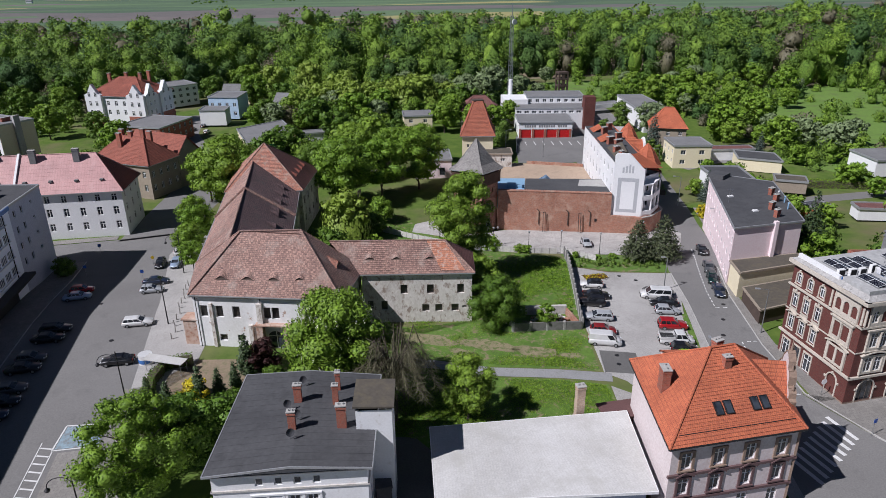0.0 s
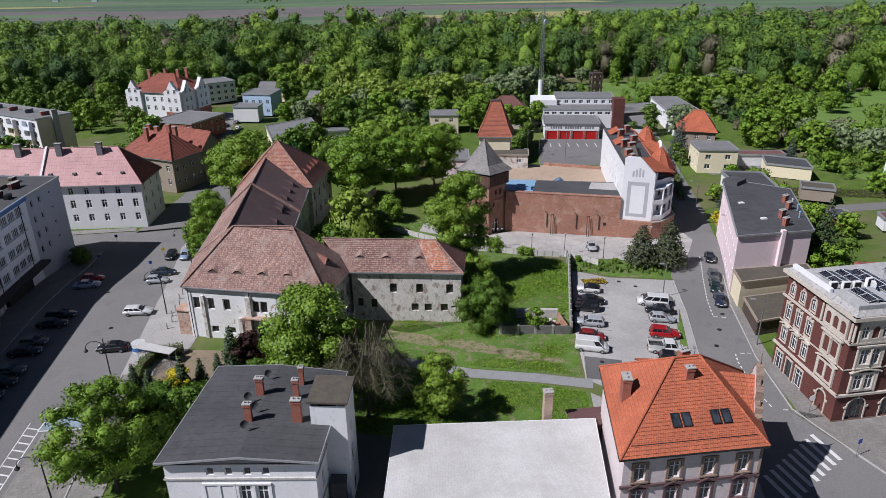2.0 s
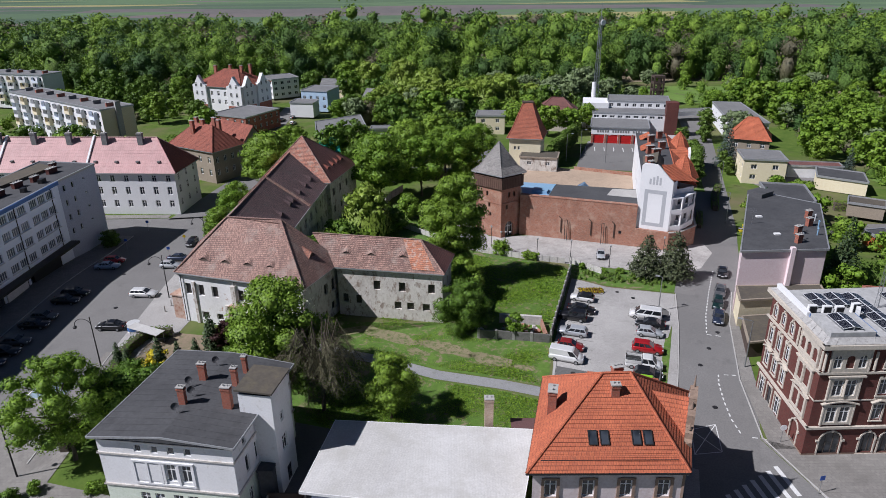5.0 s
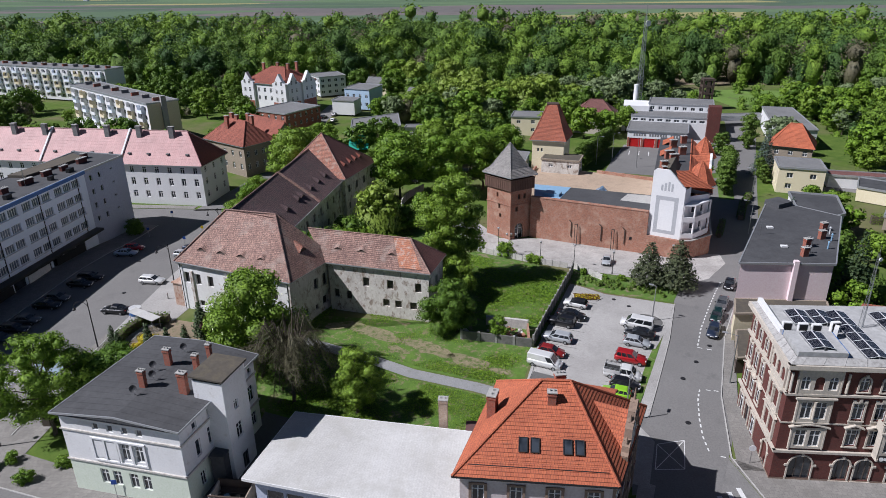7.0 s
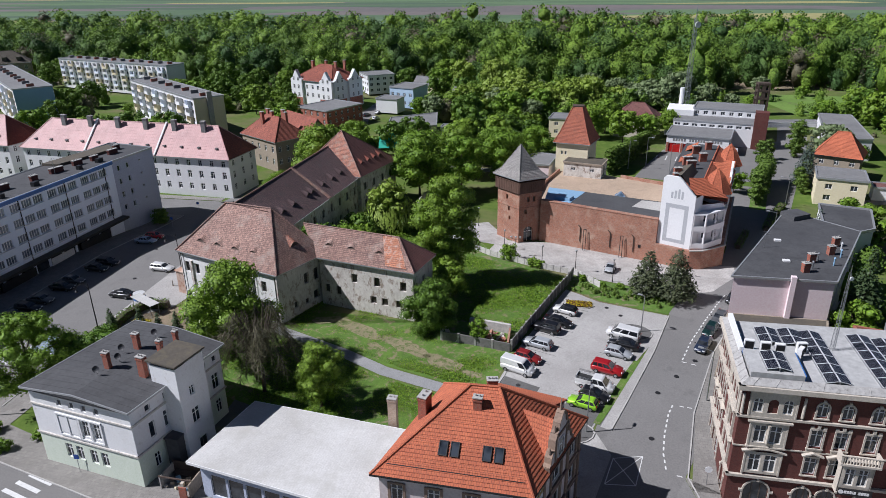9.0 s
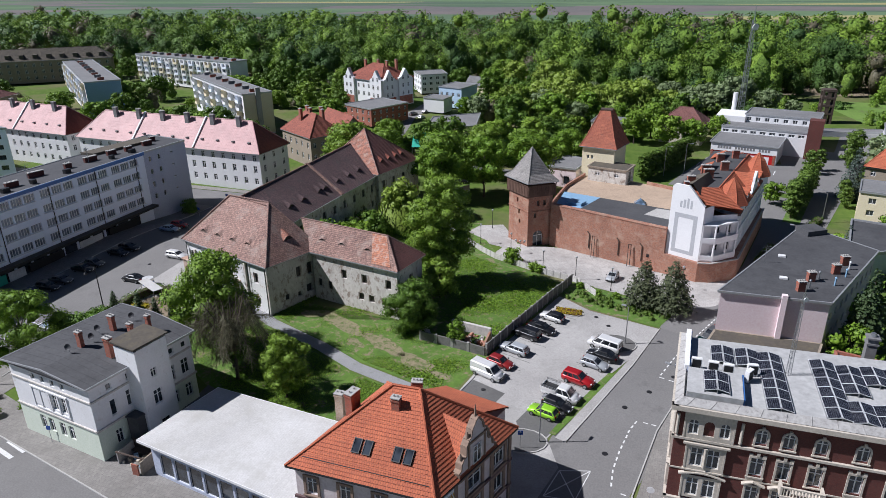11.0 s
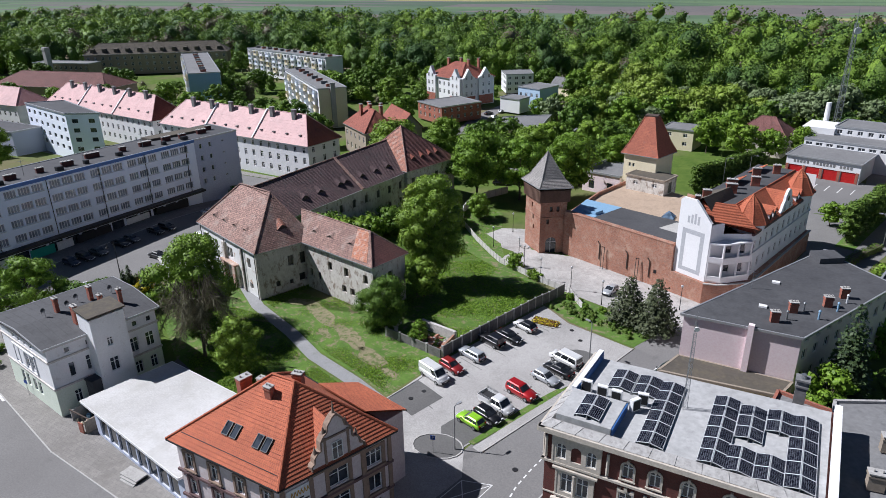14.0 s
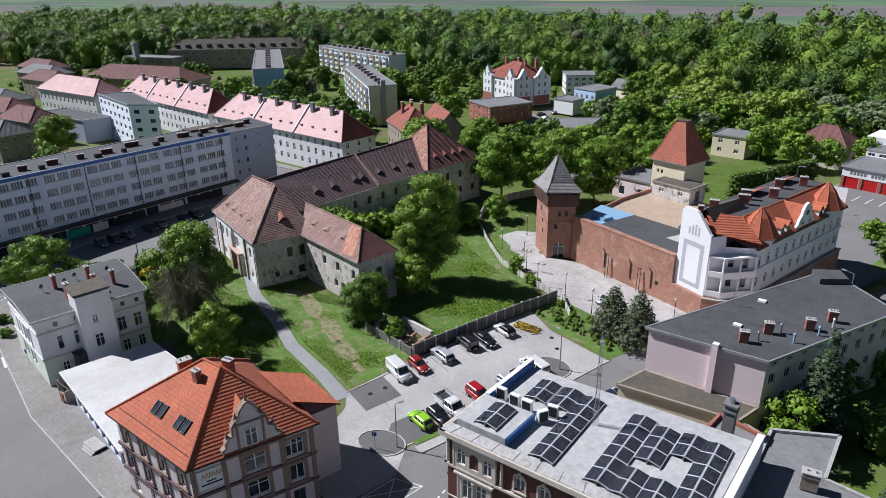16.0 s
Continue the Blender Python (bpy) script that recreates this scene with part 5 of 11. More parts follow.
def convent():
    h = thing("convent", (-5, 110, 1.7), "derelict baroque convent with flaking plaster and worn clay tile roofs", "convent")
    z = 10.0
    base = 0.8
    # south block
    sw, se, ne, nw = (-19.8, 93.4), (2.4, 86.6), (6.6, 97.4), (-20.2, 105.5)
    es = [sw, se, ne, nw]
    plan = inset(es, 0.5)
    L = dist(plan[0], plan[1])
    south = [(u, 1.15, 6.2, 1.9, "void") for u in (1.5, 3.9, 6.5, 11.2, 12.5, 19.3)] + [(u, 1.2, 2.2, 1.1, "void") for u in (4.0, 6.8, 15.6, 19.3)] + [(12.2, 2.6, 1.0, 3.2, "arch")]
    LE = dist(plan[1], plan[2])
    east = [(3.5, 0.9, 2.6, 1.1, "void"), (6.2, 1.0, 6.0, 1.9, "void"), (6.0, 0.7, 2.4, 0.9, "void"), (8.6, 1.1, 5.8, 2.2, "void"), (8.2, 1.2, 2.5, 1.5, "void")]
    mb = Mesh()
    facade(mb, plan[0], plan[1], base - 1, z, south, h, 0.4)
    part("south_wall", mb, M_OLDWHITE, h, "white plaster wall flaking to brick")
    mb = Mesh()
    facade(mb, plan[1], plan[2], base - 1, z, east, h, 0.4)
    facade(mb, plan[2], plan[3], base - 1, z, [], h)
    facade(mb, plan[3], plan[0], base - 1, z, grid(dist(plan[3], plan[0]), 5, 1.1, [(6.0, 1.9)], "void"), h, 0.3)
    part("wall", mb, M_OLDWALL, h)
    ledge(h, plan, z - 0.2, 0.35, 0.35, M_OLDWALL, "cornice", (0, 1))
    # buttresses and pilaster strips
    a = Vector((*plan[0], 0))
    d = (Vector((*plan[1], 0)) - a).normalized()
    nn = Vector((d.y, -d.x, 0))
    rot = Matrix((d, -nn, UP)).transposed().to_4x4()
    pb = Mesh()
    for u, w, o, top in ((2.7, 0.5, 0.25, 8.5), (10.2, 0.8, 0.5, 8.8), (14.6, 1.0, 0.6, 5.2), (16.8, 0.5, 0.3, 9.5), (L - 0.2, 0.5, 0.2, 9.8), (8.6, 0.6, 0.5, 5.2)):
        pb.box(u - w / 2, -o, base - 1, u + w / 2, 0.05, top, Matrix.Translation(a) @ rot)
    each("pilaster", pb, M_OLDWALL, h)
    ab = Mesh()
    ab.box(9.6, -0.9, base - 1, 10.6, 0.05, 5.4, Matrix.Translation(a) @ rot)
    ab.box(13.8, -0.9, base - 1, 14.8, 0.05, 5.4, Matrix.Translation(a) @ rot)
    ab.box(9.4, -1.0, 5.4, 15.0, 0.05, 5.6, Matrix.Translation(a) @ rot)
    part("portal", ab, M_PORTAL, h, "flaking buttressed portal")
    bb = Mesh()
    bb.box(-2.2, 0.2, base - 1, 0.3, 2.2, 5.4, Matrix.Translation(a) @ rot)
    bb.box(-2.4, 0.0, 5.4, 0.4, 2.4, 5.6, Matrix.Translation(a) @ rot)
    part("buttress", bb, M_PORTAL, h, "stubby flaking corner buttress")
    rW, rE = (-11.8, 98.4, 17.5), (-2.7, 96.8, 17.5)
    faces, caps = hip(es, z, (rW, rE))
    tiled_roof(h, [faces[0], faces[3]], M_OLDTILE, 0.34, 0.05, caps, M_OLDTILE)
    tiled_roof(h, [faces[1], faces[2]], M_OLDTILE, 0.34, 0.05, name="roof_back")
    out = (Vector((d.y, -d.x, 0)) * 1.0)
    A, B, P, Q = Vector((*sw, z)), Vector((*se, z)), Vector(rW), Vector(rE)
    for f in (0.16, 0.36, 0.56, 0.76):
        base_p = A.lerp(B, f).lerp(P.lerp(Q, f), 0.24)
        eye_dormer(h, base_p + UP * 0.05, d, out, 2.3, 0.55, M_OLDTILE, 1.8)
    e = (Vector((*ne, 0)) - Vector((*se, 0))).normalized()
    eye_dormer(h, Vector((*se, z)).lerp(Vector((*ne, z)), 0.55).lerp(Q, 0.3), e, Vector((e.y, -e.x, 0)), 2.6, 0.8, M_NEWTILE, 2.0)
    # east wing
    ez = 10.0
    we = [(5.6, 94.9), (23.4, 91.6), (25.0, 99.8), (2.0, 104.3)]
    pl = inset(we, 0.45)
    LW = dist(pl[0], pl[1])
    sw_w = [(u, 1.1, 6.3, 1.6, "void") for u in (6.6, 10.8, 15.6)] + [(u, 1.15, 3.1, 1.3, "void") for u in (10.0, 12.1, 14.7)] + [(16.2, 0.7, 3.7, 0.4, "void"), (3.4, 1.0, 3.5, 1.6, "void"), (1.2, 0.9, 3.7, 1.5, "void")]
    mb = Mesh()
    for k, ws in ((0, sw_w), (1, [(4, 1.1, 6.3, 1.6, "void")]), (2, grid(dist(pl[2], pl[3]), 5, 1.1, [(6.2, 1.7), (2.6, 1.5)], "void"))):
        facade(mb, pl[k], pl[(k + 1) % 4], base - 1, ez, ws, h, 0.4)
    part("east_wing_wall", mb, M_OLDWALL, h)
    ledge(h, pl, ez - 0.15, 0.3, 0.3, M_OLDWALL, "cornice", (0, 1))
    p, q = (1.5, 100.0, 14.0), (19.6, 96.7, 13.9)
    a4 = [(x, y, ez) for x, y in we]
    tiled_roof(h, [[a4[0], a4[1], q, p]], M_OLDTILE, 0.34, 0.05, [(p, q), (a4[1], q), (a4[2], q)], M_OLDTILE, name="east_wing_roof")
    # north and east slopes take a darker tile colour to stand for their shade
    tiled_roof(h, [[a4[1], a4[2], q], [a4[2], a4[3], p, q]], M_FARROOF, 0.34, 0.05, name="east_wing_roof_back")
    pa = Mesh()
    A, B, P, Q = Vector(a4[0]), Vector(a4[1]), Vector(p), Vector(q)
    lo0, lo1, hi0, hi1 = A.lerp(B, 0.72), A.lerp(B, 0.93), P.lerp(Q, 0.84), P.lerp(Q, 0.99)
    courses(pa, [lo0.lerp(hi0, 0.08) + UP * 0.07, lo1.lerp(hi1, 0.08) + UP * 0.07, lo1.lerp(hi1, 0.97) + UP * 0.07, lo0.lerp(hi0, 0.97) + UP * 0.07], 0.34, 0.05, 0.05)
    part("roof_patch", pa, M_PATCHTILE, h, "patch of newer orange tiles")
    ax = (B - A).normalized()
    for f in (0.2, 0.43, 0.72):
        eye_dormer(h, A.lerp(B, f).lerp(P.lerp(Q, f), 0.42) + UP * 0.05, ax, Vector((ax.y, -ax.x, 0)), 1.9, 0.42, M_OLDTILE, 1.3)
    # long middle range
    mz = 9.8
    W0, W1, E0, E1 = (-20.3, 104), (-19.2, 147), (-5.4, 104), (-3.4, 143)
    mb = Mesh()
    pm = inset([W0, E0, E1, W1], 0.5)
    facade(mb, pm[1], pm[2], base - 1, mz, grid(dist(pm[1], pm[2]), 9, 1.1, [(6.2, 1.8), (2.4, 1.6)], "void"), h, 0.3)
    facade(mb, pm[3], pm[0], base - 1, mz, grid(dist(pm[3], pm[0]), 10, 1.1, [(6.2, 1.8), (2.4, 1.6)], "void"), h, 0.3)
    part("middle_wall", mb, M_OLDWALL, h)
    rs, rn = (-13.9, 100, 15.3), (-13.0, 149, 15.6)
    sep = 0.57
    rm = Vector(rs).lerp(Vector(rn), sep)
    Em, Wm = Vector((*E0, mz)).lerp(Vector((*E1, mz)), sep), Vector((*W0, mz)).lerp(Vector((*W1, mz)), sep)
    # east slope darker than the west one: its shade is put into the tile colour
    tiled_roof(h, [[(*E0, mz), Em, rm, rs], [Em, (*E1, mz), rn, rm]], M_SHADETILE, 0.34, 0.05, [(rs, rn), (Em, rm)], M_OLDTILE, name="middle_roof_east")
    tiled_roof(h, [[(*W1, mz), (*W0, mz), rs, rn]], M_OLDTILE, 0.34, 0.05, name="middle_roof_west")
    fb = Mesh()
    fb.bar(Em + UP * 0.1, rm + UP * 0.1, 0.5, 0.5)
    fb.bar(Wm + UP * 0.1, rm + UP * 0.1, 0.5, 0.5)
    part("fire_wall", fb, M_OLDTILE, h)
    ax = (Vector((*E1, 0)) - Vector((*E0, 0))).normalized()
    # dormers share the east slope's shade-darkened tile
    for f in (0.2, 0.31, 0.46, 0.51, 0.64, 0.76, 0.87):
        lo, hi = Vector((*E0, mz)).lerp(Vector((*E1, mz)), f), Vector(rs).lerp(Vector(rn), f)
        eye_dormer(h, lo.lerp(hi, 0.3) + UP * 0.05, ax, Vector((ax.y, -ax.x, 0)), 2.4, 0.6, M_SHADETILE, 1.5)
    # north pavilion
    nz = 10.2
    pn = [(-19.4, 144), (-2.6, 141.5), (1.2, 159), (-18.5, 162.5)]
    apex = (-10.4, 151, 18.9)
    shell(h, inset(pn, 0.5), base - 1, nz, M_OLDWALL, {1: grid(16.5, 4, 1.1, [(6.4, 1.8), (2.4, 1.6)], "void"), 0: [(3, 1.1, 6.4, 1.8, "void")]})
    ap = Vector(apex)
    c4 = [(x, y, nz) for x, y in pn]
    tiled_roof(h, [[c4[0], c4[1], ap], [c4[3], c4[0], ap]], M_NEWTILE, 0.34, 0.05, [(p, ap) for p in c4], M_OLDTILE, name="north_roof")
    # slopes turned from the sun: shade painted in through the darker maroon tile
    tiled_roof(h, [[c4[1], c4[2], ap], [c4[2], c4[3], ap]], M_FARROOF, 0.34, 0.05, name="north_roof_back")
    ax = (Vector((*pn[2], 0)) - Vector((*pn[1], 0))).normalized()
    for f in (0.2, 0.42, 0.62, 0.8):
        eye_dormer(h, Vector(c4[1]).lerp(Vector(c4[2]), f).lerp(ap, 0.22), ax, Vector((ax.y, -ax.x, 0)), 2.2, 0.6, M_REDTILE, 1.6)
    return h


convent()

# ---- gate tower and town wall ----


def gate_tower():
    h = thing("gate_tower", (34.9, 136.7, 1.7), "medieval brick gate tower with dark timber gallery and shingle roof", "tower")
    eave = [(35.3, 131.9), (40.9, 136.0), (34.6, 141.4), (29.0, 137.3)]
    body = inset(eave, 0.72)
    gal = inset(eave, 0.36)
    mb = Mesh()
    slit = [(2.6, 0.5, 6.2, 1.0, "void"), (4.2, 0.5, 8.6, 1.0, "void"), (1.6, 0.5, 8.6, 1.0, "void")]
    facade(mb, body[0], body[1], -1.2, 10.9, [(2.2, 0.6, 8.8, 1.1, "void"), (3.6, 0.6, 8.8, 1.1, "void"), (1.6, 0.6, 6.2, 1.0, "void"), (2.4, 2.3, -0.3, 3.6, "arch")], h, 0.5)
    facade(mb, body[1], body[2], -1.2, 10.9, slit, h, 0.4)
    facade(mb, body[2], body[3], -1.2, 10.9, slit, h, 0.4)
    facade(mb, body[3], body[0], -1.2, 10.9, [(3.0, 0.55, 8.9, 1.0, "void"), (3.6, 0.55, 6.4, 1.0, "void"), (3.9, 0.55, 4.4, 0.9, "void")], h, 0.4)
    part("brick_shaft", mb, M_BRICKWALL, h)
    ledge(h, body, 7.6, 0.14, 0.12, M_BRICKWALL, "string_course")
    wb = Mesh()
    wb.prism(gal, 10.9, 13.3, False, True)
    g = part("gallery", wb, M_GALLERY, h, "dark timber gallery under the eaves")
    pb = Mesh()
    n = 9
    for k in range(4):
        a, b = Vector(gal[k]), Vector(gal[(k + 1) % 4])
        for j in range(n + 1):
            p = a.lerp(b, j / n)
            pb.bar((p.x, p.y, 13.2), (p.x, p.y, 14.4), 0.16, 0.16)
        pb.bar((*a, 14.2), (*b, 14.2), 0.2, 0.2)
        pb.bar((*a, 13.28), (*b, 13.28), 0.24, 0.14)
        for j in range(14):
            p = a.lerp(b, (j + 0.5) / 14)
            d = (b - a).normalized()
            q = Vector((p.x + d.y * 0.04, p.y - d.x * 0.04))
            pb.bar((q.x, q.y, 10.95), (q.x, q.y, 13.25), 0.07, 0.05)
    part("gallery_post", pb, M_GALLERY, g)
    ib = Mesh()
    ib.prism(inset(eave, 1.3), 13.2, 14.4, False)
    part("inner_wall", ib, M_DARKWOOD, h)
    apex = Vector((34.9, 136.6, 20.6))
    low = [Vector((p[0], p[1], 14.0)) for p in eave]
    mid = [l.lerp(apex, 0.32) - UP * 0.75 for l in low]
    faces, caps = [], []
    for k in range(4):
        j = (k + 1) % 4
        faces.append([low[k], low[j], mid[j], mid[k]])
        faces.append([mid[k], mid[j], apex])
        caps += [(low[k], mid[k]), (mid[k], apex)]
    tiled_roof(h, faces, M_SHINGLE, 0.32, 0.05, caps, M_SHINGLE, cap_r=0.09)
    return h


gate_tower()


def town_wall():
    h = thing("town_wall", (52, 131, 1.7), "long medieval brick town wall with a flat roof behind it", "wall")
    a, b = Vector((39.6, 135.2)), Vector((62.9, 127.0))
    d = (b - a).normalized()
    n = Vector((-d.y, d.x))
    q = lambda u, v: (a.x + d.x * u + n.x * v, a.y + d.y * u + n.y * v)
    L = (b - a).length
    mb = Mesh()
    mb.prism([q(0, 0), q(L, 0), q(L, 1.0), q(0, 1.0)], -1.2, 9.0, True)
    part("wall", mb, M_BRICKWALL, h)
    cb = Mesh()
    for k in range(int(L / 0.5)):
        cb.prism([q(k * 0.5 + 0.02, -0.08), q(k * 0.5 + 0.48, -0.08), q(k * 0.5 + 0.48, 1.08), q(k * 0.5 + 0.02, 1.08)], 9.0, 9.12, True)
    part("coping", cb, M_BRICKWALL, h)
    rb = Mesh()
    rb.prism([q(5.8, 1.0), q(L - 0.2, 1.0), q(L - 0.2, 12.5), q(5.8, 11.0)], 1.0, 8.75, True)
    part("roof", rb, M_TARROOF, h)
    pt = Mesh()
    pt.prism([q(L - 7.0, 6.2), q(L - 0.5, 6.2), q(L - 0.5, 12.0), q(L - 6.4, 11.2)], 8.7, 8.78, True)
    part("roof_patch", pt, M_CONCRETE, h)
    tb = Mesh()
    tb.prism([q(0.4, 1.1), q(5.7, 1.1), q(5.7, 11.2), q(-2.6, 10.4)], 4.0, 8.72, True)
    tb.prism([q(1.8, 3.2), q(5.2, 3.2), q(5.2, 5.6), q(1.8, 5.6)], 8.72, 9.3, True)
    part("blue_roof", tb, M_SKYBLUE, h, "light blue sheet roof beside the gate tower")
    sk = Mesh()
    sx, sy = 56.7, 151.5
    pts = [(sx - 1.3, sy - 1.3), (sx + 1.3, sy - 1.3), (sx + 1.3, sy + 1.3), (sx - 1.3, sy + 1.3)]
    for k in range(4):
        sk.face((*pts[k], 5.7), (*pts[(k + 1) % 4], 5.7), (sx, sy, 7.0))
    sk.prism(pts, 5.3, 5.7, False)
    part("skylight", sk, M_GLASSBLUE, h, "pyramid glass skylight")
    for u in (9.2, 15.6, 20.4):
        pb = Mesh()
        x, y = q(u, -0.12)
        pb.bar((x, y, 1.5), (x, y, 4.6), 0.16, 0.16)
        x2, y2 = q(u - 0.5, -0.12)
        pb.bar((x2, y2, 5.1), (x, y, 4.6), 0.14, 0.14)
        part("downpipe", pb, M_DARKWOOD, h)
    vb = Mesh()
    x, y = q(L - 3.0, -0.02)
    vb.box(x - 0.35, y - 0.05, 2.6, x + 0.35, y + 0.2, 3.2)
    part("vent_hole", vb, M_BLACKMETAL, h)
    # low brick walls round the yard
    for p, r in (((37.8, 143.8), (38.8, 160.0)), ((38.8, 160.0), (41.6, 171.6)), ((57.2, 168.2), (70.8, 161.6))):
        yb = Mesh()
        yb.bar((*p, 5.7), (*r, 5.7), 0.4, 0.9)
        part("yard_wall", yb, M_BRICKWALL, h)
    return h


town_wall()


def white_house():
    h = thing("white_mansion", (73, 142, 1.7), "white ornate mansion with orange mansard roofs on a brick terrace", "house")
    plan = [(63.1, 127.5), (68.9, 124.8), (70.6, 127.4), (74.9, 129.6), (82.2, 160.4), (71.2, 163)]
    terr = [(62.8, 127.0), (68.9, 124.1), (71.2, 124.6), (75.9, 128.4), (83.0, 160.8), (71, 163.5)]
    tb = Mesh()
    tb.prism(ccw(terr), -1.2, 4.1, True)
    t = part("terrace_wall", tb, M_BRICKWALL, h, "brick terrace wall")
    for k in (1, 2, 3):
        cb = Mesh()
        cb.bar((*terr[k], 4.12), (*terr[k + 1], 4.12), 0.4, 0.16)
        part("coping", cb, M_CONCRETE, t)
    mb = Mesh()
    e = (12.4, 12.6)
    # gable wall with shaped top
    facade(mb, plan[0], plan[1], 3.9, 14.6, [], h)
    a, b = Vector((*plan[0], 0)), Vector((*plan[1], 0))
    d = (b - a).normalized()
    nn = Vector((d.y, -d.x, 0))
    L = (b - a).length
    P = lambda u, z, o=0.0: a + d * u + nn * o + UP * z
    top = [(0, 14.6), (L, 14.6), (L - 0.4, 14.9), (3.6, 17.4), (3.0, 17.9), (0.5, 17.9), (0, 17.4)]
    mb.face(*(P(u, z) for u, z in top))
    mb.face(*(P(u, z, -0.5) for u, z in reversed(top)))
    for k in range(len(top)):
        u0, z0 = top[k]
        u1, z1 = top[(k + 1) % len(top)]
        mb.face(P(u0, z0), P(u0, z0, -0.5), P(u1, z1, -0.5), P(u1, z1))
    LE = dist(plan[3], plan[4])
    rows = [(5.3, 1.7), (8.8, 1.9)]
    facade(mb, plan[1], plan[2], 3.9, 14.4, [], h)
    facade(mb, plan[2], plan[3], 3.9, 12.4, [(1.2, 1.0, 5.4, 2.2, "single"), (3.4, 1.0, 5.4, 2.2, "single"), (1.2, 1.0, 8.8, 2.2, "single"), (3.4, 1.0, 8.8, 2.2, "single")], h)
    facade(mb, plan[3], plan[4], 3.9, 12.4, grid(LE, 11, 1.1, rows, "cross"), h)
    facade(mb, plan[4], plan[5], 3.9, 15.9, grid(11, 3, 1.1, rows, "cross"), h)
    facade(mb, plan[5], plan[0], 3.9, 15.9, grid(dist(plan[5], plan[0]), 9, 1.1, rows + [(12.6, 1.5)], "cross"), h)
    part("wall", mb, M_WHITE, h)
    # grey painted frame on the gable
    gb = Mesh()
    for (u0, z0, u1, z1) in ((1.0, 4.9, 1.75, 12.6), (4.6, 4.9, 5.35, 12.6), (1.75, 11.8, 4.6, 12.6), (1.75, 4.9, 4.6, 5.6)):
        q = [P(u0, z0, 0.012), P(u1, z0, 0.012), P(u1, z1, 0.012), P(u0, z1, 0.012)]
        gb.face(*q)
        for k in range(4):
            gb.face(q[k], q[k] - nn * 0.04, q[(k + 1) % 4] - nn * 0.04, q[(k + 1) % 4])
    for k in range(4):
        u = 1.75 + k * 0.65
        q = [P(u, 13.7, 0.012), P(u + 0.4, 13.7, 0.012), P(u + 0.4, 14.9 + 0.35 * (k if k < 3 else 1), 0.012), P(u, 14.9 + 0.35 * (k if k < 3 else 1), 0.012)]
        gb.face(*q)
    part("painted_frame", gb, surface("light_grey_paint", (0.42, 0.43, 0.45), (0.38, 0.39, 0.41)), h, "light grey painted frame")
    # loggias
    lb = Mesh()
    for z in (4.15, 7.6, 11.0):
        lb.prism([(69.0, 124.9), (71.4, 125.2), (75.3, 129.2), (74.6, 129.8), (70.6, 127.6)], z, z + 0.28, True, True)
        pts = [(69.0, 124.9), (71.4, 125.2), (75.3, 129.2)]
        if z < 10:
            for p, q in zip(pts, pts[1:]):
                lb.bar((*p, z + 0.75), (*q, z + 0.75), 0.16, 0.9)
    for x, y in ((69.1, 125.0), (71.3, 125.3), (73.3, 127.3), (75.1, 129.1)):
        lb.tube((x, y, 4.3), (x, y, 11.2), 0.2, 0.17, 10)
    part("loggia", lb, M_WHITE, h)
    vb = Mesh()
    for z in (4.5, 8.0):
        vb.face((69.6, 126.2, z), (70.6, 127.45, z), (70.6, 127.45, z + 2.8), (69.6, 126.2, z + 2.8))
    part("loggia_recess", vb, M_GLASS, h)
    ledge(h, plan, 8.6, 0.22, 0.2, M_WHITE, "string_course", (3,))
    ledge(h, plan, 12.4, 0.35, 0.45, M_PURPLETRIM, "cornice", (3,))
    # mansard slopes and flat top
    zi = 16.1
    E0, E1, I0, I1 = (75.3, 129.4, 12.6), (82.6, 160.6, 12.6), (71.2, 132.6, zi), (78.2, 161.4, zi)
    S0, J0 = (68.9, 126.4, 14.6), (65.6, 130.2, zi)
    tiled_roof(h, [[E0, E1, I1, I0], [S0, E0, I0, J0]], M_ORANGE, 0.36, 0.06, [(E0, I0), (I0, I1), (S0, J0), (J0, I0)], M_ORANGE)
    fb = Mesh()
    fb.face((65.6, 130.2, zi - 0.02), (71.2, 132.6, zi - 0.02), (78.2, 161.4, zi - 0.02), (71.2, 163, zi - 0.02), (63.3, 128.5, zi - 0.02))
    part("flat_roof", fb, M_TARROOF, h)
    wb = Mesh()
    wb.face((64.2, 129.8, zi + 0.2), (66.4, 128.8, zi + 1.6), (69.4, 137.8, zi + 1.6), (66.4, 139, zi + 0.2))
    wb.face((69.4, 137.8, zi + 1.6), (66.4, 128.8, zi + 1.6), (68.0, 128.3, zi - 0.4), (70.8, 137, zi - 0.4))
    part("felt_roof", wb, M_BROWNROOF, h)
    ob = Mesh()
    for (x, y) in ((68.6, 147), (71.2, 157.5)):
        courses(ob, [(x - 1.4, y - 2.4, zi - 0.2), (x + 1.2, y - 2.6, zi + 1.1), (x + 2.2, y + 2.0, zi + 1.1), (x - 0.4, y + 2.4, zi - 0.2)], 0.36, 0.05)
    part("orange_roof_piece", ob, M_ORANGE, h)
    for cx, cy, top_z, r in ((73.65, 133.5, 18.1, 3.2), (79.6, 155.2, 18.05, 3.0)):
        db = Mesh()
        ring = [(cx + r * math.cos(k * math.pi / 4 + 0.3), cy + r * math.sin(k * math.pi / 4 + 0.3)) for k in range(8)]
        db.prism(inset(ring, 0.35), 11.8, 13.7, False)
        tw = part("turret", db, M_WHITE, h)
        faces = [[(*ring[k], 13.5), (*ring[(k + 1) % 8], 13.5), (cx, cy, top_z)] for k in range(8)]
        rb = Mesh()
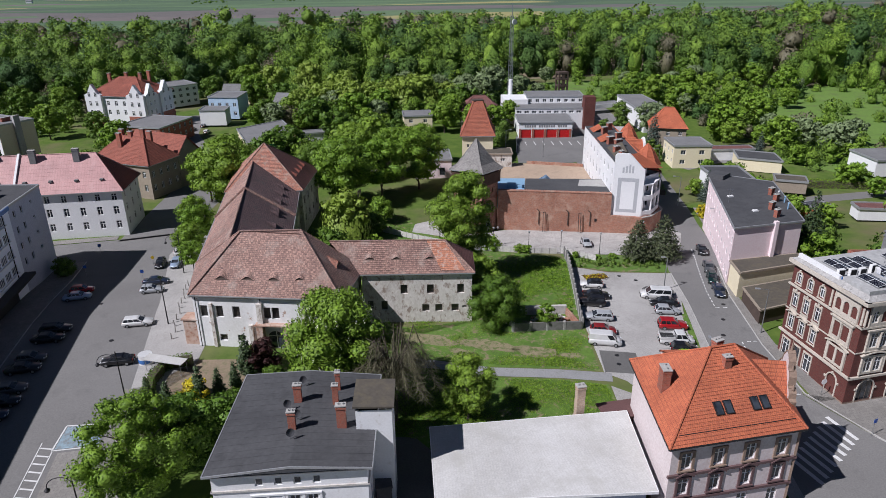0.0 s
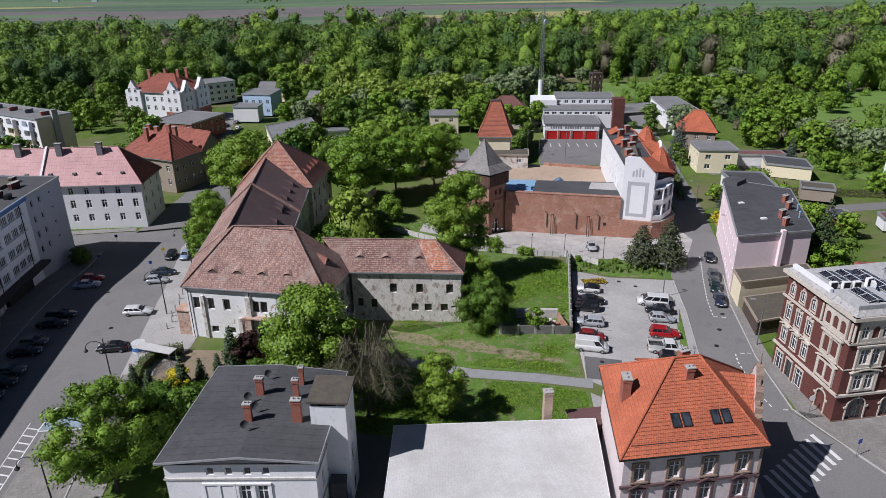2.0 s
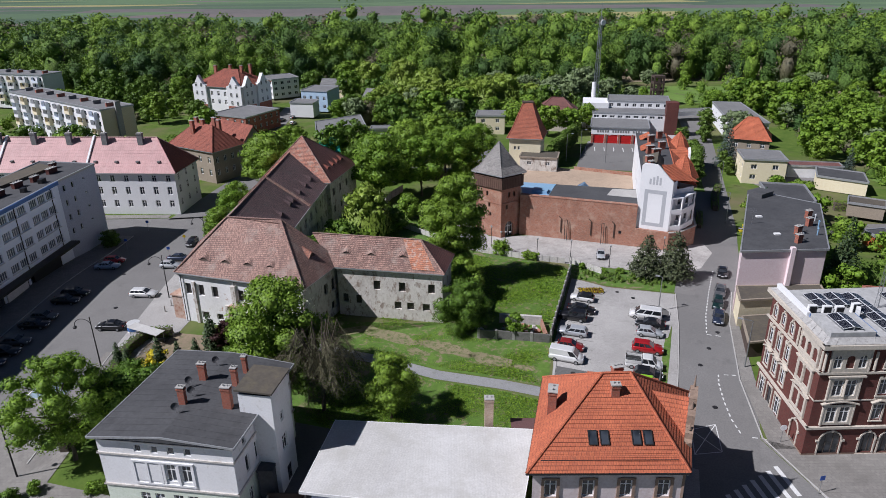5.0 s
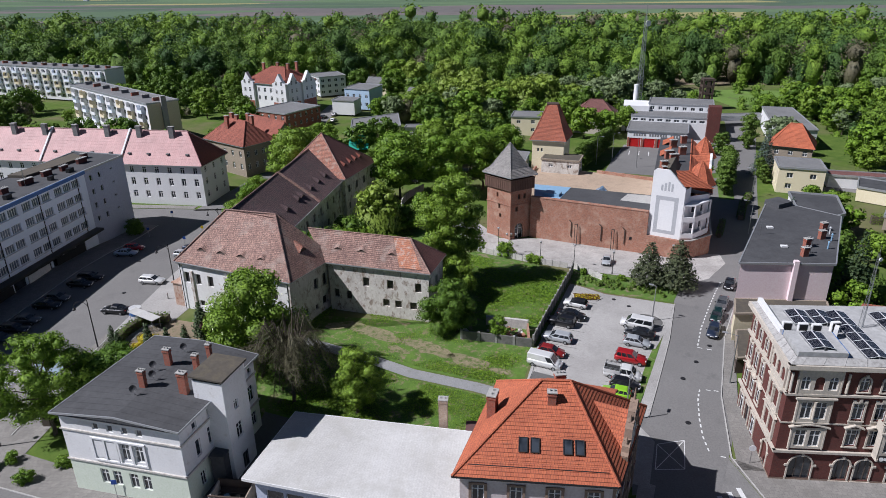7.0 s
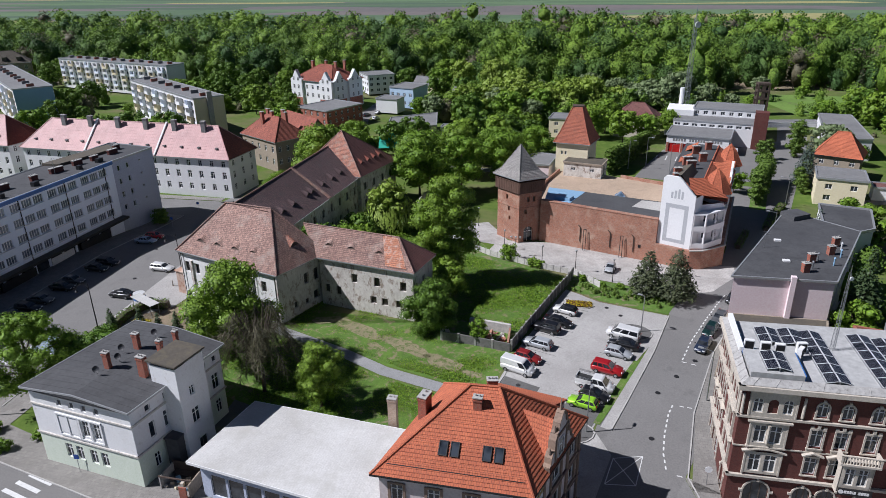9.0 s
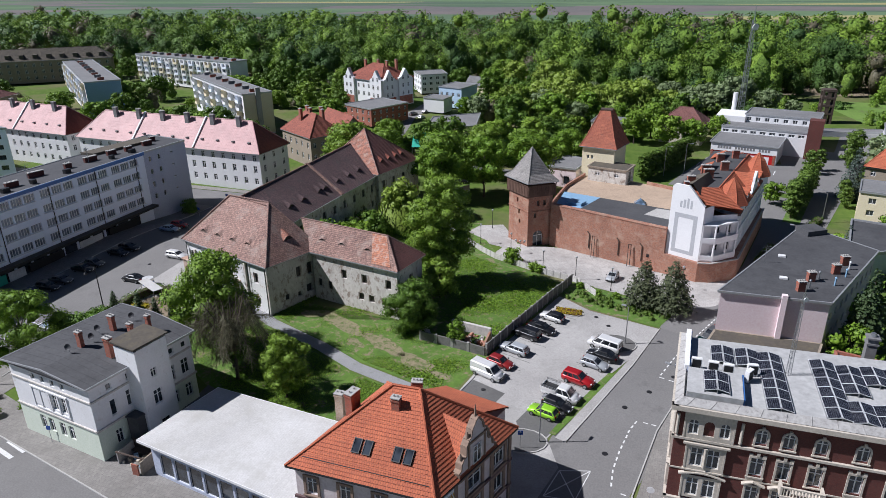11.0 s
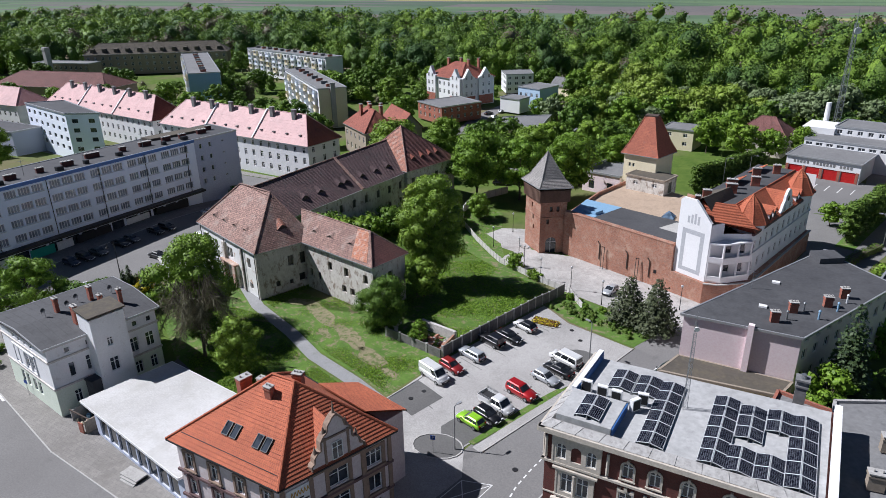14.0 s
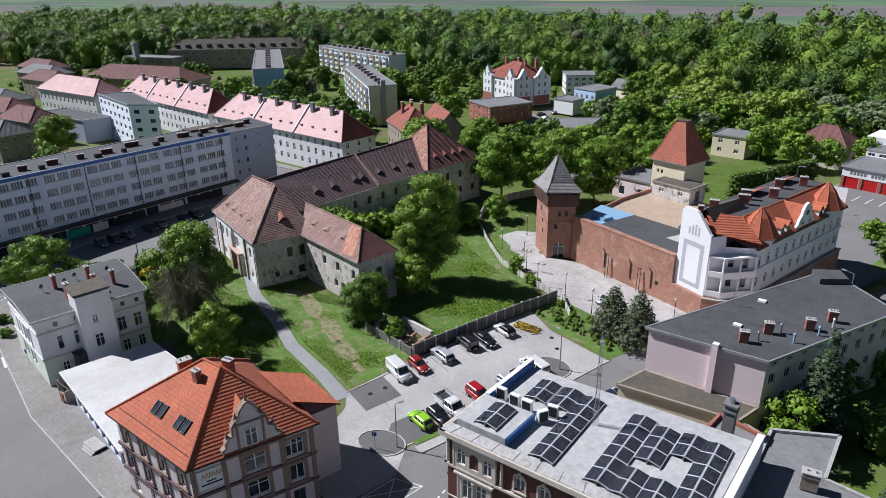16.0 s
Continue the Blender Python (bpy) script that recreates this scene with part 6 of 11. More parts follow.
        for f in faces:
            low, hi = [Vector(f[0]), Vector(f[1])], Vector(f[2])
            m0, m1 = low[0].lerp(hi, 0.55) + UP * 0.5, low[1].lerp(hi, 0.55) + UP * 0.5
            courses(rb, [low[0], low[1], m1, m0], 0.36, 0.05)
            courses(rb, [m0, m1, hi], 0.36, 0.05)
        part("turret_roof", rb, M_ORANGE, tw)
        kb = Mesh()
        for f in faces:
            kb.tube(Vector(f[0]), Vector(f[0]).lerp(Vector(f[2]), 0.55) + UP * 0.5, 0.09, n=6)
            kb.tube(Vector(f[0]).lerp(Vector(f[2]), 0.55) + UP * 0.5, Vector(f[2]), 0.09, n=6)
        part("ridge_tiles", kb, M_ORANGE, tw)
    # curved gable and small dormers on the street side
    ea, eb = Vector((74.9, 129.6)), Vector((82.2, 160.4))
    ed = (eb - ea).normalized()
    en = Vector((ed.y, -ed.x))
    rot = Matrix((Vector((ed.x, ed.y, 0)), Vector((-en.x, -en.y, 0)), UP)).transposed().to_4x4()

    def on(u):
        p = ea + ed * u + en * 0.2
        return Matrix.Translation((p.x, p.y, 0)) @ rot
    at = on(15.5)
    outl = [(-3.4, 12.4), (3.4, 12.4), (3.4, 13.1), (2.8, 13.3), (2.4, 14.2), (1.7, 14.8), (1.5, 15.7), (0.8, 16.5), (0, 16.8), (-0.8, 16.5), (-1.5, 15.7), (-1.7, 14.8), (-2.4, 14.2), (-2.8, 13.3), (-3.4, 13.1)]
    cg = Mesh()
    fr, bk = [at @ Vector((x, 0, z)) for x, z in outl], [at @ Vector((x, 0.45, z)) for x, z in outl]
    cg.face(*fr)
    cg.face(*reversed(bk))
    for k in range(len(outl)):
        j = (k + 1) % len(outl)
        cg.face(fr[k], bk[k], bk[j], fr[j])
    g = part("gable", cg, M_WHITE, h)
    wbm = Mesh()
    wbm.tube(at @ Vector((0, -0.04, 15.0)), at @ Vector((0, 0.1, 15.0)), 0.5, n=16)
    part("round_window", wbm, M_GLASS, g)
    for s in (-1.3, 1.3):
        fm, gl = window_meshes(0.9, 1.3, "cross")
        w = new("window", fm)
        w.matrix_basis = at @ pose(s, -0.02, 12.8)
        under(w, h)
        pn = new("pane", gl)
        pn.matrix_basis = w.matrix_basis
        under(pn, w)
    xr = Mesh()
    for s in (-1, 1):
        f = [at @ Vector((s * 2.6, 0.3, 13.4)), at @ Vector((s * 2.6, 1.2, 13.4)), at @ Vector((0, 4.6, 16.2)), at @ Vector((0, 0.3, 16.2))]
        courses(xr, f, 0.36, 0.05)
    part("cross_roof", xr, M_ORANGE, h)
    for u in (7.6, 9.6, 21.4, 23.2):
        a2 = on(u)
        db = Mesh()
        db.box(-0.6, 0.2, 12.6, 0.6, 2.2, 14.2, a2)
        dm = part("dormer", db, M_WHITE, h)
        rb = Mesh()
        for s in (-1, 1):
            courses(rb, [a2 @ Vector((s * 0.8, 0.0, 14.1)), a2 @ Vector((s * 0.8, 2.6, 14.1)), a2 @ Vector((0, 2.6, 14.9)), a2 @ Vector((0, 0.0, 14.9))], 0.36, 0.04)
        part("dormer_roof", rb, M_ORANGE, dm)
        pb = Mesh()
        pb.box(-0.42, 0.14, 12.9, 0.42, 0.2, 14.0, a2)
        part("pane", pb, M_GLASS, dm)
    for x, y, sx, sy in ((66.2, 133.6, 1.4, 0.8), (69.4, 139.5, 1.8, 0.8), (69.0, 142.6, 1.8, 0.8), (72.6, 146.2, 1.5, 0.8), (72.0, 152.8, 1.5, 0.8), (75.2, 157.0, 1.3, 0.8), (65.4, 129.4, 0.8, 0.8)):
        chimney(h, x, y, zi - 0.5, zi + 1.7, sx, sy, 14)
    return h


white_house()


def plain_block(name, label, plan, z0, z1, wall, roof, wins=None, category="house", rim=0.3, rim_mat=None, group=""):
    """A flat-roofed building on any plan."""
    plan = ccw(plan)
    c = (sum(p[0] for p in plan) / len(plan), sum(p[1] for p in plan) / len(plan))
    h = thing(name, (c[0], c[1], z0), label, category, group)
    shell(h, plan, z0 - 0.5, z1, wall, wins)
    flat_roof(h, inset(plan, -0.12), z1, roof, rim, rim_mat)
    return h


def hipped(name, label, plan, z0, ez, rz, wall, roof, wins=None, category="house", over=0.5, hip_in=0.9, gable=False, step=0.4, group=""):
    """A house with a hipped or gabled roof over a four-sided plan whose first edge is a long one."""
    c = (sum(p[0] for p in plan) / 4, sum(p[1] for p in plan) / 4)
    h = thing(name, (c[0], c[1], z0), label, category, group)
    shell(h, plan, z0 - 0.5, ez, wall, wins)
    ev = inset(plan, -over)
    A, B, C, D = [Vector((p[0], p[1], ez - 0.05)) for p in ev]
    m0, m1 = (A + D) / 2, (B + C) / 2
    L = (m1 - m0).length
    k = 0.02 if gable else min(0.48, hip_in * (A - D).length / 2 / L)
    p, q = m0.lerp(m1, k), m0.lerp(m1, 1 - k)
    p.z = q.z = rz
    if gable:
        p, q = m0.copy(), m1.copy()
        p.z = q.z = rz
        tiled_roof(h, [[A, B, q, p], [C, D, p, q]], roof, step, 0.05, [(p, q)], roof)
        gb = Mesh()
        pl = [Vector((v[0], v[1], ez)) for v in plan]
        gb.face(pl[3], pl[0], Vector(((pl[0].x + pl[3].x) / 2, (pl[0].y + pl[3].y) / 2, rz - 0.3)))
        part("gable_wall", gb, wall, h)
        gb = Mesh()
        gb.face(pl[1], pl[2], Vector(((pl[1].x + pl[2].x) / 2, (pl[1].y + pl[2].y) / 2, rz - 0.3)))
        part("gable_wall", gb, wall, h)
    else:
        tiled_roof(h, [[A, B, q, p], [B, C, q], [C, D, p, q], [D, A, p]], roof, step, 0.05, [(p, q), (A, p), (B, q), (C, q), (D, p)], roof)
    return h


def side_wins(plan, spec):
    """spec: side -> (count, width, rows, style)."""
    return {k: grid(dist(plan[k], plan[(k + 1) % len(plan)]), n, w, rows, st) for k, (n, w, rows, st) in spec.items()}


# ---- pink apartment house ----
def pink_house():
    plan = [(70.9, 95.4), (84.6, 95.9), (94.6, 118), (86.4, 126), (84.2, 124.6)]
    h = thing("pink_apartment_house", (82, 108, 1), "long pale pink apartment house with a flat dark felt roof", "apartment house")
    rows = [(2.2, 1.4), (5.4, 1.4), (8.6, 1.4)]
    shell(h, plan, -0.3, 12.0, M_PINKWALL, {1: grid(dist(plan[1], plan[2]), 9, 1.1, rows + [(11.0, 0.5)], "pair"), 4: grid(dist(plan[4], plan[0]), 11, 1.1, rows + [(11.0, 0.5)], "pair")})
    roof = flat_roof(h, inset(plan, -0.25), 12.1, M_TARROOF, 0.12, M_ZINC, 0.2)
    pb = Mesh()
    pb.box(78.6, 95.1, 3.5, 79.3, 95.8, 12.6)
    part("flue", pb, M_PINKWALL, h)
    mb = Mesh()
    mb.prism([(85.2, 121.4), (88.4, 123.6), (86.8, 126.4), (83.6, 124.4)], 11.9, 13.0, True)
    part("stair_head", mb, M_TARROOF, h)
    for x, y in ((81.2, 98.5), (83.0, 102.4), (86.8, 106.3), (88.6, 110.2)):
        chimney(h, x, y, 12.0, 13.6, 1.0, 0.7, 20, pots=3)
    for x, y in ((82.5, 99.8), (84.2, 103.4), (88.0, 105.4), (86.0, 101.8), (89.0, 108.6)):
        vb = Mesh()
        vb.tube((x, y, 12.1), (x, y, 13.3), 0.12, n=8)
        vb.tube((x, y, 13.3), (x, y, 13.5), 0.2, 0.08, 8)
        part("vent_pipe", vb, M_ALU if x > 88 else M_SKYBLUE if x > 85 else M_STEEL, h)
    for x, y in ((79.5, 102.2), (80.2, 111)):
        vb = Mesh()
        vb.box(x - 0.5, y - 0.35, 12.15, x + 0.5, y + 0.35, 12.4)
        part("roof_hatch", vb, M_FRAMEW, h)
    ab = Mesh()
    ab.tube((77.4, 107.5, 12.1), (77.4, 107.5, 15.0), 0.03, n=6)
    for z in (14.2, 14.6, 14.9):
        ab.bar((76.8, 107.5, z), (78.0, 107.5, z), 0.03, 0.03)
    part("aerial", ab, M_STEEL, h)
    return h


pink_house()
plain_block("grey_annex", "flat-roofed grey block with white parapets behind the pink house", [(93.5, 128), (103.6, 134.8), (107, 147), (97.9, 149.3)], 1.2, 6.8, M_WHITE, M_TARROOF, None, "house", 0.4)
g = plain_block("garage_row", "low garage with a worn brown felt roof", [(69.6, 90.4), (83.4, 91.8), (84.4, 95.4), (71.0, 95.2)], 0.9, 5.9, M_CREAM, M_BROWNROOF, None, "garage", 0.1, M_BROWNWALL)
plain_block("timber_shed", "dark timber lean-to shed with a brown felt roof", [(67.6, 81.5), (80, 83.5), (82.5, 90.6), (69.8, 89.2)], 0.8, 3.6, M_DARKWOOD, M_BROWNROOF, None, "shed", 0.08, M_BROWNWALL)


# ---- brick tenement with solar panels ----
def brick_tenement():
    h = thing("brick_tenement", (77, 68, 0), "ornate dark red brick tenement with cream stucco trim", "tenement")
    plan = [(65.6, 61.0), (88.2, 61.6), (88.2, 75.8), (66.0, 74.6)]
    z = 15.2
    L0, L3 = dist(plan[0], plan[1]), dist(plan[3], plan[0])
    south, west = [], []
    for u in (7.6, 9.9, 12.6, 15.9, 18.9):
        south += ([(u, 1.15, 5.2, 2.1, "cross")] if u < 12 or u > 13 else []) + [(u, 1.15, 8.6, 2.1, "cross"), (u, 1.0, 12.25, 1.65, "arch")]
    for u in (7.4, 9.7, 13.2, 16.8, 20.2):
        south.append((u, 1.7, 0.5, 2.9, "shop"))
    south.append((3.0, 2.5, 0.4, 3.2, "shop"))
    for u in (1.5, 3.8, 6.1):
        west += [(u, 1.1, 5.2, 2.1, "cross"), (u, 1.1, 8.6, 2.1, "cross"), (u, 0.95, 12.25, 1.65, "arch")]
    west += [(1.5, 1.5, 0.6, 2.7, "cross"), (3.8, 1.3, 0.2, 3.1, "door"), (6.1, 1.5, 0.6, 2.7, "cross"), (11.0, 1.7, 0.2, 3.1, "blind")]
    shell(h, plan, -0.3, z, M_DARKBRICK, {0: south, 3: west})
    for zz, hh, o in ((4.25, 0.3, 0.3), (11.65, 0.24, 0.26), (z - 0.05, 0.5, 0.6)):
        ledge(h, plan, zz, hh, o, M_STONE, "cornice", (0, 3))
    ledge(h, plan, 7.95, 0.14, 0.07, M_STONE, "string_course", (0, 3))
    base = Mesh()
    base.prism(inset(plan, -0.08), -0.3, 0.55, False)
    part("plinth", base, M_SANDTRIM, h)

    def frame_on(side):
        a, b = Vector((*plan[side], 0)), Vector((*plan[(side + 1) % 4], 0))
        d = (b - a).normalized()
        return a, d, Matrix((d, Vector((-d.y, d.x, 0)), UP)).transposed().to_4x4()

    def hood(mb, at, w, zt, curved):
        """A stucco hood over an opening: two sloping lengths, or a low curve."""
        n = 6 if curved else 2
        pts = [(-w / 2 + w * k / n, 0.42 * math.sin(math.pi * k / n) if curved else 0.4 * (1 - abs(2 * k / n - 1))) for k in range(n + 1)]
        for (xa, za), (xb, zb) in zip(pts, pts[1:]):
            mb.bar(at @ Vector((xa, -0.2, zt + za)), at @ Vector((xb, -0.2, zt + zb)), 0.36, 0.15)

    for side, ws in ((0, south), (3, west)):
        a, d, rot = frame_on(side)
        for u, w, zb, hh, st in ws:
            at = Matrix.Translation(a + d * u) @ rot
            mb = Mesh()
            t = 0.17
            round_top = st in ("arch", "blind", "shop")
            for k in (-1, 1):
                mb.box(k * (w / 2 + t / 2) - t / 2, -0.1, zb - 0.1, k * (w / 2 + t / 2) + t / 2, 0.02, zb + hh - (w / 2 if round_top else 0), at)
            if round_top:
                n, r, zc = 8, w / 2 + t / 2, zb + hh - w / 2
                for k in range(n):
                    a0, a1 = math.pi * k / n, math.pi * (k + 1) / n
                    mb.bar(at @ Vector((-r * math.cos(a0), -0.05, zc + r * math.sin(a0))), at @ Vector((-r * math.cos(a1), -0.05, zc + r * math.sin(a1))), 0.12, t)
                mb.box(-0.12, -0.2, zb + hh, 0.12, 0.02, zb + hh + 0.36, at)
                if zb < 1:
                    for k in (-1, 1):
                        mb.box(k * (r + 0.18) - 0.18, -0.16, zc - 0.15, k * (r + 0.18) + 0.18, 0.02, zc + 0.1, at)
            else:
                mb.box(-w / 2 - t, -0.14, zb + hh, w / 2 + t, 0.02, zb + hh + 0.22, at)
                if 4 < zb < 6:
                    hood(mb, at, w + 0.9, zb + hh + 0.3, False)
                    mb.box(-w / 2 - t, -0.06, zb + hh + 0.7, w / 2 + t, 0.02, 8.5, at)
                elif zb > 8:
                    mb.box(-0.14, -0.2, zb + hh + 0.22, 0.14, 0.02, zb + hh + 0.6, at)
                    for k in (-1, 1):
                        mb.box(k * (w / 2 + 0.02) - 0.16, -0.12, zb + hh + 0.2, k * (w / 2 + 0.02) + 0.16, 0.02, zb + hh + 0.42, at)
            mb.box(-w / 2 - t - 0.06, -0.16, zb - 0.24, w / 2 + t + 0.06, 0.02, zb - 0.1, at)
            part("window_surround", mb, M_STONE, h)
    # stucco-framed corner bays on both streets
    for side, uc, half, glazed in ((0, 3.0, 2.2, True), (3, 10.7, 2.1, False)):
        a, d, rot = frame_on(side)
        out = Vector((d.y, -d.x, 0)) * 0.2
        p0, p1 = a + d * (uc - half) + out, a + d * (uc + half) + out
        mid_style, arch_style = ("cross", "arch") if glazed else ("niche", "blind")
        pb = Mesh()
        facade(pb, p0, p1, 11.8, 14.7, [(half - 1.4, 0.95, 12.25, 1.65, arch_style), (half, 0.95, 12.25, 1.65, "blind"), (half + 1.4, 0.95, 12.25, 1.65, arch_style)], h)
        facade(pb, p0 + d * 0.45, p1 - d * 0.45, 8.2, 11.1, [(half - 1.2, 1.15, 8.6, 2.1, mid_style), (half + 0.3, 1.15, 8.6, 2.1, mid_style)], h)
        facade(pb, p0 + d * 0.45, p1 - d * 0.45, 4.7, 7.45, [(half - 1.2, 1.15, 5.0, 2.1, mid_style), (half + 0.3, 1.15, 5.0, 2.1, mid_style)], h)
        part("bay_panel", pb, M_STONE, h, "cream stucco panel round a group of windows")
        at = Matrix.Translation(a + d * uc) @ rot
        tb = Mesh()
        for k in (-1, 1):
            tb.box(k * half - 0.08, -0.24, 11.8, k * half + 0.08, 0.02, 14.75, at)
            tb.box(k * (half - 0.45) - 0.08, -0.24, 8.15, k * (half - 0.45) + 0.08, 0.02, 11.15, at)
            tb.box(k * (half - 0.45) - 0.08, -0.24, 4.6, k * (half - 0.45) + 0.08, 0.02, 7.45, at)
            tb.tube(at @ Vector((k * (half + 0.65), -0.12, 12.0)), at @ Vector((k * (half + 0.65), -0.12, 14.3)), 0.16, 0.14, 8)
        tb.box(-half + 0.1, -0.42, 11.15, half - 0.1, 0.02, 11.35, at)
        tb.box(-half + 0.3, -0.3, 8.02, half - 0.3, 0.02, 8.18, at)
        tb.tube(at @ Vector((0, -0.28, 8.6)), at @ Vector((0, -0.28, 10.5)), 0.14, 0.12, 8)
        tb.tube(at @ Vector((0, -0.28, 10.5)), at @ Vector((0, -0.28, 10.9)), 0.12, 0.2, 8)
        hood(tb, at, 2 * half - 0.1, 7.5, True)
        part("bay_trim", tb, M_STONE, h)
    # balcony
    bb = Mesh()
    bb.box(75.3, 59.7, 7.9, 79.0, 61.0, 8.12)
    bb.box(75.3, 59.75, 8.95, 79.0, 59.95, 9.08)
    for x in (75.4, 78.9):
        bb.box(x - 0.1, 59.75, 8.12, x + 0.1, 60.95, 9.0)
    for k in range(12):
        x = 75.65 + k * 0.275
        bb.tube((x, 59.85, 8.12), (x, 59.85, 8.95), 0.07, 0.07, 6)
    part("balcony", bb, M_STONE, h, "weathered stone balcony with balusters")
    ob = Mesh()
    facade(ob, (75.7, 60.1), (78.6, 60.1), 4.4, 7.9, [(0.85, 0.9, 5.3, 2.0, "cross"), (2.05, 0.9, 5.3, 2.0, "cross")], h)
    for x in (75.7, 78.6):
        ob.box(x - 0.06, 60.1, 4.4, x + 0.06, 61.0, 7.9)
    ob.box(75.6, 60.0, 4.2, 78.7, 61.0, 4.42)
    part("oriel", ob, M_STONE, h, "stucco bay window under the balcony")
    # roof: white membrane, sloped metal eaves, blue upstand of the raised corner
    fb = Mesh()
    fb.prism(inset(plan, 0.4), z - 0.1, z + 0.25, True)
    part("roof", fb, M_WHITEROOF, h)
    eb = Mesh()
    ev, inn = inset(plan, -0.4), inset(plan, 0.35)
    for k in (0, 3):
        j = (k + 1) % 4
        eb.face((*ev[k], z + 0.25), (*ev[j], z + 0.25), (*inn[j], z + 0.75), (*inn[k], z + 0.75))
        eb.face((*inn[k], z + 0.75), (*inn[j], z + 0.75), (*inset(plan, 0.45)[j], z + 0.2), (*inset(plan, 0.45)[k], z + 0.2))
        n = 11
        for q in range(n):
            f = (q + 0.5) / n
            A, B = Vector((*ev[k], z + 0.27)).lerp(Vector((*ev[j], z + 0.27)), f), Vector((*inn[k], z + 0.77)).lerp(Vector((*inn[j], z + 0.77)), f)
            eb.bar(A, B, 0.05, 0.05)
    part("metal_eave", eb, M_WORNSHEET, h, "worn pale sheet metal eaves")
    rb = Mesh()
    rb.prism([(66.2, 61.7), (71.2, 61.8), (71.3, 66.4), (66.3, 66.3)], z, z + 1.15, True)
    part("raised_roof", rb, M_WHITEROOF, h)
    ub = Mesh()
    ub.prism([(71.2, 61.9), (71.35, 61.9), (71.45, 66.4), (71.3, 66.4)], z, z + 1.1, True)
    ub.prism([(66.3, 66.4), (66.5, 66.4), (66.7, 74.2), (66.45, 74.2)], z, z + 1.0, True)
    each("upstand", ub, M_BLUE, h, 5, "blue sheet upstand")
    wb = Mesh()
    wb.prism([(65.95, 66.5), (66.4, 66.5), (66.6, 74.4), (66.1, 74.4)], z, z + 1.15, True)
    part("parapet", wb, M_WHITE, h)
    pp = Mesh()
    pp.prism([(88.0, 61.4), (88.6, 61.4), (88.6, 76), (88.0, 76)], z - 2, z + 0.8, True)
    part("party_wall", pp, M_WHITE, h)
    return h


brick_tenement()


def solar_material():
    m, n, l, b = shader("solar_cells")
    v = coords(n, l, "own")
    t = n.new("ShaderNodeTexBrick")
    t.offset = 0.0
    t.inputs["Scale"].default_value = 1.0
    t.inputs["Brick Width"].default_value, t.inputs["Row Height"].default_value, t.inputs["Mortar Size"].default_value = 0.166, 0.166, 0.008
    t.inputs["Color1"].default_value, t.inputs["Color2"].default_value, t.inputs["Mortar"].default_value = rgb((0.006, 0.007, 0.013)), rgb((0.009, 0.01, 0.018)), rgb((0.16, 0.165, 0.18))
    l.new(v, t.inputs["Vector"])
    l.new(t.outputs["Color"], b.inputs["Base Color"])
    b.inputs["Roughness"].default_value = 0.25
    return m


M_PV = solar_material()


def panel_mesh():
    mb = Mesh()
    mb.slot = 0
    mb.box(-0.53, -0.83, 0, 0.53, 0.83, 0.035)
    mb.slot = 1
    for q in ((-0.57, -0.87, 0.57, -0.82), (-0.57, 0.82, 0.57, 0.87), (-0.57, -0.82, -0.53, 0.82), (0.53, -0.82, 0.57, 0.82)):
        mb.box(q[0], q[1], -0.005, q[2], q[3], 0.045)
    return mb.make("solar_panel", [M_PV, M_ALU])


PANEL = panel_mesh()


def solar_array(x, y, n, turn=1.0, z=15.48):
    """A tent of solar panels, n pairs long, running along its own y axis from (x, y)."""
    base = pose(x, y, z, 0, 0, turn)
    a = thing("solar_array", base, "tent-shaped rows of black solar panels on the white roof", "solar panels", "solar arrays")
    rb = Mesh()
    for s in (-1.14, 0, 1.14):
        rb.box(s - 0.03, -0.1, 0.0, s + 0.03, n * 1.74, 0.1 if s else 0.38, base)
    part("rail", rb, M_STEEL, a)
    for k in range(n):
        for s in (-1, 1):
            ob = new("solar_panel", PANEL)
            ob.matrix_basis = base @ pose(s * 0.58, 0.87 + k * 1.74, 0.27, 0, s * 13, 0)
            under(ob, a)


for x, y, n, z in ((68.9, 62.2, 2, 16.38), (69.8, 69.2, 2, 15.48), (72.2, 69.3, 2, 15.48), (74.5, 62.2, 6, 15.48), (79.5, 62.3, 6, 15.48), (81.7, 67.1, 3, 15.48), (83.95, 69.3, 2, 15.48), (81.5, 62.2, 2, 15.48), (83.75, 62.2, 2, 15.48), (86.0, 62.4, 6, 15.48)):
    solar_array(x, y, n, 1.2, z)


def roof_unit(x, y, turn=0):
    u = thing("air_conditioner", (x, y, 15.45), "white boxy air conditioning unit on the roof", "air conditioner", "roof units")
    at = pose(x, y, 15.45, 0, 0, turn)
    mb = Mesh()
    mb.box(-0.5, -0.22, 0.1, 0.5, 0.22, 1.3, at)
    part("case", mb, M_FRAMEW, u)
    fb = Mesh()
    fb.box(-0.42, -0.24, 0.2, 0.42, -0.225, 1.2, at)
    part("grille", fb, M_BLACKMETAL, u)
    lb = Mesh()
    for s in (-0.4, 0.4):
        lb.box(s - 0.04, -0.2, 0, s + 0.04, 0.2, 0.1, at)
    part("feet", lb, M_STEEL, u)


for x, y, t in ((67.1, 67.6, 0), (68.7, 67.4, 0), (70.1, 67.3, 0), (72.4, 68.0, 10), (72.0, 66.8, 60)):
    roof_unit(x, y, t)


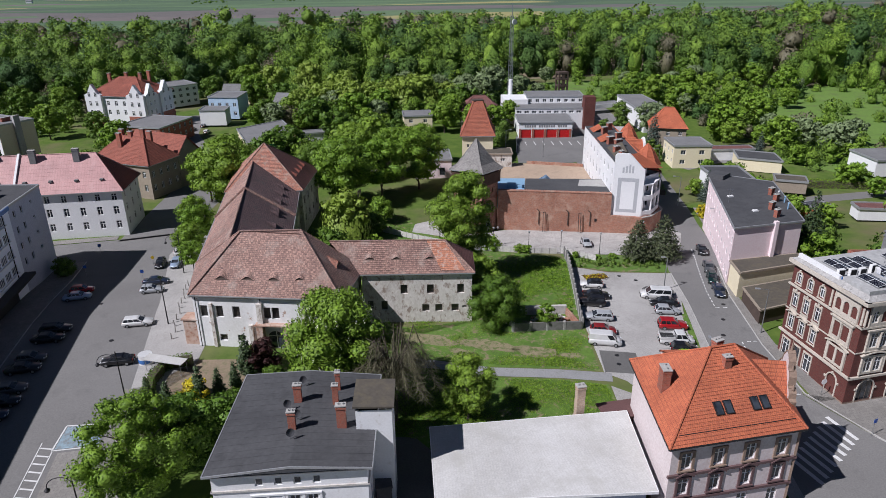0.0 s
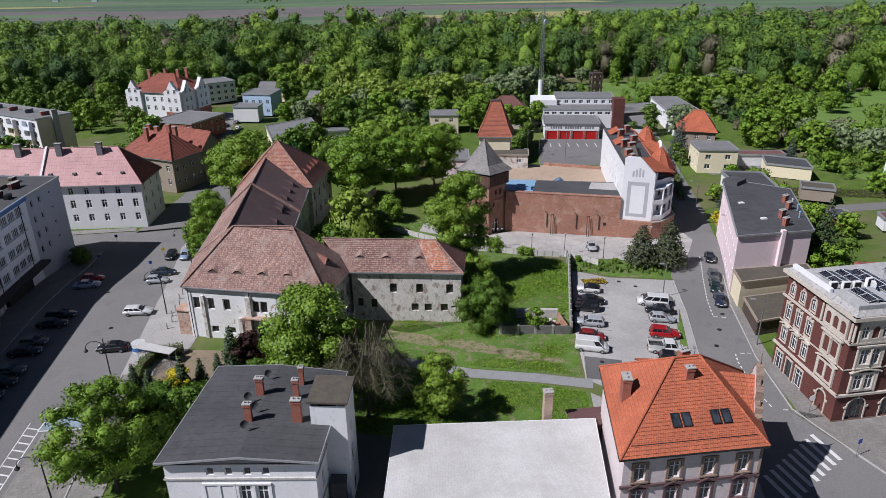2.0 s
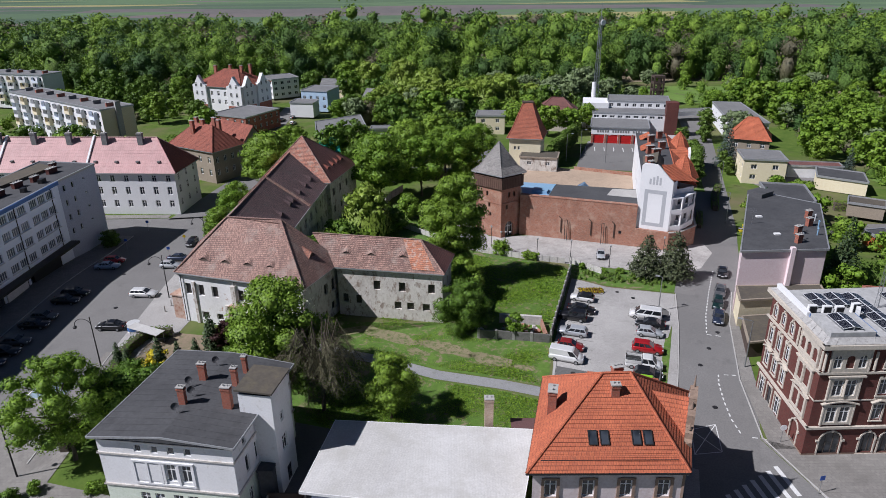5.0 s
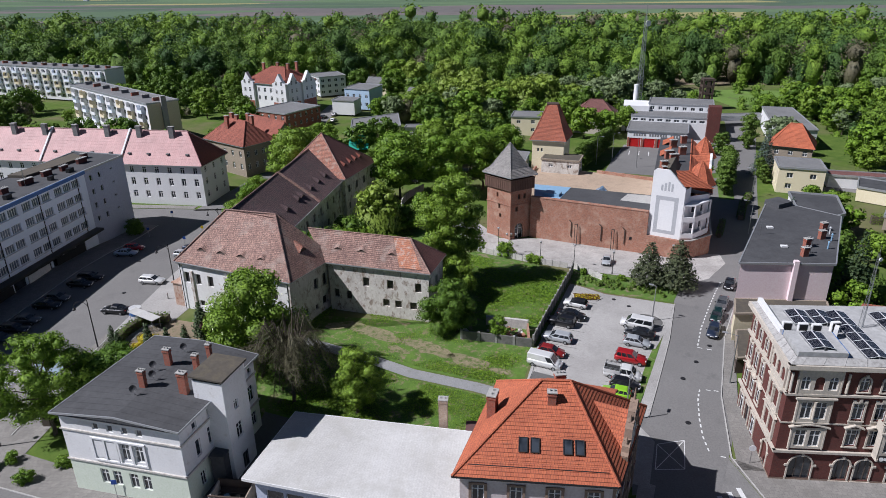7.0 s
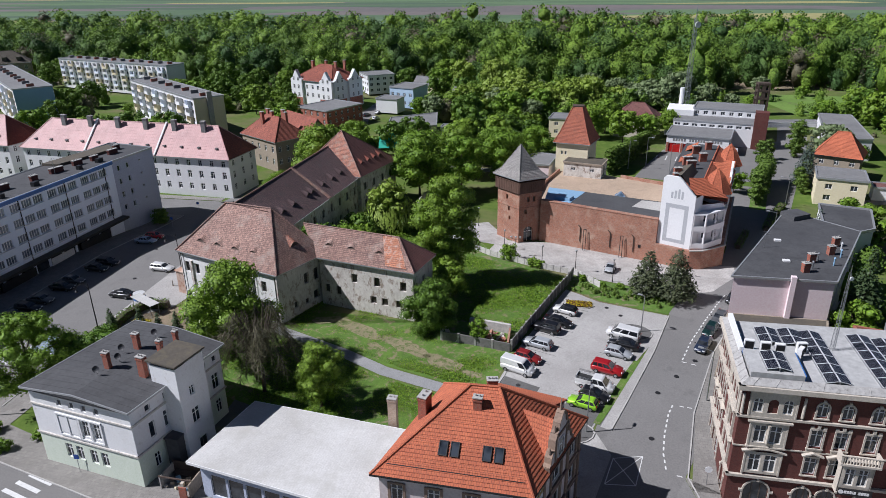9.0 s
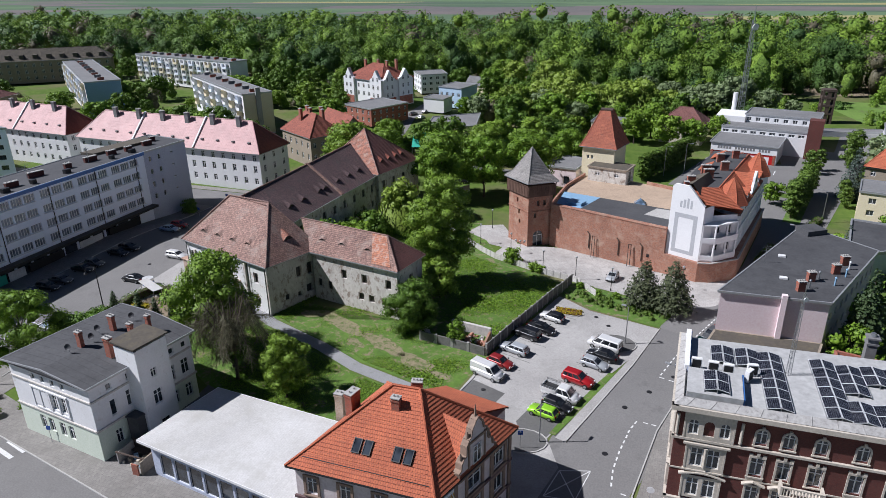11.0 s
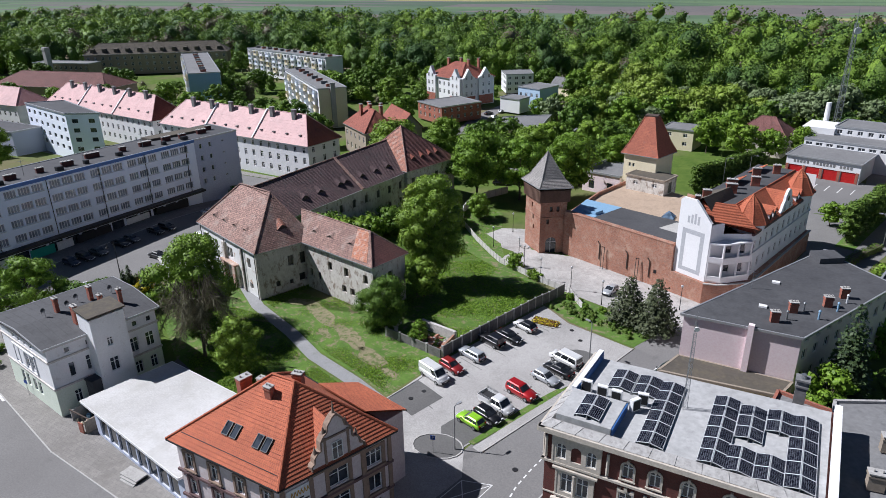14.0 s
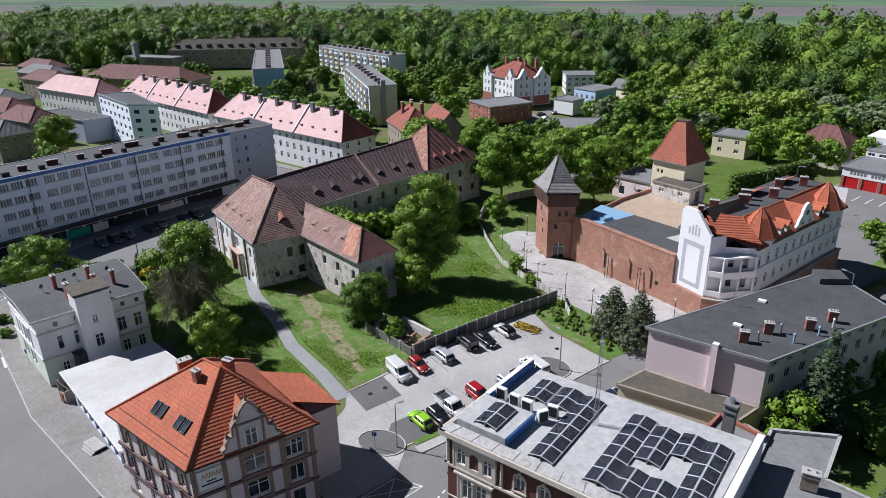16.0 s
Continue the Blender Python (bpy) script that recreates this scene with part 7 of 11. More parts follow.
def lattice_mast(x, y, z0, z1, w, label, name="lattice_mast", panels=14):
    m = thing(name, (x, y, z0), label, "mast")
    mb = Mesh()
    pts = [(x + w * math.cos(a), y + w * math.sin(a)) for a in (0.3, 2.394, 4.489)]
    f = lambda k, z: (x + (pts[k][0] - x) * (1 - 0.55 * (z - z0) / (z1 - z0)), y + (pts[k][1] - y) * (1 - 0.55 * (z - z0) / (z1 - z0)), z)
    for k in range(3):
        mb.tube(f(k, z0), f(k, z1), w * 0.09, n=6)
    for j in range(panels):
        za, zb = z0 + (z1 - z0) * j / panels, z0 + (z1 - z0) * (j + 1) / panels
        for k in range(3):
            mb.tube(f(k, za), f((k + 1) % 3, zb), w * 0.05, n=4, caps=False)
            mb.tube(f(k, zb), f((k + 1) % 3, zb), w * 0.05, n=4, caps=False)
    part("lattice", mb, M_STEEL, m)
    ab = Mesh()
    ab.tube((x, y, z1), (x, y, z1 + (z1 - z0) * 0.12), w * 0.12, w * 0.05, 6)
    part("antenna", ab, M_STEEL, m)
    db = Mesh()
    db.tube((x + w * 0.5, y - w * 0.6, z1 - (z1 - z0) * 0.06), (x + w * 0.6, y - w * 0.9, z1 - (z1 - z0) * 0.06), w * 0.8, n=12)
    part("dish", db, M_FRAMEW, m)
    return m


t = thing("shop_fascia_sign", (77.23, 59.6, 4.6), "black shop sign with a white emblem and lettering bars", "sign")
mb = Mesh()
mb.box(75.68, 59.72, 4.35, 78.78, 59.84, 5.15)
part("board", mb, M_BLACKMETAL, t)
for x0, x1 in ((76.24, 76.46), (76.50, 76.70), (76.75, 76.95), (77.00, 77.06), (77.11, 77.33), (77.54, 77.76), (77.80, 78.01), (78.05, 78.25), (78.30, 78.50)):
    mb = Mesh()
    mb.box(x0, 59.69, 4.6, x1, 59.72, 4.92)
    part("lettering_bar", mb, M_FRAMEW, t)
mb = Mesh()
mb.tube((75.96, 59.69, 4.75), (75.96, 59.72, 4.75), 0.24, n=16)
part("emblem", mb, M_FRAMEW, t)
lattice_mast(75.9, 69.4, 15.4, 24.5, 0.28, "thin steel lattice mast on the tenement roof")
nb = plain_block("neighbour_block", "grey flat-roofed block joined to the brick tenement", [(88.7, 58.5), (104, 59.5), (104, 75.5), (93.4, 76.8), (93.4, 83.8), (88.4, 81.2)], 0, 13.0, M_GREYDARK, M_GREYROOF, None, "house", 0.35, M_WORNSHEET)
for x, y in ((91.5, 69), (92.6, 75), (99, 72), (90.2, 63)):
    chimney(nb, x, y, 13.2, 14.8, 1.3, 0.8, 10, M_BROWNWALL, 2)
t = thing("roof_skylight", (94.5, 70.5, 13.4), "dark boxy roof light with a tilted lid", "roof light")
m = Mesh()
m.box(92.6, 69.6, 13.3, 96.4, 71.2, 13.75)
part("curb", m, M_BLACKMETAL, t)
m = Mesh()
m.face((92.4, 71.4, 14.3), (92.4, 69.4, 13.8), (96.6, 69.4, 13.8), (96.6, 71.4, 14.3))
m.face((96.6, 71.4, 14.24), (96.6, 69.4, 13.74), (92.4, 69.4, 13.74), (92.4, 71.4, 14.24))
part("lid", m, M_GREYROOF, t)
plain_block("grey_shed_block", "low grey shed roofs behind the tenement", [(77, 76.6), (82.4, 76.9), (83.0, 83.4), (92.6, 85), (92, 88), (84.5, 91), (78, 84.4)], 0.5, 6.0, M_BROWNWALL, M_BROWNROOF, None, "shed", 0.2, M_BROWNWALL)
plain_block("brick_rimmed_block", "grey felt roof inside a red brick parapet", [(82.6, 76.9), (88.2, 77.0), (88.2, 82.0), (83.3, 83.2)], 0.5, 11.2, M_BROWNWALL, M_GREYROOF, None, "house", 0.45, M_CHIMNEY)
cs = thing("free_chimney", (85.1, 78.5, 0.8), "tall square grey flue behind the tenement", "chimney")
mb = Mesh()
mb.box(84.6, 78.0, 0, 85.6, 79.0, 16.3)
mb.box(84.5, 77.9, 15.6, 85.7, 79.1, 15.8)
mb.box(84.45, 77.85, 16.3, 85.75, 79.15, 16.5)
part("shaft", mb, M_GREYROOF, cs)
fb = Mesh()
fb.tube((85.1, 78.5, 16.5), (85.1, 78.5, 16.9), 0.3, 0.26, 10)
part("flue_pot", fb, M_STEEL, cs)


# ---- long office block ----
def office_block():
    h = thing("office_block", (-64, 95, 0), "long grey five-storey office block with blue roof edge and shops", "office block")
    c0, c1, c2 = (-53.0, 20.0), (-52.7, 121.8), (-51.9, 135.0)
    b2, b0 = (-65, 137.4), (-66.4, 20)
    plan = [c0, c1, c2, b2, b0]
    plan = ccw(plan)
    i = plan.index(c0)
    plan = plan[i:] + plan[:i]
    # counter-clockwise from c0: c0, c1, c2, b2, b0
    L = dist(c0, c1)
    rows = [(5.3, 1.55), (8.3, 1.55), (11.3, 1.55), (14.3, 1.55)]
    bays = []
    for r, (zb, hh) in enumerate(rows):
        u = 3.2
        k = 0
        while u < L - 2:
            bays.append((u, 2.3, zb, hh, "strip"))
            u += 2.7 if k % 3 != 2 else 3.6
            k += 1
    shops = [(2.4 + 3.6 * k, 3.1, 0.7, 2.5, "big") for k in range(int((L - 3) / 3.6))]
    mb = Mesh()
    facade(mb, c0, c1, -0.3, 16.8, bays + shops, h)
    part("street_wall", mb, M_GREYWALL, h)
    e = Vector((c1[0] - c0[0], c1[1] - c0[1], 0)).normalized()
    out = Vector((e.y, -e.x, 0))
    for u, w, zb, hh, st in bays:
        sb = Mesh()
        m = Vector((c0[0], c0[1], zb - 0.07)) + e * u + out * 0.1
        sb.bar(m - e * (w / 2 + 0.1), m + e * (w / 2 + 0.1), 0.3, 0.08)
        part("window_sill", sb, M_FRAMEW, h)
    mb = Mesh()
    LC = dist(c1, c2)
    facade(mb, c1, c2, -0.3, 16.8, [(u, 0.8, zb, 1.3, "single") for u in (1.8, 4.6) for zb in (5.2, 8.2, 11.2, 14.2)] + [(8.6, 0.7, zb, 0.5, "single") for zb in (5.8, 8.8, 11.8, 14.8)], h)
    facade(mb, c2, b2, -0.3, 16.8, [], h)
    facade(mb, b2, b0, -0.3, 16.8, [], h)
    facade(mb, b0, c0, -0.3, 16.8, [], h)
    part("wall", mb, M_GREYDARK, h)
    flat_roof(h, plan, 16.8, M_TARROOF, 0.2, M_ZINC)
    bb = Mesh()
    bb.bar((c0[0] + 0.16, c0[1], 16.62), (c1[0] + 0.16, c1[1], 16.6), 0.3, 0.7)
    part("blue_fascia", bb, M_BLUE, h, "blue sheet metal fascia")
    ab = Mesh()
    ab.bar((c0[0] + 0.95, c0[1], 4.2), (c1[0] + 0.95, c1[1], 4.2), 1.8, 0.5)
    part("canopy", ab, M_BLACKMETAL, h)
    for k in range(9):
        y = 27 + 11.5 * k
        vb = Mesh()
        x = c0[0] + (c1[0] - c0[0]) * (y - c0[1]) / (c1[1] - c0[1]) + 0.1
        vb.bar((x, y, 4.5), (x, y, 16.2), 0.12, 0.12)
        part("downpipe", vb, M_BLACKMETAL, h)
    for y, s in ((118, 1.8), (122, 1.4), (112, 2.4), (106, 1.2), (99, 2.6), (92, 2.0), (86, 1.2), (80, 1.8), (74, 1.4), (66, 2.2), (128, 2.0), (132, 1.2)):
        chimney(h, -59.0 + (y % 3), y, 16.7, 17.9, s * 1.2, 0.7, 80, M_DARKBRICK, 3)
    for y, s in ((121, 1.6), (115, 1.0), (103, 1.4), (95, 1.0), (89, 1.5), (77, 1.1), (70, 1.4), (60, 1.2)):
        vb = Mesh()
        vb.box(-55.4, y - s / 2, 16.75, -54.6, y + s / 2, 17.7)
        part("vent_box", vb, M_BLACKMETAL, h)
    for y in (111, 96, 83, 68):
        nb = Mesh()
        nb.tube((-57.5, y, 16.7), (-57.5, y, 20.2), 0.05, None, 6)
        nb.tube((-57.5, y - 0.7, 19.9), (-57.5, y + 0.7, 19.9), 0.03, None, 5)
        part("aerial", nb, M_STEEL, h)
    # posters and panels over the shops
    for y0, y1, m in ((100, 106, M_FRAMEW), (88, 96, M_BLACKMETAL), (78, 83, M_GREENNET), (83.5, 87, M_FRAMEW), (108, 117, M_BLACKMETAL), (66, 74, M_FRAMEW), (54, 60, M_BLUE)):
        x = c0[0] + (c1[0] - c0[0]) * (y0 - c0[1]) / (c1[1] - c0[1]) + 0.16
        qb = Mesh()
        qb.box(x - 0.06, y0, 1.0, x + 0.08, y1, 2.9)
        part("shop_panel", qb, m, h)
    pb = Mesh()
    pb.prism([(-65, 116), (-61, 116), (-58.5, 131), (-63, 134)], 16.8, 17.4, True)
    part("roof_storey", pb, M_BROWNROOF, h)
    return h


office_block()


def shop_poster(y, w, c, name):
    s = thing("shop_poster", (-56.5, y, 2), "bright advertising poster in a shop front", "poster", "shop posters")
    mb = Mesh()
    x = -58.6 + 4.6 * (y - 20) / 102.6 + 0.08
    mb.box(x, y - w / 2, 0.9, x + 0.06, y + w / 2, 3.6)
    part("panel", mb, plain(name, c, 0.5, grain=0.3, scale=0.8), s)


for k, c in enumerate(((0.5, 0.62, 0.72), (0.25, 0.5, 0.45), (0.3, 0.45, 0.6), (0.65, 0.68, 0.7))):
    shop_poster(84.5 + 3.4 * k, 3.0, c, "poster_print")
sg = thing("shop_sign_band", (-56.5, 70, 3.8), "dark band with pale lettering bars over the shops", "sign")
mb = Mesh()
for k in range(8):
    mb.box(-54.05, 78.5 + k * 0.62, 4.0, -53.98, 78.9 + k * 0.62, 4.4)
part("text_bars", mb, M_FRAMEW, sg)


# ---- barracks with pink roofs ----
def barracks(name, label, sw, length, ux, uy, parts):
    """Long three-storey range; sw is its south-east corner, running west along (ux, uy)."""
    e = Vector((ux, uy)).normalized()
    nrm = Vector((e.y, -e.x))
    if nrm.y < 0:
        nrm = -nrm
    p = Vector(sw)
    A, B = p + e * length, p
    C, D = B + nrm * 13.0, A + nrm * 13.0
    plan = [tuple(A), tuple(B), tuple(C), tuple(D)]
    h = thing(name, (p.x, p.y, 0), label, "barracks", "barracks")
    rows = [(1.6, 1.7), (4.8, 1.9), (8.0, 1.6)]
    n = int(length / 3.4)
    shell(h, plan, -0.3, 10.3, M_WHITE, {0: grid(length, n, 1.15, rows, "cross"), 1: grid(13, 3, 1.15, rows, "cross"), 3: grid(13, 3, 1.15, rows, "cross")})
    ev = inset(plan, -0.6)
    a, b, c, d = [Vector((v[0], v[1], 10.25)) for v in ev]
    mE, mW = (b + c) / 2 - Vector((-e.x, -e.y, 0)) * 6.6, (a + d) / 2 + Vector((-e.x, -e.y, 0)) * 6.6
    mE.z = mW.z = 17.4
    tiled_roof(h, [[a, b, mE, mW], [c, d, mW, mE]], M_PINKMETAL, 0.9, 0.02, [(mE, mW), (b, mE), (c, mE), (a, mW), (d, mW)], M_PINKMETAL)
    tiled_roof(h, [[b, c, mE]], M_REDTILE, 0.4, 0.05, name="hip_roof")
    tiled_roof(h, [[d, a, mW]], M_REDTILE, 0.4, 0.05, name="hip_roof")
    for k in range(1, parts):
        f = k / parts
        fb = Mesh()
        lo, hi, lo2 = b.lerp(a, f), b.lerp(a, f), c.lerp(d, f)
        top = (lo + lo2) / 2
        top.z = 17.4
        fb.bar(lo + UP * 0.2, top + UP * 0.3, 0.45, 0.4)
        fb.bar(lo2 + UP * 0.2, top + UP * 0.3, 0.45, 0.4)
        part("fire_wall", fb, M_WHITE, h)
    m = 2 * parts
    for k in range(m):
        f = (k + 0.4) / m
        q = mE.lerp(mW, f)
        chimney(h, q.x + nrm.x * -1.2, q.y + nrm.y * -1.2, 15.8, 18.7, 1.3, 0.9, math.degrees(math.atan2(e.y, e.x)), M_GREYROOF, 2)
    for k in range(m * 2):
        f = (k + 0.5) / (m * 2)
        q = b.lerp(a, f).lerp(mE.lerp(mW, f), 0.3)
        db = Mesh()
        db.box(-0.35, -0.4, -0.1, 0.35, 0.4, 0.25, Matrix.Translation(q + UP * 0.1))
        part("roof_light", db, M_GREYROOF, h)
    return h


barracks("barracks", "long white barracks with a pale pink sheet roof", (-41.9, 150.9), 66, -1, 0.05, 3)
barracks("barracks", "long white barracks farther along, pale pink sheet roof", (-113.5, 155.0), 72, -1, 0.09, 3)
pm = [(-240, 150.5), (-192, 153), (-193, 167), (-241, 165)]
hm = hipped("mansard_range", "pale mansard-roofed range at the end of the barracks row", pm, 0, 9.5, 15.2, M_WHITE, M_PINKMETAL, side_wins(pm, {0: (14, 1.2, [(1.5, 1.8), (5.2, 1.8)], "cross")}), "barracks")
plain_block("grey_tower_block", "grey stepped five-storey block behind the offices", [(-160, 140), (-127, 134), (-118, 139.5), (-152, 149)], 0, 15.0, M_GREYWALL, M_TARROOF, side_wins([(-160, 140), (-127, 134), (-118, 139.5), (-152, 149)], {0: (7, 2.0, [(3, 1.4), (6, 1.4), (9, 1.4), (12, 1.4)], "big"), 1: (2, 2.0, [(3, 1.4), (6, 1.4), (9, 1.4), (12, 1.4)], "big")}), "office block")
plain_block("low_grey_block", "low grey block among backyards", [(-182, 126), (-150, 128), (-150, 138), (-182, 137)], 0, 8, M_GREYDARK, M_TARROOF, None, "house")
for x, y, w, d, r in ((-165, 116, 22, 11, M_FARROOF), (-196, 120, 24, 12, M_FARROOF), (-300, 178, 34, 14, M_GREYROOF), (-270, 168, 30, 14, M_FARROOF), (-228, 128, 34, 15, M_GREYROOF), (-330, 190, 34, 14, M_FARROOF), (-150, 100, 24, 11, M_GREYROOF), (-190, 98, 26, 12, M_FARROOF)):
    pl = [(x - w / 2, y - d / 2), (x + w / 2, y - d / 2 + 2), (x + w / 2 - 1, y + d / 2 + 2), (x - w / 2 - 1, y + d / 2)]
    hipped("town_house", "old town house with a dark worn roof among backyards", pl, 0, 9.5, 13.5, M_BROWNWALL, r, side_wins(pl, {0: (7, 1.1, [(1.5, 1.6), (4.5, 1.6), (7.3, 1.5)], "cross"), 1: (3, 1.1, [(1.5, 1.6), (4.5, 1.6), (7.3, 1.5)], "cross")}), "house", group="backyard houses")

# ---- houses north of the barracks ----
pl = [(-57.5, 187), (-41.5, 177), (-36, 187), (-51.5, 198)]
rh = hipped("red_roofed_house", "grey-brown old house with red hipped roofs and brick chimneys", pl, 0, 8.8, 14.5, M_BROWNWALL, M_REDTILE, side_wins(pl, {0: (5, 1.1, [(1.8, 1.7), (5.4, 1.7)], "cross"), 1: (4, 1.1, [(1.8, 1.7), (5.4, 1.7)], "cross")}))
for x, y in ((-47, 187.5), (-49.5, 186), (-44.5, 190), (-42, 186.4), (-50, 191)):
    chimney(rh, x, y, 11.5, 15.8, 1.2, 0.8, -30)
pl = [(-51, 199), (-36, 187.6), (-31.5, 194), (-46.5, 206)]
hipped("red_roofed_house", "brown house with a red clay tile gable roof", pl, 0, 8.6, 13.2, M_BROWNWALL, M_REDTILE, None, gable=True)
plain_block("flat_terrace_block", "low brick block with a cluttered felt roof", [(-66, 246), (-50, 238), (-42, 256), (-57, 264)], 0, 6.2, M_CHIMNEY, M_GREYROOF, side_wins(ccw([(-66, 246), (-50, 238), (-42, 256), (-57, 264)]), {0: (5, 1.2, [(1.2, 1.5), (3.9, 1.5)], "cross"), 1: (6, 1.2, [(1.2, 1.5), (3.9, 1.5)], "cross")}), "house")


def apartment_slab(name, label, a, b, depth, h, n, wall, storeys=5):
    e = (Vector(b) - Vector(a)).normalized()
    nn = Vector((-e.y, e.x))
    c, d = Vector(b) + nn * depth, Vector(a) + nn * depth
    pl = [tuple(a), tuple(b), tuple(c), tuple(d)]
    rows = [(0.9 + 2.8 * k, 1.5) for k in range(storeys)]
    ob = plain_block(name, label, pl, 0, h, wall, M_GREYROOF, side_wins(pl, {0: (n, 1.9, rows, "pair"), 2: (n, 1.9, rows, "pair")}), "apartment block", 0.3, M_ZINC, "apartment slabs")
    for k in range(n // 2):
        f = (k + 0.5) / (n // 2)
        p = Vector(a).lerp(Vector(b), f) + nn * depth * 0.5
        chimney(ob, p.x, p.y, h - 0.2, h + 1.2, 2.6, 0.7, math.degrees(math.atan2(nn.y, nn.x)), M_CHIMNEY if k % 2 else M_GREYROOF, 3)
    L = dist(a, b)
    at = Matrix.Translation((a[0], a[1], 0)) @ Matrix(((e.x, -e.y, 0), (e.y, e.x, 0), (0, 0, 1))).to_4x4()
    for k in range(0, n, 2):
        u = L * (k + 1.0) / n
        for r in range(1, storeys):
            z = 0.15 + 2.8 * r
            bb = Mesh()
            bb.box(u - 1.7, -1.2, z, u + 1.7, 0.02, z + 0.14, at)
            bb.box(u - 1.7, -1.2, z + 0.14, u + 1.7, -1.1, z + 1.1, at)
            bb.box(u - 1.7, -1.1, z + 0.14, u - 1.6, 0.02, z + 2.6, at)
            bb.box(u + 1.6, -1.1, z + 0.14, u + 1.7, 0.02, z + 2.6, at)
            part("balcony", bb, (wall, M_CREAM, wall, M_GREYWALL)[(k // 2 + r) % 4], ob)
    return ob


s1 = apartment_slab("apartment_slab", "white five-storey apartment slab with a cream end wall", (-142, 250), (-87.5, 209.5), 11, 14.8, 16, M_WHITE)
eb = Mesh()
e = (Vector((-87.5, 209.5)) - Vector((-142, 250))).normalized()
nn = Vector((-e.y, e.x))
q = Vector((-87.5, 209.5)) + e * 0.06
eb.prism([(q.x, q.y), (q.x + e.x * 0.1, q.y + e.y * 0.1), (q.x + nn.x * 11 + e.x * 0.1, q.y + nn.y * 11 + e.y * 0.1), (q.x + nn.x * 11, q.y + nn.y * 11)], 0, 14.6, True)
part("end_wall", eb, M_CREAM, s1, "cream rendered end wall")
sb = Mesh()
c = q + nn * 4.6 + e * 0.2
sb.prism([(c.x, c.y), (c.x + e.x * 0.8, c.y + e.y * 0.8), (c.x + e.x * 0.8 + nn.x * 1.8, c.y + e.y * 0.8 + nn.y * 1.8), (c.x + nn.x * 1.8, c.y + nn.y * 1.8)], 0, 17, True)
part("flue_tower", sb, M_CONCRETE, s1)
apartment_slab("apartment_slab", "long white five-storey apartment slab by the woods", (-238, 320), (-156, 296), 11, 14.8, 24, M_WHITE)
s3 = apartment_slab("apartment_slab", "pale apartment slab with a light blue end wall", (-248.5, 279), (-171.6, 219), 14, 14.8, 20, M_WHITE)
eb = Mesh()
eb.prism([(-171.5, 218.9), (-171.4, 218.8), (-162.9, 229.8), (-163.0, 229.9)], 0, 14.6, True)
part("end_wall", eb, M_SKYBLUE, s3, "light blue rendered end wall")
pl = [(-84, 284), (-61.5, 274), (-54, 292), (-77, 302)]
wv = hipped("white_villa_school", "large white gabled villa with a red tile roof", pl, 0, 11.5, 17.5, M_WHITE, M_REDTILE, side_wins(pl, {0: (7, 1.2, [(4.4, 1.8), (7.8, 1.8)], "cross"), 1: (6, 1.2, [(1.2, 1.6), (4.4, 1.8), (7.8, 1.8)], "cross")}), "villa")
for k, (sx, sy, ex, ey) in enumerate(((-84.6, 283.6, -78.2, 280.8), (-68, 276.5, -61.2, 273.4), (-61.0, 274.2, -58.2, 281), (-57.4, 283, -54.2, 290.6))):
    a, b = Vector((sx, sy, 0)), Vector((ex, ey, 0))
    d = (b - a).normalized()
    o = Vector((d.y, -d.x, 0)) * 0.5
    L = (b - a).length
    outl = [(0, 0), (L, 0), (L, 11.9), (L * 0.9, 12.3), (L * 0.84, 12.2), (L * 0.56, 15.3), (L * 0.5, 16.0), (L * 0.44, 15.3), (L * 0.16, 12.2), (L * 0.1, 12.3), (0, 11.9)]
    gb = Mesh()
    fr, bk = [a + o + d * u + UP * z for u, z in outl], [a - o * 2 + d * u + UP * z for u, z in outl]
    gb.face(*fr)
    gb.face(*reversed(bk))
    for i in range(len(outl)):
        j = (i + 1) % len(outl)
        gb.face(fr[i], bk[i], bk[j], fr[j])
    part("gable", gb, M_WHITE, wv)
    rot = Matrix((d, Vector((-d.y, d.x, 0)), UP)).transposed().to_4x4()
    for zz in (4.4, 7.8, 11.2):
        for u in (L * 0.3, L * 0.7):
            fm, gl = window_meshes(1.1, 1.8, "cross")
            w = new("window", fm)
            w.matrix_basis = Matrix.Translation(a + o + d * u + UP * zz) @ rot @ pose(0, -0.02, 0)
            under(w, wv)
            pn = new("pane", gl)
            pn.matrix_basis = w.matrix_basis
            under(pn, w)
    bb = Mesh()
    bb.prism([tuple((a + o * 1.15)[:2]), tuple((b + o * 1.15)[:2]), tuple((b + o * 1.0)[:2]), tuple((a + o * 1.0)[:2])], 0, 4.0, True)
    part("brick_base", bb, M_CHIMNEY, wv)
for x, y in ((-76, 289), (-70, 290), (-64, 286), (-62, 292)):
    chimney(wv, x, y, 14.5, 19, 1.2, 0.9, -24)
pl = [(-60, 318), (-49, 326), (-57, 340), (-69, 331)]
plain_block("white_balcony_house", "white three-storey house with balconies", pl, 0, 8.6, M_WHITE, M_GREYROOF, side_wins(ccw(pl), {0: (4, 1.6, [(0.8, 1.4), (3.6, 1.4), (6.2, 1.4)], "pair"), 3: (4, 1.8, [(0.8, 1.6), (3.6, 1.6), (6.2, 1.6)], "pair")}))
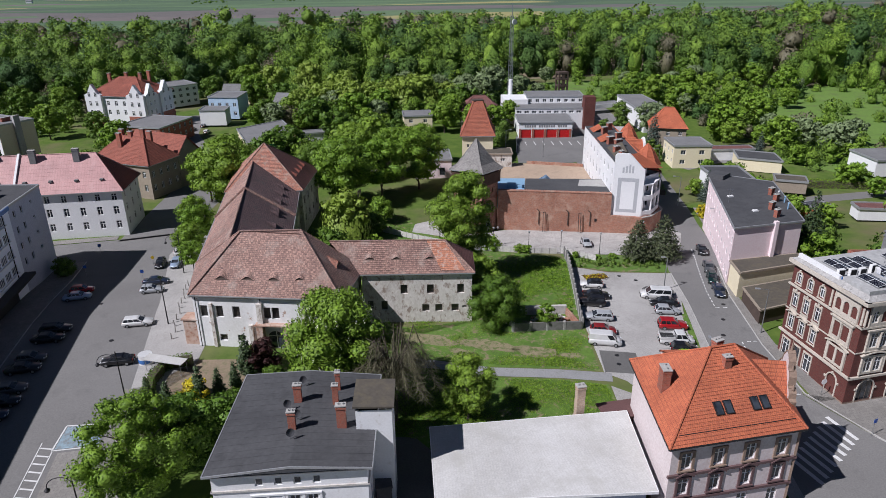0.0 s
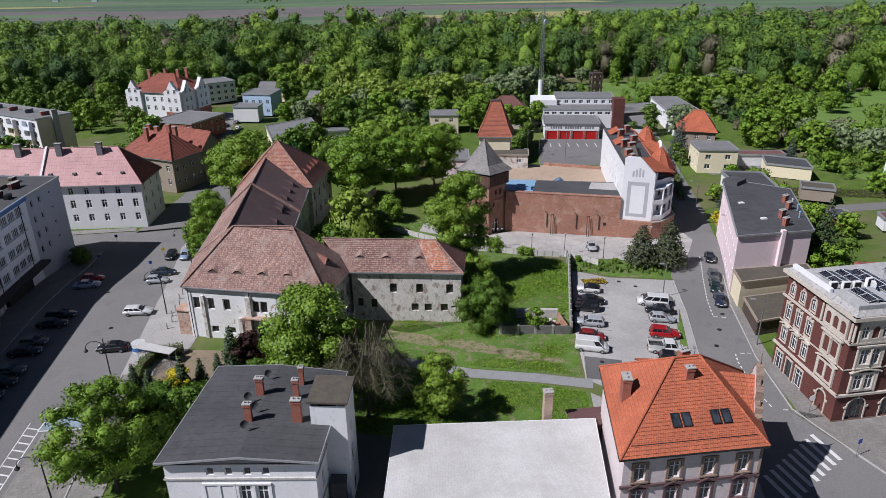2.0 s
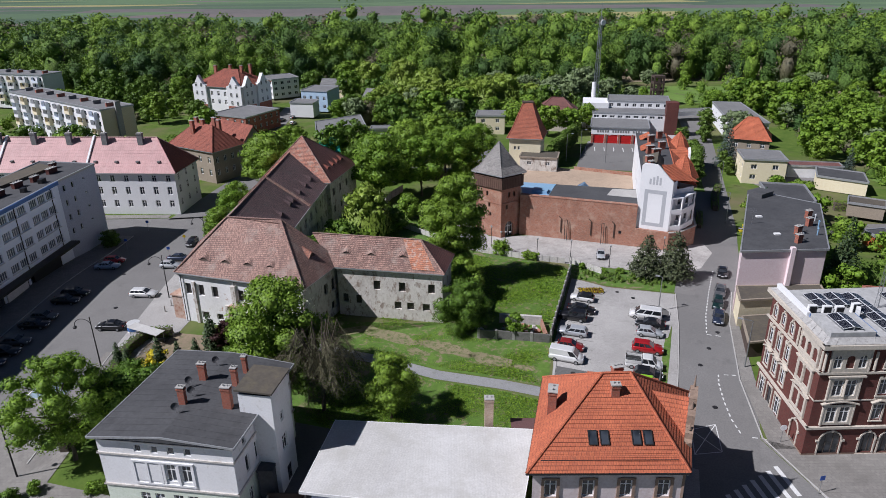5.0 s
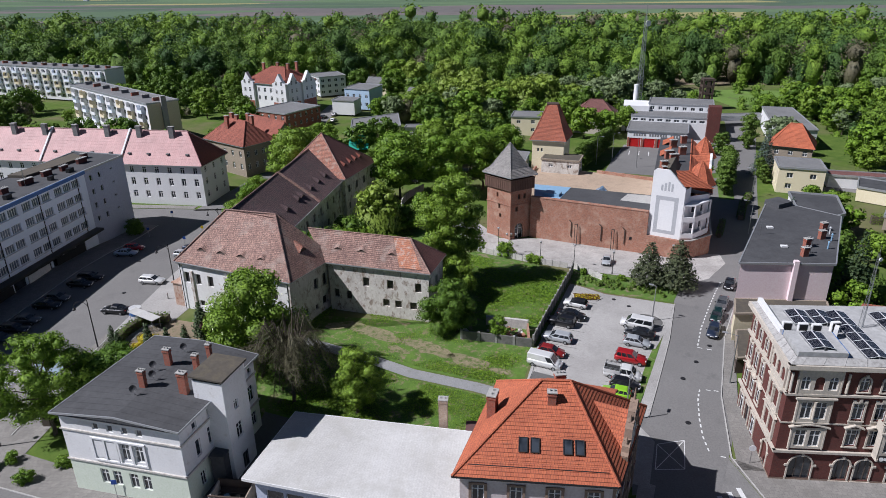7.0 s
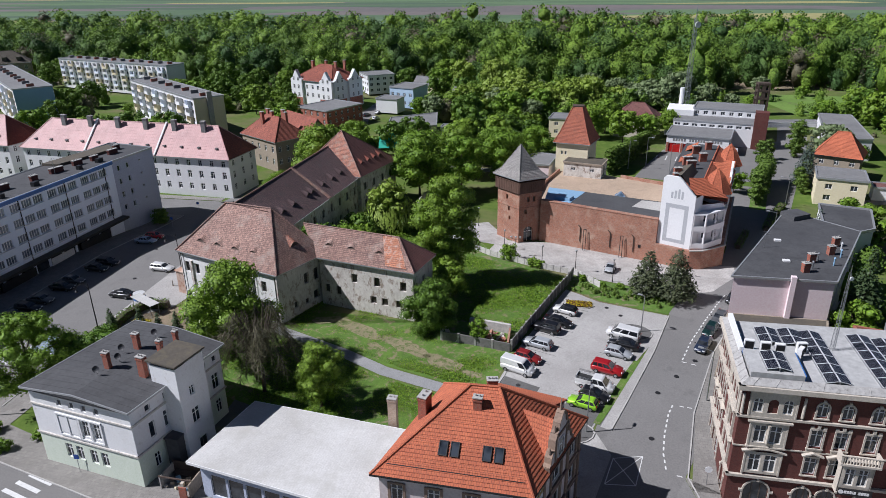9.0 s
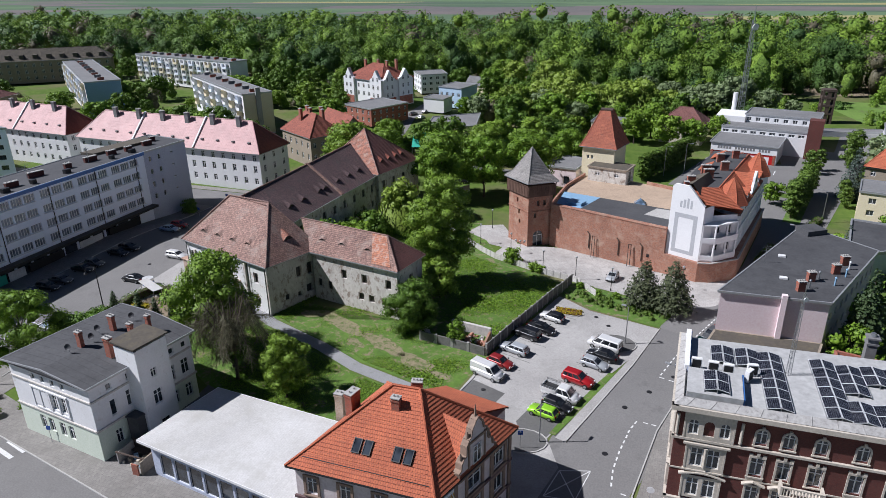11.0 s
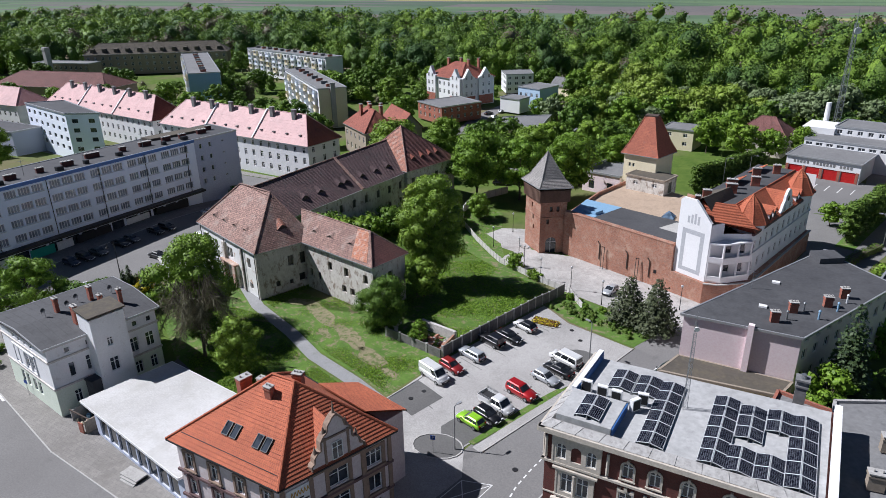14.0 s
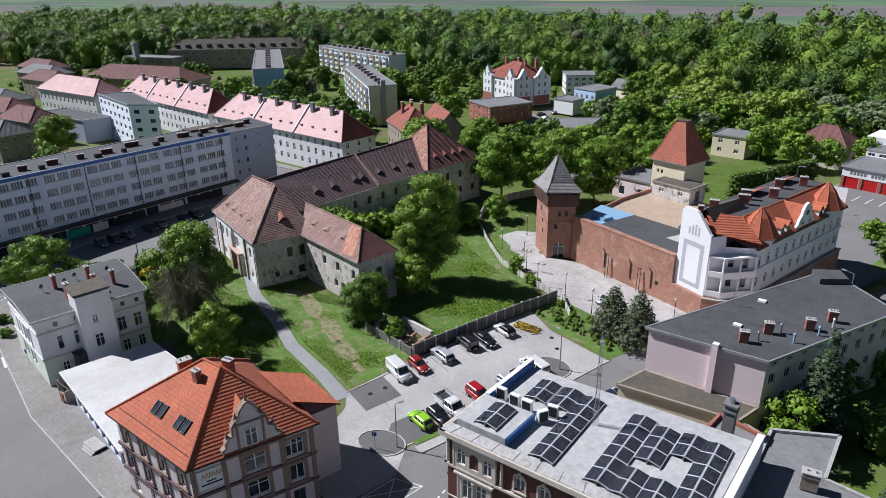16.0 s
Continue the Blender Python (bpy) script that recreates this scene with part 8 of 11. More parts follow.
plain_block("blue_house", "light blue and white flat-roofed house", [(-40, 288), (-28, 284), (-25, 298), (-37, 302)], 0, 8.2, surface("light_blue_render", (0.42, 0.55, 0.68), (0.38, 0.5, 0.63)), M_GREYROOF, side_wins([(-40, 288), (-28, 284), (-25, 298), (-37, 302)], {0: (4, 1.3, [(1, 1.5), (4.5, 1.5)], "cross")}))
plain_block("white_annex", "small white block beside the blue house", [(-42, 274), (-32, 272), (-31, 280), (-41, 283)], 0, 5.4, M_WHITE, M_GREYROOF, None)
plain_block("flat_hall", "flat grey-roofed hall with a pale front", [(-20, 216), (-5, 229), (-10, 252), (-25, 240)], 0, 4.2, M_CREAM, M_GREYROOF, None, "hall")
pl = [(-38, 322), (-26, 318), (-24, 326), (-36, 330)]
hipped("small_house", "small house with a grey gable roof among trees", pl, 0, 4.5, 8, M_CREAM, M_GREYROOF, None, gable=True)
pl = [(-14, 296), (-6, 292), (-3, 300), (-11, 304)]
hipped("small_house", "white cottage with a pale roof among willows", pl, 0, 4.0, 7, M_WHITE, M_GREYROOF, None, gable=True)
plain_block("white_shed", "small white flat-roofed shed under trees", [(-4, 232), (6, 233), (5.5, 238), (-4, 237)], 0, 3.0, M_WHITE, M_GREYROOF, None, "shed")

# school with a long roof, far to the west
pl = [(-327, 268.5), (-262, 325), (-273, 338), (-338, 281.5)]
sc = hipped("school", "large old school with a long grey-brown tile roof", pl, 0, 12, 18, M_BROWNWALL, M_BROWNROOF, side_wins(pl, {0: (20, 1.5, [(1.5, 1.9), (5, 1.9), (8.6, 1.9)], "cross")}), "school")
for k in range(12):
    f = (k + 0.7) / 12.4
    p = Vector((-327, 268.5, 13.2)).lerp(Vector((-262, 325, 13.2)), f)
    d = Vector((0.755, 0.656, 0))
    db = Mesh()
    rot = Matrix((d, Vector((-d.y, d.x, 0)), UP)).transposed().to_4x4()
    at = Matrix.Translation(p + Vector((-0.656, 0.755, 0)) * 1.8) @ rot
    db.box(-1.1, -0.6, -0.5, 1.1, 2.5, 2.0, at)
    part("dormer", db, M_BROWNROOF, sc)
plain_block("school_hall", "long grey-brown hall with a row of square windows", [(-345, 246), (-306, 257), (-310, 268), (-349, 258)], 0, 9, M_BROWNWALL, M_GREYROOF, side_wins([(-345, 246), (-306, 257), (-310, 268), (-349, 258)], {0: (11, 1.6, [(5.5, 2.0)], "cross")}), "school hall")
pl = [(-296, 196), (-226, 213), (-232, 235), (-302, 218)]
hipped("long_roof_hall", "long hall with a worn brown tile roof", pl, 0, 5.5, 11.5, M_BROWNWALL, M_FARROOF, None, "hall")
tw = thing("slim_tower", (-324, 244, 0), "slim pale tower beside the school", "tower")
mb = Mesh()
mb.box(-325.5, 242.5, 0, -322.5, 245.5, 19)
mb.box(-325.8, 242.2, 17.5, -322.2, 245.8, 18.1)
part("shaft", mb, M_CONCRETE, tw)

# ---- red pyramid tower house behind the yard ----
rt = thing("tower_house", (44.2, 178, 0), "cream tower house with a steep red pyramid roof", "tower house")
ev = [(39.6, 173.0), (49.0, 171.0), (51.4, 180), (42, 182)]
pl = inset(ev, 0.6)
shell(rt, pl, -0.5, 12.9, M_CREAM, {0: [(1.6, 0.6, 9.6, 1.0, "single"), (2.6, 0.6, 9.6, 1.0, "single")], 1: [(3, 1, 5, 1.4, "cross"), (6, 1, 5, 1.4, "cross")]})
ap = [Vector((44.0, 175.6, 21.6)), Vector((46.4, 175.1, 21.6)), Vector((47.0, 177.4, 21.6)), Vector((44.6, 177.9, 21.6))]
low = [Vector((p[0], p[1], 12.8)) for p in ev]
mid = [l.lerp(a, 0.34) - UP * 0.5 for l, a in zip(low, ap)]
fc = []
for k in range(4):
    j = (k + 1) % 4
    fc += [[low[k], low[j], mid[j], mid[k]], [mid[k], mid[j], ap[j], ap[k]]]
tiled_roof(rt, fc, M_GATETILE, 0.36, 0.05, [(low[k], mid[k]) for k in range(4)] + [(mid[k], ap[k]) for k in range(4)], M_GATETILE)
mb = Mesh()
mb.box(43.9, 175.4, 21.6, 46.9, 177.9, 21.9)
part("roof_cap", mb, M_DARKWOOD, rt)
plain_block("station_annex", "low grey annex at the foot of the tower house", [(42.8, 168.0), (52.2, 165.8), (53.6, 172.0), (44.2, 174.0)], 5.4, 9.0, M_OLDWALL, M_BROWNROOF, side_wins([(42.8, 168.0), (52.2, 165.8), (53.6, 172.0), (44.2, 174.0)], {0: (2, 1.2, [(7.0, 0.9)], "cross"), 1: (1, 1.8, [(5.5, 2.6)], "void")}), "annex", 0.15, M_BROWNWALL)
plain_block("pink_annex", "low pinkish house with a grey felt roof", [(28, 180), (38.4, 178.4), (40, 190), (30, 193)], 0, 5.0, M_PINKWALL, M_GREYROOF, side_wins([(28, 180), (38.4, 178.4), (40, 190), (30, 193)], {0: (2, 1.6, [(0.6, 2.2)], "big")}))
plain_block("yellow_house", "small cream flat-roofed house on the green", [(34, 241), (44.5, 240), (45.5, 250), (35, 251)], -1, 5.6, M_CREAM, M_GREYROOF, side_wins([(34, 241), (44.5, 240), (45.5, 250), (35, 251)], {0: (2, 1.4, [(0.4, 1.3), (3.2, 1.3)], "cross")}))
pl = [(57, 246), (71, 243), (73, 254), (59, 257)]
hipped("villa_red_roof", "grey villa with a faded red hipped roof", pl, -1.2, 5.8, 10.5, M_STONE, M_FARROOF, side_wins(pl, {0: (4, 1.2, [(0.6, 1.5), (3.6, 1.5)], "cross")}))


# ---- fire station ----
def fire_station():
    h = thing("fire_station", (83, 232, -1.2), "white fire station with four red doors and a grey roof", "fire station")
    a, b = (73.4, 225.6), (92.0, 221.6)
    plan = [a, b, (95.4, 236), (76.6, 240)]
    L = dist(a, b)
    mb = Mesh()
    facade(mb, a, b, -1.5, 4.4, [(2.6 + 4.55 * k, 3.7, -1.2, 3.1, "big") for k in range(4)], h, 0.3)
    for k in range(1, 4):
        facade(mb, plan[k], plan[(k + 1) % 4], -1.5, 4.4, [], h)
    part("wall", mb, M_WHITE, h)
    flat_roof(h, inset(plan, -0.3), 4.5, M_GREYROOF, 0.2, M_ZINC)
    d = (Vector((*b, 0)) - Vector((*a, 0))).normalized()
    rot = Matrix((d, Vector((-d.y, d.x, 0)), UP)).transposed().to_4x4()
    for k in range(4):
        at = Matrix.Translation(Vector((*a, 0)) + d * (2.6 + 4.55 * k)) @ rot
        db = Mesh()
        db.box(-1.8, 0.2, -1.2, 1.8, 0.26, 1.9, at)
        for j in range(4):
            db.box(-1.8, 0.16, -1.1 + j * 0.78, 1.8, 0.2, -0.5 + j * 0.78, at)
        part("garage_door", db, M_RED, h, "red sectional door")
    for k in range(5):
        at = Matrix.Translation(Vector((*a, 0)) + d * (0.4 + 4.5 * k)) @ rot
        pb = Mesh()
        pb.box(-0.35, -0.12, -1.3, 0.35, 0.02, 2.0, at)
        part("brick_pier", pb, M_CHIMNEY, h)
    lb = Mesh()
    at = Matrix.Translation(Vector((*a, 0))) @ rot
    for k in range(18):
        if k not in (5, 13):
            lb.box(2.0 + k * 0.85, -0.08, 2.7, 2.5 + k * 0.85, 0.0, 3.4, at)
    part("lettering", lb, M_GREYROOF, h)
    p2 = [(76.6, 240.4), (104, 234.6), (107, 248), (79.6, 254)]
    mb = Mesh()
    for k in range(4):
        facade(mb, p2[k], p2[(k + 1) % 4], -1.5, 6.4, grid(dist(p2[k], p2[(k + 1) % 4]), 10 if k % 2 == 0 else 4, 1.8, [(4.8, 0.9)], "pair") if k in (0, 1) else [], h)
    part("rear_wall", mb, M_WHITE, h)
    flat_roof(h, p2, 6.5, M_GREYROOF, 0.3, M_ZINC, name="rear_roof")
    p3 = [(84, 250), (106, 245.4), (109, 258), (87, 263)]
    mb = Mesh()
    for k in range(4):
        facade(mb, p3[k], p3[(k + 1) % 4], -1.5, 9.0, grid(dist(p3[k], p3[(k + 1) % 4]), 8 if k % 2 == 0 else 4, 1.4, [(7.0, 1.2)], "pair") if k in (0, 1) else [], h)
    part("upper_wall", mb, M_WHITE, h)
    flat_roof(h, p3, 9.0, M_GREYROOF, 0.3, M_ZINC, name="upper_roof")
    cb = Mesh()
    cb.tube((81.0, 262, -1), (81.0, 262, 14.2), 0.9, 0.8, 12)
    part("white_flue", cb, M_WHITE, h)
    sb = Mesh()
    sb.prism([(75, 250), (84, 248), (86, 260), (77, 262)], -1, 8.4, True)
    part("side_block", sb, M_WHITE, h)
    tb = Mesh()
    tb.prism([(101, 233), (105, 232.2), (105.8, 236.4), (101.8, 237.2)], -1.3, 11, True)
    part("brick_tower", tb, M_DARKBRICK, h, "brick hose tower")
    return h


fire_station()
lattice_mast(84, 272, -1.2, 38, 1.35, "tall pale steel lattice radio mast", panels=22)
ft = thing("training_tower", (116.2, 296, -1.2), "tall dark timber training tower with openings", "tower")
mb = Mesh()
for x in (114.2, 118.2):
    for y in (294, 298):
        mb.bar((x, y, -1.4), (x, y, 11.5), 0.7, 0.7)
for z in (2.2, 5.2, 8.2, 11):
    mb.box(113.8, 293.6, z, 118.6, 298.4, z + 0.8)
mb.box(115.5, 293.7, -1.4, 116.9, 294.2, 11)
part("frame", mb, M_DARKWOOD, ft)

# ---- houses east ----
pl = [(104, 173), (114.6, 170.6), (117, 181), (106.4, 183.4)]
plain_block("cream_house", "cream two-storey house with a flat grey roof", pl, 0.2, 6.4, M_CREAM, M_GREYROOF, side_wins(pl, {0: (2, 1.5, [(1.0, 1.3), (3.8, 1.3)], "pair"), 3: (3, 1.1, [(1.0, 1.3), (3.8, 1.3)], "cross")}))
pl = [(110.6, 199.8), (120.8, 195.0), (124.6, 203.6), (114.4, 208.4)]
hipped("orange_roofed_house", "grey house with a bright orange hipped roof", pl, -0.4, 6.0, 12.0, M_BROWNWALL, M_ORANGE, side_wins(pl, {0: (3, 1.2, [(0.8, 1.3), (3.6, 1.3)], "cross")}))
plain_block("white_modern_house", "white flat-roofed modern house", [(120, 222), (133, 222.6), (139, 262), (129, 264)], -1.2, 5.6, M_WHITE, M_GREYROOF, side_wins(ccw([(120, 222), (133, 222.6), (139, 262), (129, 264)]), {0: (3, 2, [(1, 1.5)], "pair"), 3: (6, 1.4, [(2.6, 1.2)], "pair")}))
plain_block("long_canopy", "long flat white canopy roof", [(108, 258), (130, 262), (129, 267), (107, 263)], 1.6, 2.6, M_WHITE, M_GREYROOF, None, "canopy")
plain_block("garage_house", "low cream garage with dark flat roof", [(120.9, 166.4), (130.2, 159.6), (134, 168.6), (125, 175)], 0.4, 3.4, M_CREAM, M_TARROOF, None, "garage")
plain_block("red_roof_garage", "low garage row with a dark red roof", [(119, 178.4), (133, 176), (134, 180.5), (120, 183)], 0.0, 3.0, M_WHITE, M_FARROOF, None, "garage")
pl = [(116.4, 143.8), (122.6, 140), (125.4, 144.6), (119.2, 148.6)]
plain_block("small_garage", "small brick garage with a brown roof", pl, 1.0, 3.6, M_BROWNWALL, M_BROWNROOF, None, "garage")
plain_block("white_garden_house", "white house behind hedges at the meadow", [(150, 148), (162, 146), (164, 158), (152, 160)], 1.5, 5.5, M_WHITE, M_GREYROOF, None)
plain_block("orange_shed", "orange garden shed with a dark roof", [(109.6, 121), (114.4, 122), (114, 126), (109.2, 125)], 1.7, 3.9, plain("orange_board", (0.36, 0.09, 0.03), 0.7), M_TARROOF, None, "shed")
plain_block("low_shed_row", "row of low sheds with red and white roofs", [(119, 119), (131, 115), (132.5, 119), (120.5, 123)], 1.7, 3.9, M_WHITE, M_FARROOF, None, "shed")

# ---- trees and shrubs ----
rng = np.random.default_rng(7)


def leaf_mesh(name, quads4, mat, tone=None):
    """One mesh out of many loose four-sided leaves or sprays, given as an array (n, 4, 3)."""
    n = len(quads4)
    soft = np.ascontiguousarray(quads4[:, 4:]) if quads4.shape[1] == 8 else None
    quads4 = np.ascontiguousarray(quads4[:, :4])
    me = bpy.data.meshes.new(name)
    me.vertices.add(n * 4)
    me.vertices.foreach_set("co", quads4.reshape(-1).astype(np.float32))
    me.loops.add(n * 4)
    me.loops.foreach_set("vertex_index", np.arange(n * 4, dtype=np.int32))
    me.polygons.add(n)
    me.polygons.foreach_set("loop_start", np.arange(n, dtype=np.int32) * 4)
    me.update(calc_edges=True)
    me.materials.append(mat)
    if soft is not None:
        # leaves take the light as their tuft does
        at = me.attributes.new("custom_normal", "FLOAT_VECTOR", "POINT")
        at.data.foreach_set("vector", soft.astype(np.float32).reshape(-1))
    if tone is not None:
        at = me.attributes.new("tone", "FLOAT", "POINT")
        at.data.foreach_set("value", np.repeat(tone, 4).astype(np.float32))
    return me


def sprays(c, nrm, size, droop=0.0, loose=0.5):
    """Bent diamond-shaped leaves at the points c, facing roughly along nrm; then four rows of the tuft's normal."""
    nrm = nrm / (np.linalg.norm(nrm, axis=1, keepdims=True) + 1e-9)
    tuft = nrm + np.array((0, 0, 0.12))
    n = len(c)
    a = rng.normal(size=(n, 3))
    nrm = nrm + rng.normal(size=(n, 3)) * loose
    nrm /= np.linalg.norm(nrm, axis=1, keepdims=True) + 1e-9
    soft = tuft * 0.5 + nrm * 0.7
    soft /= np.linalg.norm(soft, axis=1, keepdims=True) + 1e-9
    t = np.cross(nrm, a)
    t /= np.linalg.norm(t, axis=1, keepdims=True) + 1e-9
    b = np.cross(nrm, t)
    s = (size * rng.uniform(0.6, 1.35, n))[:, None]
    q = np.stack([c - t * s * 0.5, c - b * s * 0.34 + nrm * s * 0.08, c + t * s * 0.5, c + b * s * 0.34 + nrm * s * 0.08, soft, soft, soft, soft], axis=1)
    if droop:
        q[:, 2, 2] -= s[:, 0] * droop
    return q


# twelve four-sided faces round a point: the leafy heart of a tuft
_c = [(x, y, z) for x in (-1, 1) for y in (-1, 1) for z in (-1, 1)]
_o = [(2, 0, 0), (-2, 0, 0), (0, 2, 0), (0, -2, 0), (0, 0, 2), (0, 0, -2)]
HEART = []
for i, a in enumerate(_o):
    for b in _o[i + 1:]:
        if sum(p * q for p, q in zip(a, b)) == 0:
            m = [c for c in _c if sum(p * q for p, q in zip(c, a)) > 0 and sum(p * q for p, q in zip(c, b)) > 0]
            f = [Vector(a), Vector(m[0]), Vector(b), Vector(m[1])]
            if (f[1] - f[0]).cross(f[2] - f[0]).dot(f[0] + f[2]) < 0:
                f.reverse()
            HEART.append([tuple(v) for v in f])
HEART = np.array(HEART, float)
HEART /= np.linalg.norm(HEART, axis=2, keepdims=True)


def heart(c, r, fill=0.86):
    """A lumpy solid tuft core with soft normals."""
    a = rng.uniform(0, 6.283)
    t = HEART @ np.array(((math.cos(a), math.sin(a), 0), (-math.sin(a), math.cos(a), 0), (0, 0, 1.0)))
    key = np.round(t, 2)
    lump = 1 + 0.16 * np.sin(key[..., 0:1] * 9.1 + key[..., 1:2] * 7.3 + key[..., 2:3] * 5.7 + c[0] * 3.1 + c[2])
    return np.concatenate([np.asarray(c) + t * np.asarray(r) * fill * lump, t], axis=1)


def clumps(blobs, per_area, size, shell_only=0.7, flat_under=True, core=0.66):
    """Leaves over the outsides of many overlapping blobs, each given as (centre, radii)."""
    out = []
    for c, r in blobs:
        r = np.asarray(r, float)
        area = 4 * math.pi * (r.prod() ** (2 / 3))
        n = max(6, int(area * per_area))
        d = rng.normal(size=(n, 3))
        d /= np.linalg.norm(d, axis=1, keepdims=True)
        if flat_under:
            d = d[d[:, 2] > -0.55]
        k = rng.uniform(shell_only, 1.08, len(d))[:, None]
        if core:
            out.append(heart(c, r, core))
        out.append(sprays(np.asarray(c) + d * r * k, d / r, size))
    return np.concatenate(out)


def crown_blobs(h0, h1, radius, n, br, shape="round"):
    """Blob centres filling an uneven crown between two heights."""
    blobs = []
    mid, half = (h0 + h1) / 2, (h1 - h0) / 2
    for k in range(n):
        f = (k + 0.5) / n
        zz = 1 - 2 * f
        ang = k * 2.39996 + rng.uniform(-0.4, 0.4)
        w = math.sqrt(max(0, 1 - zz * zz)) if shape == "round" else (0.35 + 0.65 * (1 - zz) / 2) if shape == "cone" else math.sqrt(max(0, 1 - abs(zz) ** 3))
        rr = rng.uniform(0.62, 0.98) if k % 4 else rng.uniform(0.1, 0.5)
        c = (math.cos(ang) * w * radius * rr, math.sin(ang) * w * radius * rr, mid + zz * half * rng.uniform(0.75, 0.95))
        s = br * rng.uniform(0.7, 1.3)
        blobs.append((c, (s, s, s * 0.8)))
    return blobs


def limbs(h0, blobs, r, top):
    mb = Mesh()
    pts = [Vector((0, 0, -0.3)), Vector((0.08, -0.05, h0 * 0.6)), Vector((-0.1, 0.1, h0 * 1.2)), Vector((0.1, 0.05, top * 0.72))]
    for k in range(3):
        mb.tube(pts[k], pts[k + 1], r * (1 - 0.26 * k), r * (1 - 0.26 * (k + 1)), 8, False)
    for i, (c, s) in enumerate(blobs):
        if i % 3 == 0:
            c = Vector(c)
            z = min(max(h0 * 0.75, c.z - 2.4), top * 0.6)
            a = Vector((0, 0, z))
            m = a.lerp(c, 0.5) + UP * 0.25
            mb.tube(a, m, r * 0.34, r * 0.2, 5, False)
            mb.tube(m, c, r * 0.2, r * 0.06, 5, False)
    return mb.make("trunk", M_BARK, True)


def broad(h, radius, mat, h0=0.22, n=34, br=0.34, size=0.46, dens=7.0, shape="round", name="crown"):
    blobs = crown_blobs(h * h0, h, radius, n, radius * br, shape)
    blobs = [(c, tuple(min(x, h - c[2]) if i == 2 else x for i, x in enumerate(s))) for c, s in blobs]
    return limbs(h * h0, blobs, h * 0.022, h), leaf_mesh(name, clumps(blobs, dens, size), mat)


def plant(name, meshes, x, y, scale, turn, label, category, group="", z=None, tall=1.0):
    at = pose(x, y, ground_z(y) if z is None else z, 0, 0, turn) @ Matrix.Diagonal((scale, scale, scale * tall, 1))
    t = thing(name, (x, y, ground_z(y) if z is None else z), label, category, group)
    for nm, me in zip(("trunk", "crown", "blossom"), meshes):
        ob = new(nm, me)
        ob.matrix_basis = at
        under(ob, t)
    return t


OAK = [broad(14, 6.0, M_LEAF), broad(14, 5.6, M_LEAF, n=40, br=0.3), broad(14, 5.2, M_LEAF, h0=0.16, n=30, br=0.38)]
DARK = [broad(14, 6.2, M_LEAFDARK, n=36), broad(14, 5.6, M_LEAFDARK, h0=0.18, n=40, br=0.32)]
SMALL = [broad(7, 3.2, M_LEAF, h0=0.14, n=24, br=0.38, size=0.42, dens=9), broad(7, 2.8, M_LEAF, h0=0.1, n=26, br=0.36, size=0.4, dens=9)]
BUSH = [broad(4, 2.6, M_LEAFDARK, h0=0.0, n=22, br=0.42, size=0.4, dens=9), broad(4, 2.4, M_LEAF, h0=0.0, n=20, br=0.42, size=0.4, dens=9)]
PALE = [broad(13, 5.2, M_PALELEAF, n=34, size=1.0, dens=1.5)]
# the same kinds seen from afar, with coarser sprays
FAROAK = [broad(14, 6.0, M_LEAF, n=26, size=1.05, dens=1.5), broad(14, 5.6, M_LEAF, n=30, br=0.32, size=1.0, dens=1.6)]
FARDARK = [broad(14, 6.2, M_LEAFDARK, n=28, size=1.05, dens=1.5), broad(14, 5.6, M_LEAFDARK, h0=0.18, n=26, size=1.0, dens=1.6)]
FARSMALL = [broad(7, 3.2, M_LEAF, h0=0.14, n=18, br=0.4, size=0.7, dens=3.0)]


def willow_tree(h, radius, mat):
    blobs = crown_blobs(h * 0.35, h, radius * 0.8, 26, radius * 0.3)
    q = [clumps(blobs, 2.2, 0.8)]
    # hanging curtains of thin twigs
    n = 1500
    ang, rr = rng.uniform(0, 6.283, n), radius * np.sqrt(rng.uniform(0.12, 1.0, n))
    top = h * (0.95 - 0.45 * (rr / radius) ** 2) * rng.uniform(0.75, 1.0, n)
    drop = rng.uniform(0.0, 0.75, n) * top
    z = np.maximum(top - drop, 0.4)
    c = np.stack([np.cos(ang) * rr, np.sin(ang) * rr, z], 1)
    t = np.stack([rng.normal(0, 0.08, n), rng.normal(0, 0.08, n), -np.ones(n)], 1) * rng.uniform(0.6, 1.3, n)[:, None]
    b = np.stack([-np.sin(ang), np.cos(ang), np.zeros(n)], 1) * 0.2
    q.append(np.stack([c - t * 0.5, c - b, c + t * 0.5, c + b] + [np.stack([np.cos(ang), np.sin(ang), 0 * ang + 0.6], 1) / 1.166] * 4, 1))
    return limbs(h * 0.3, blobs, h * 0.03, h), leaf_mesh("crown", np.concatenate(q), mat)


WILLOW = [willow_tree(12, 6.0, M_WILLOW)]
for k, (x, y, sc) in enumerate(((15, 284, 1.25), (27, 281, 1.15), (40, 275, 1.2), (49, 281, 1.3), (16, 302, 1.35), (-3, 272, 1.1), (1, 330, 1.4), (-16, 332, 1.3))):
    plant("willow_tree", WILLOW[0], x, y, sc, 50 * k, "tall yellow-green weeping willow among the gardens", "tree", "garden willows")


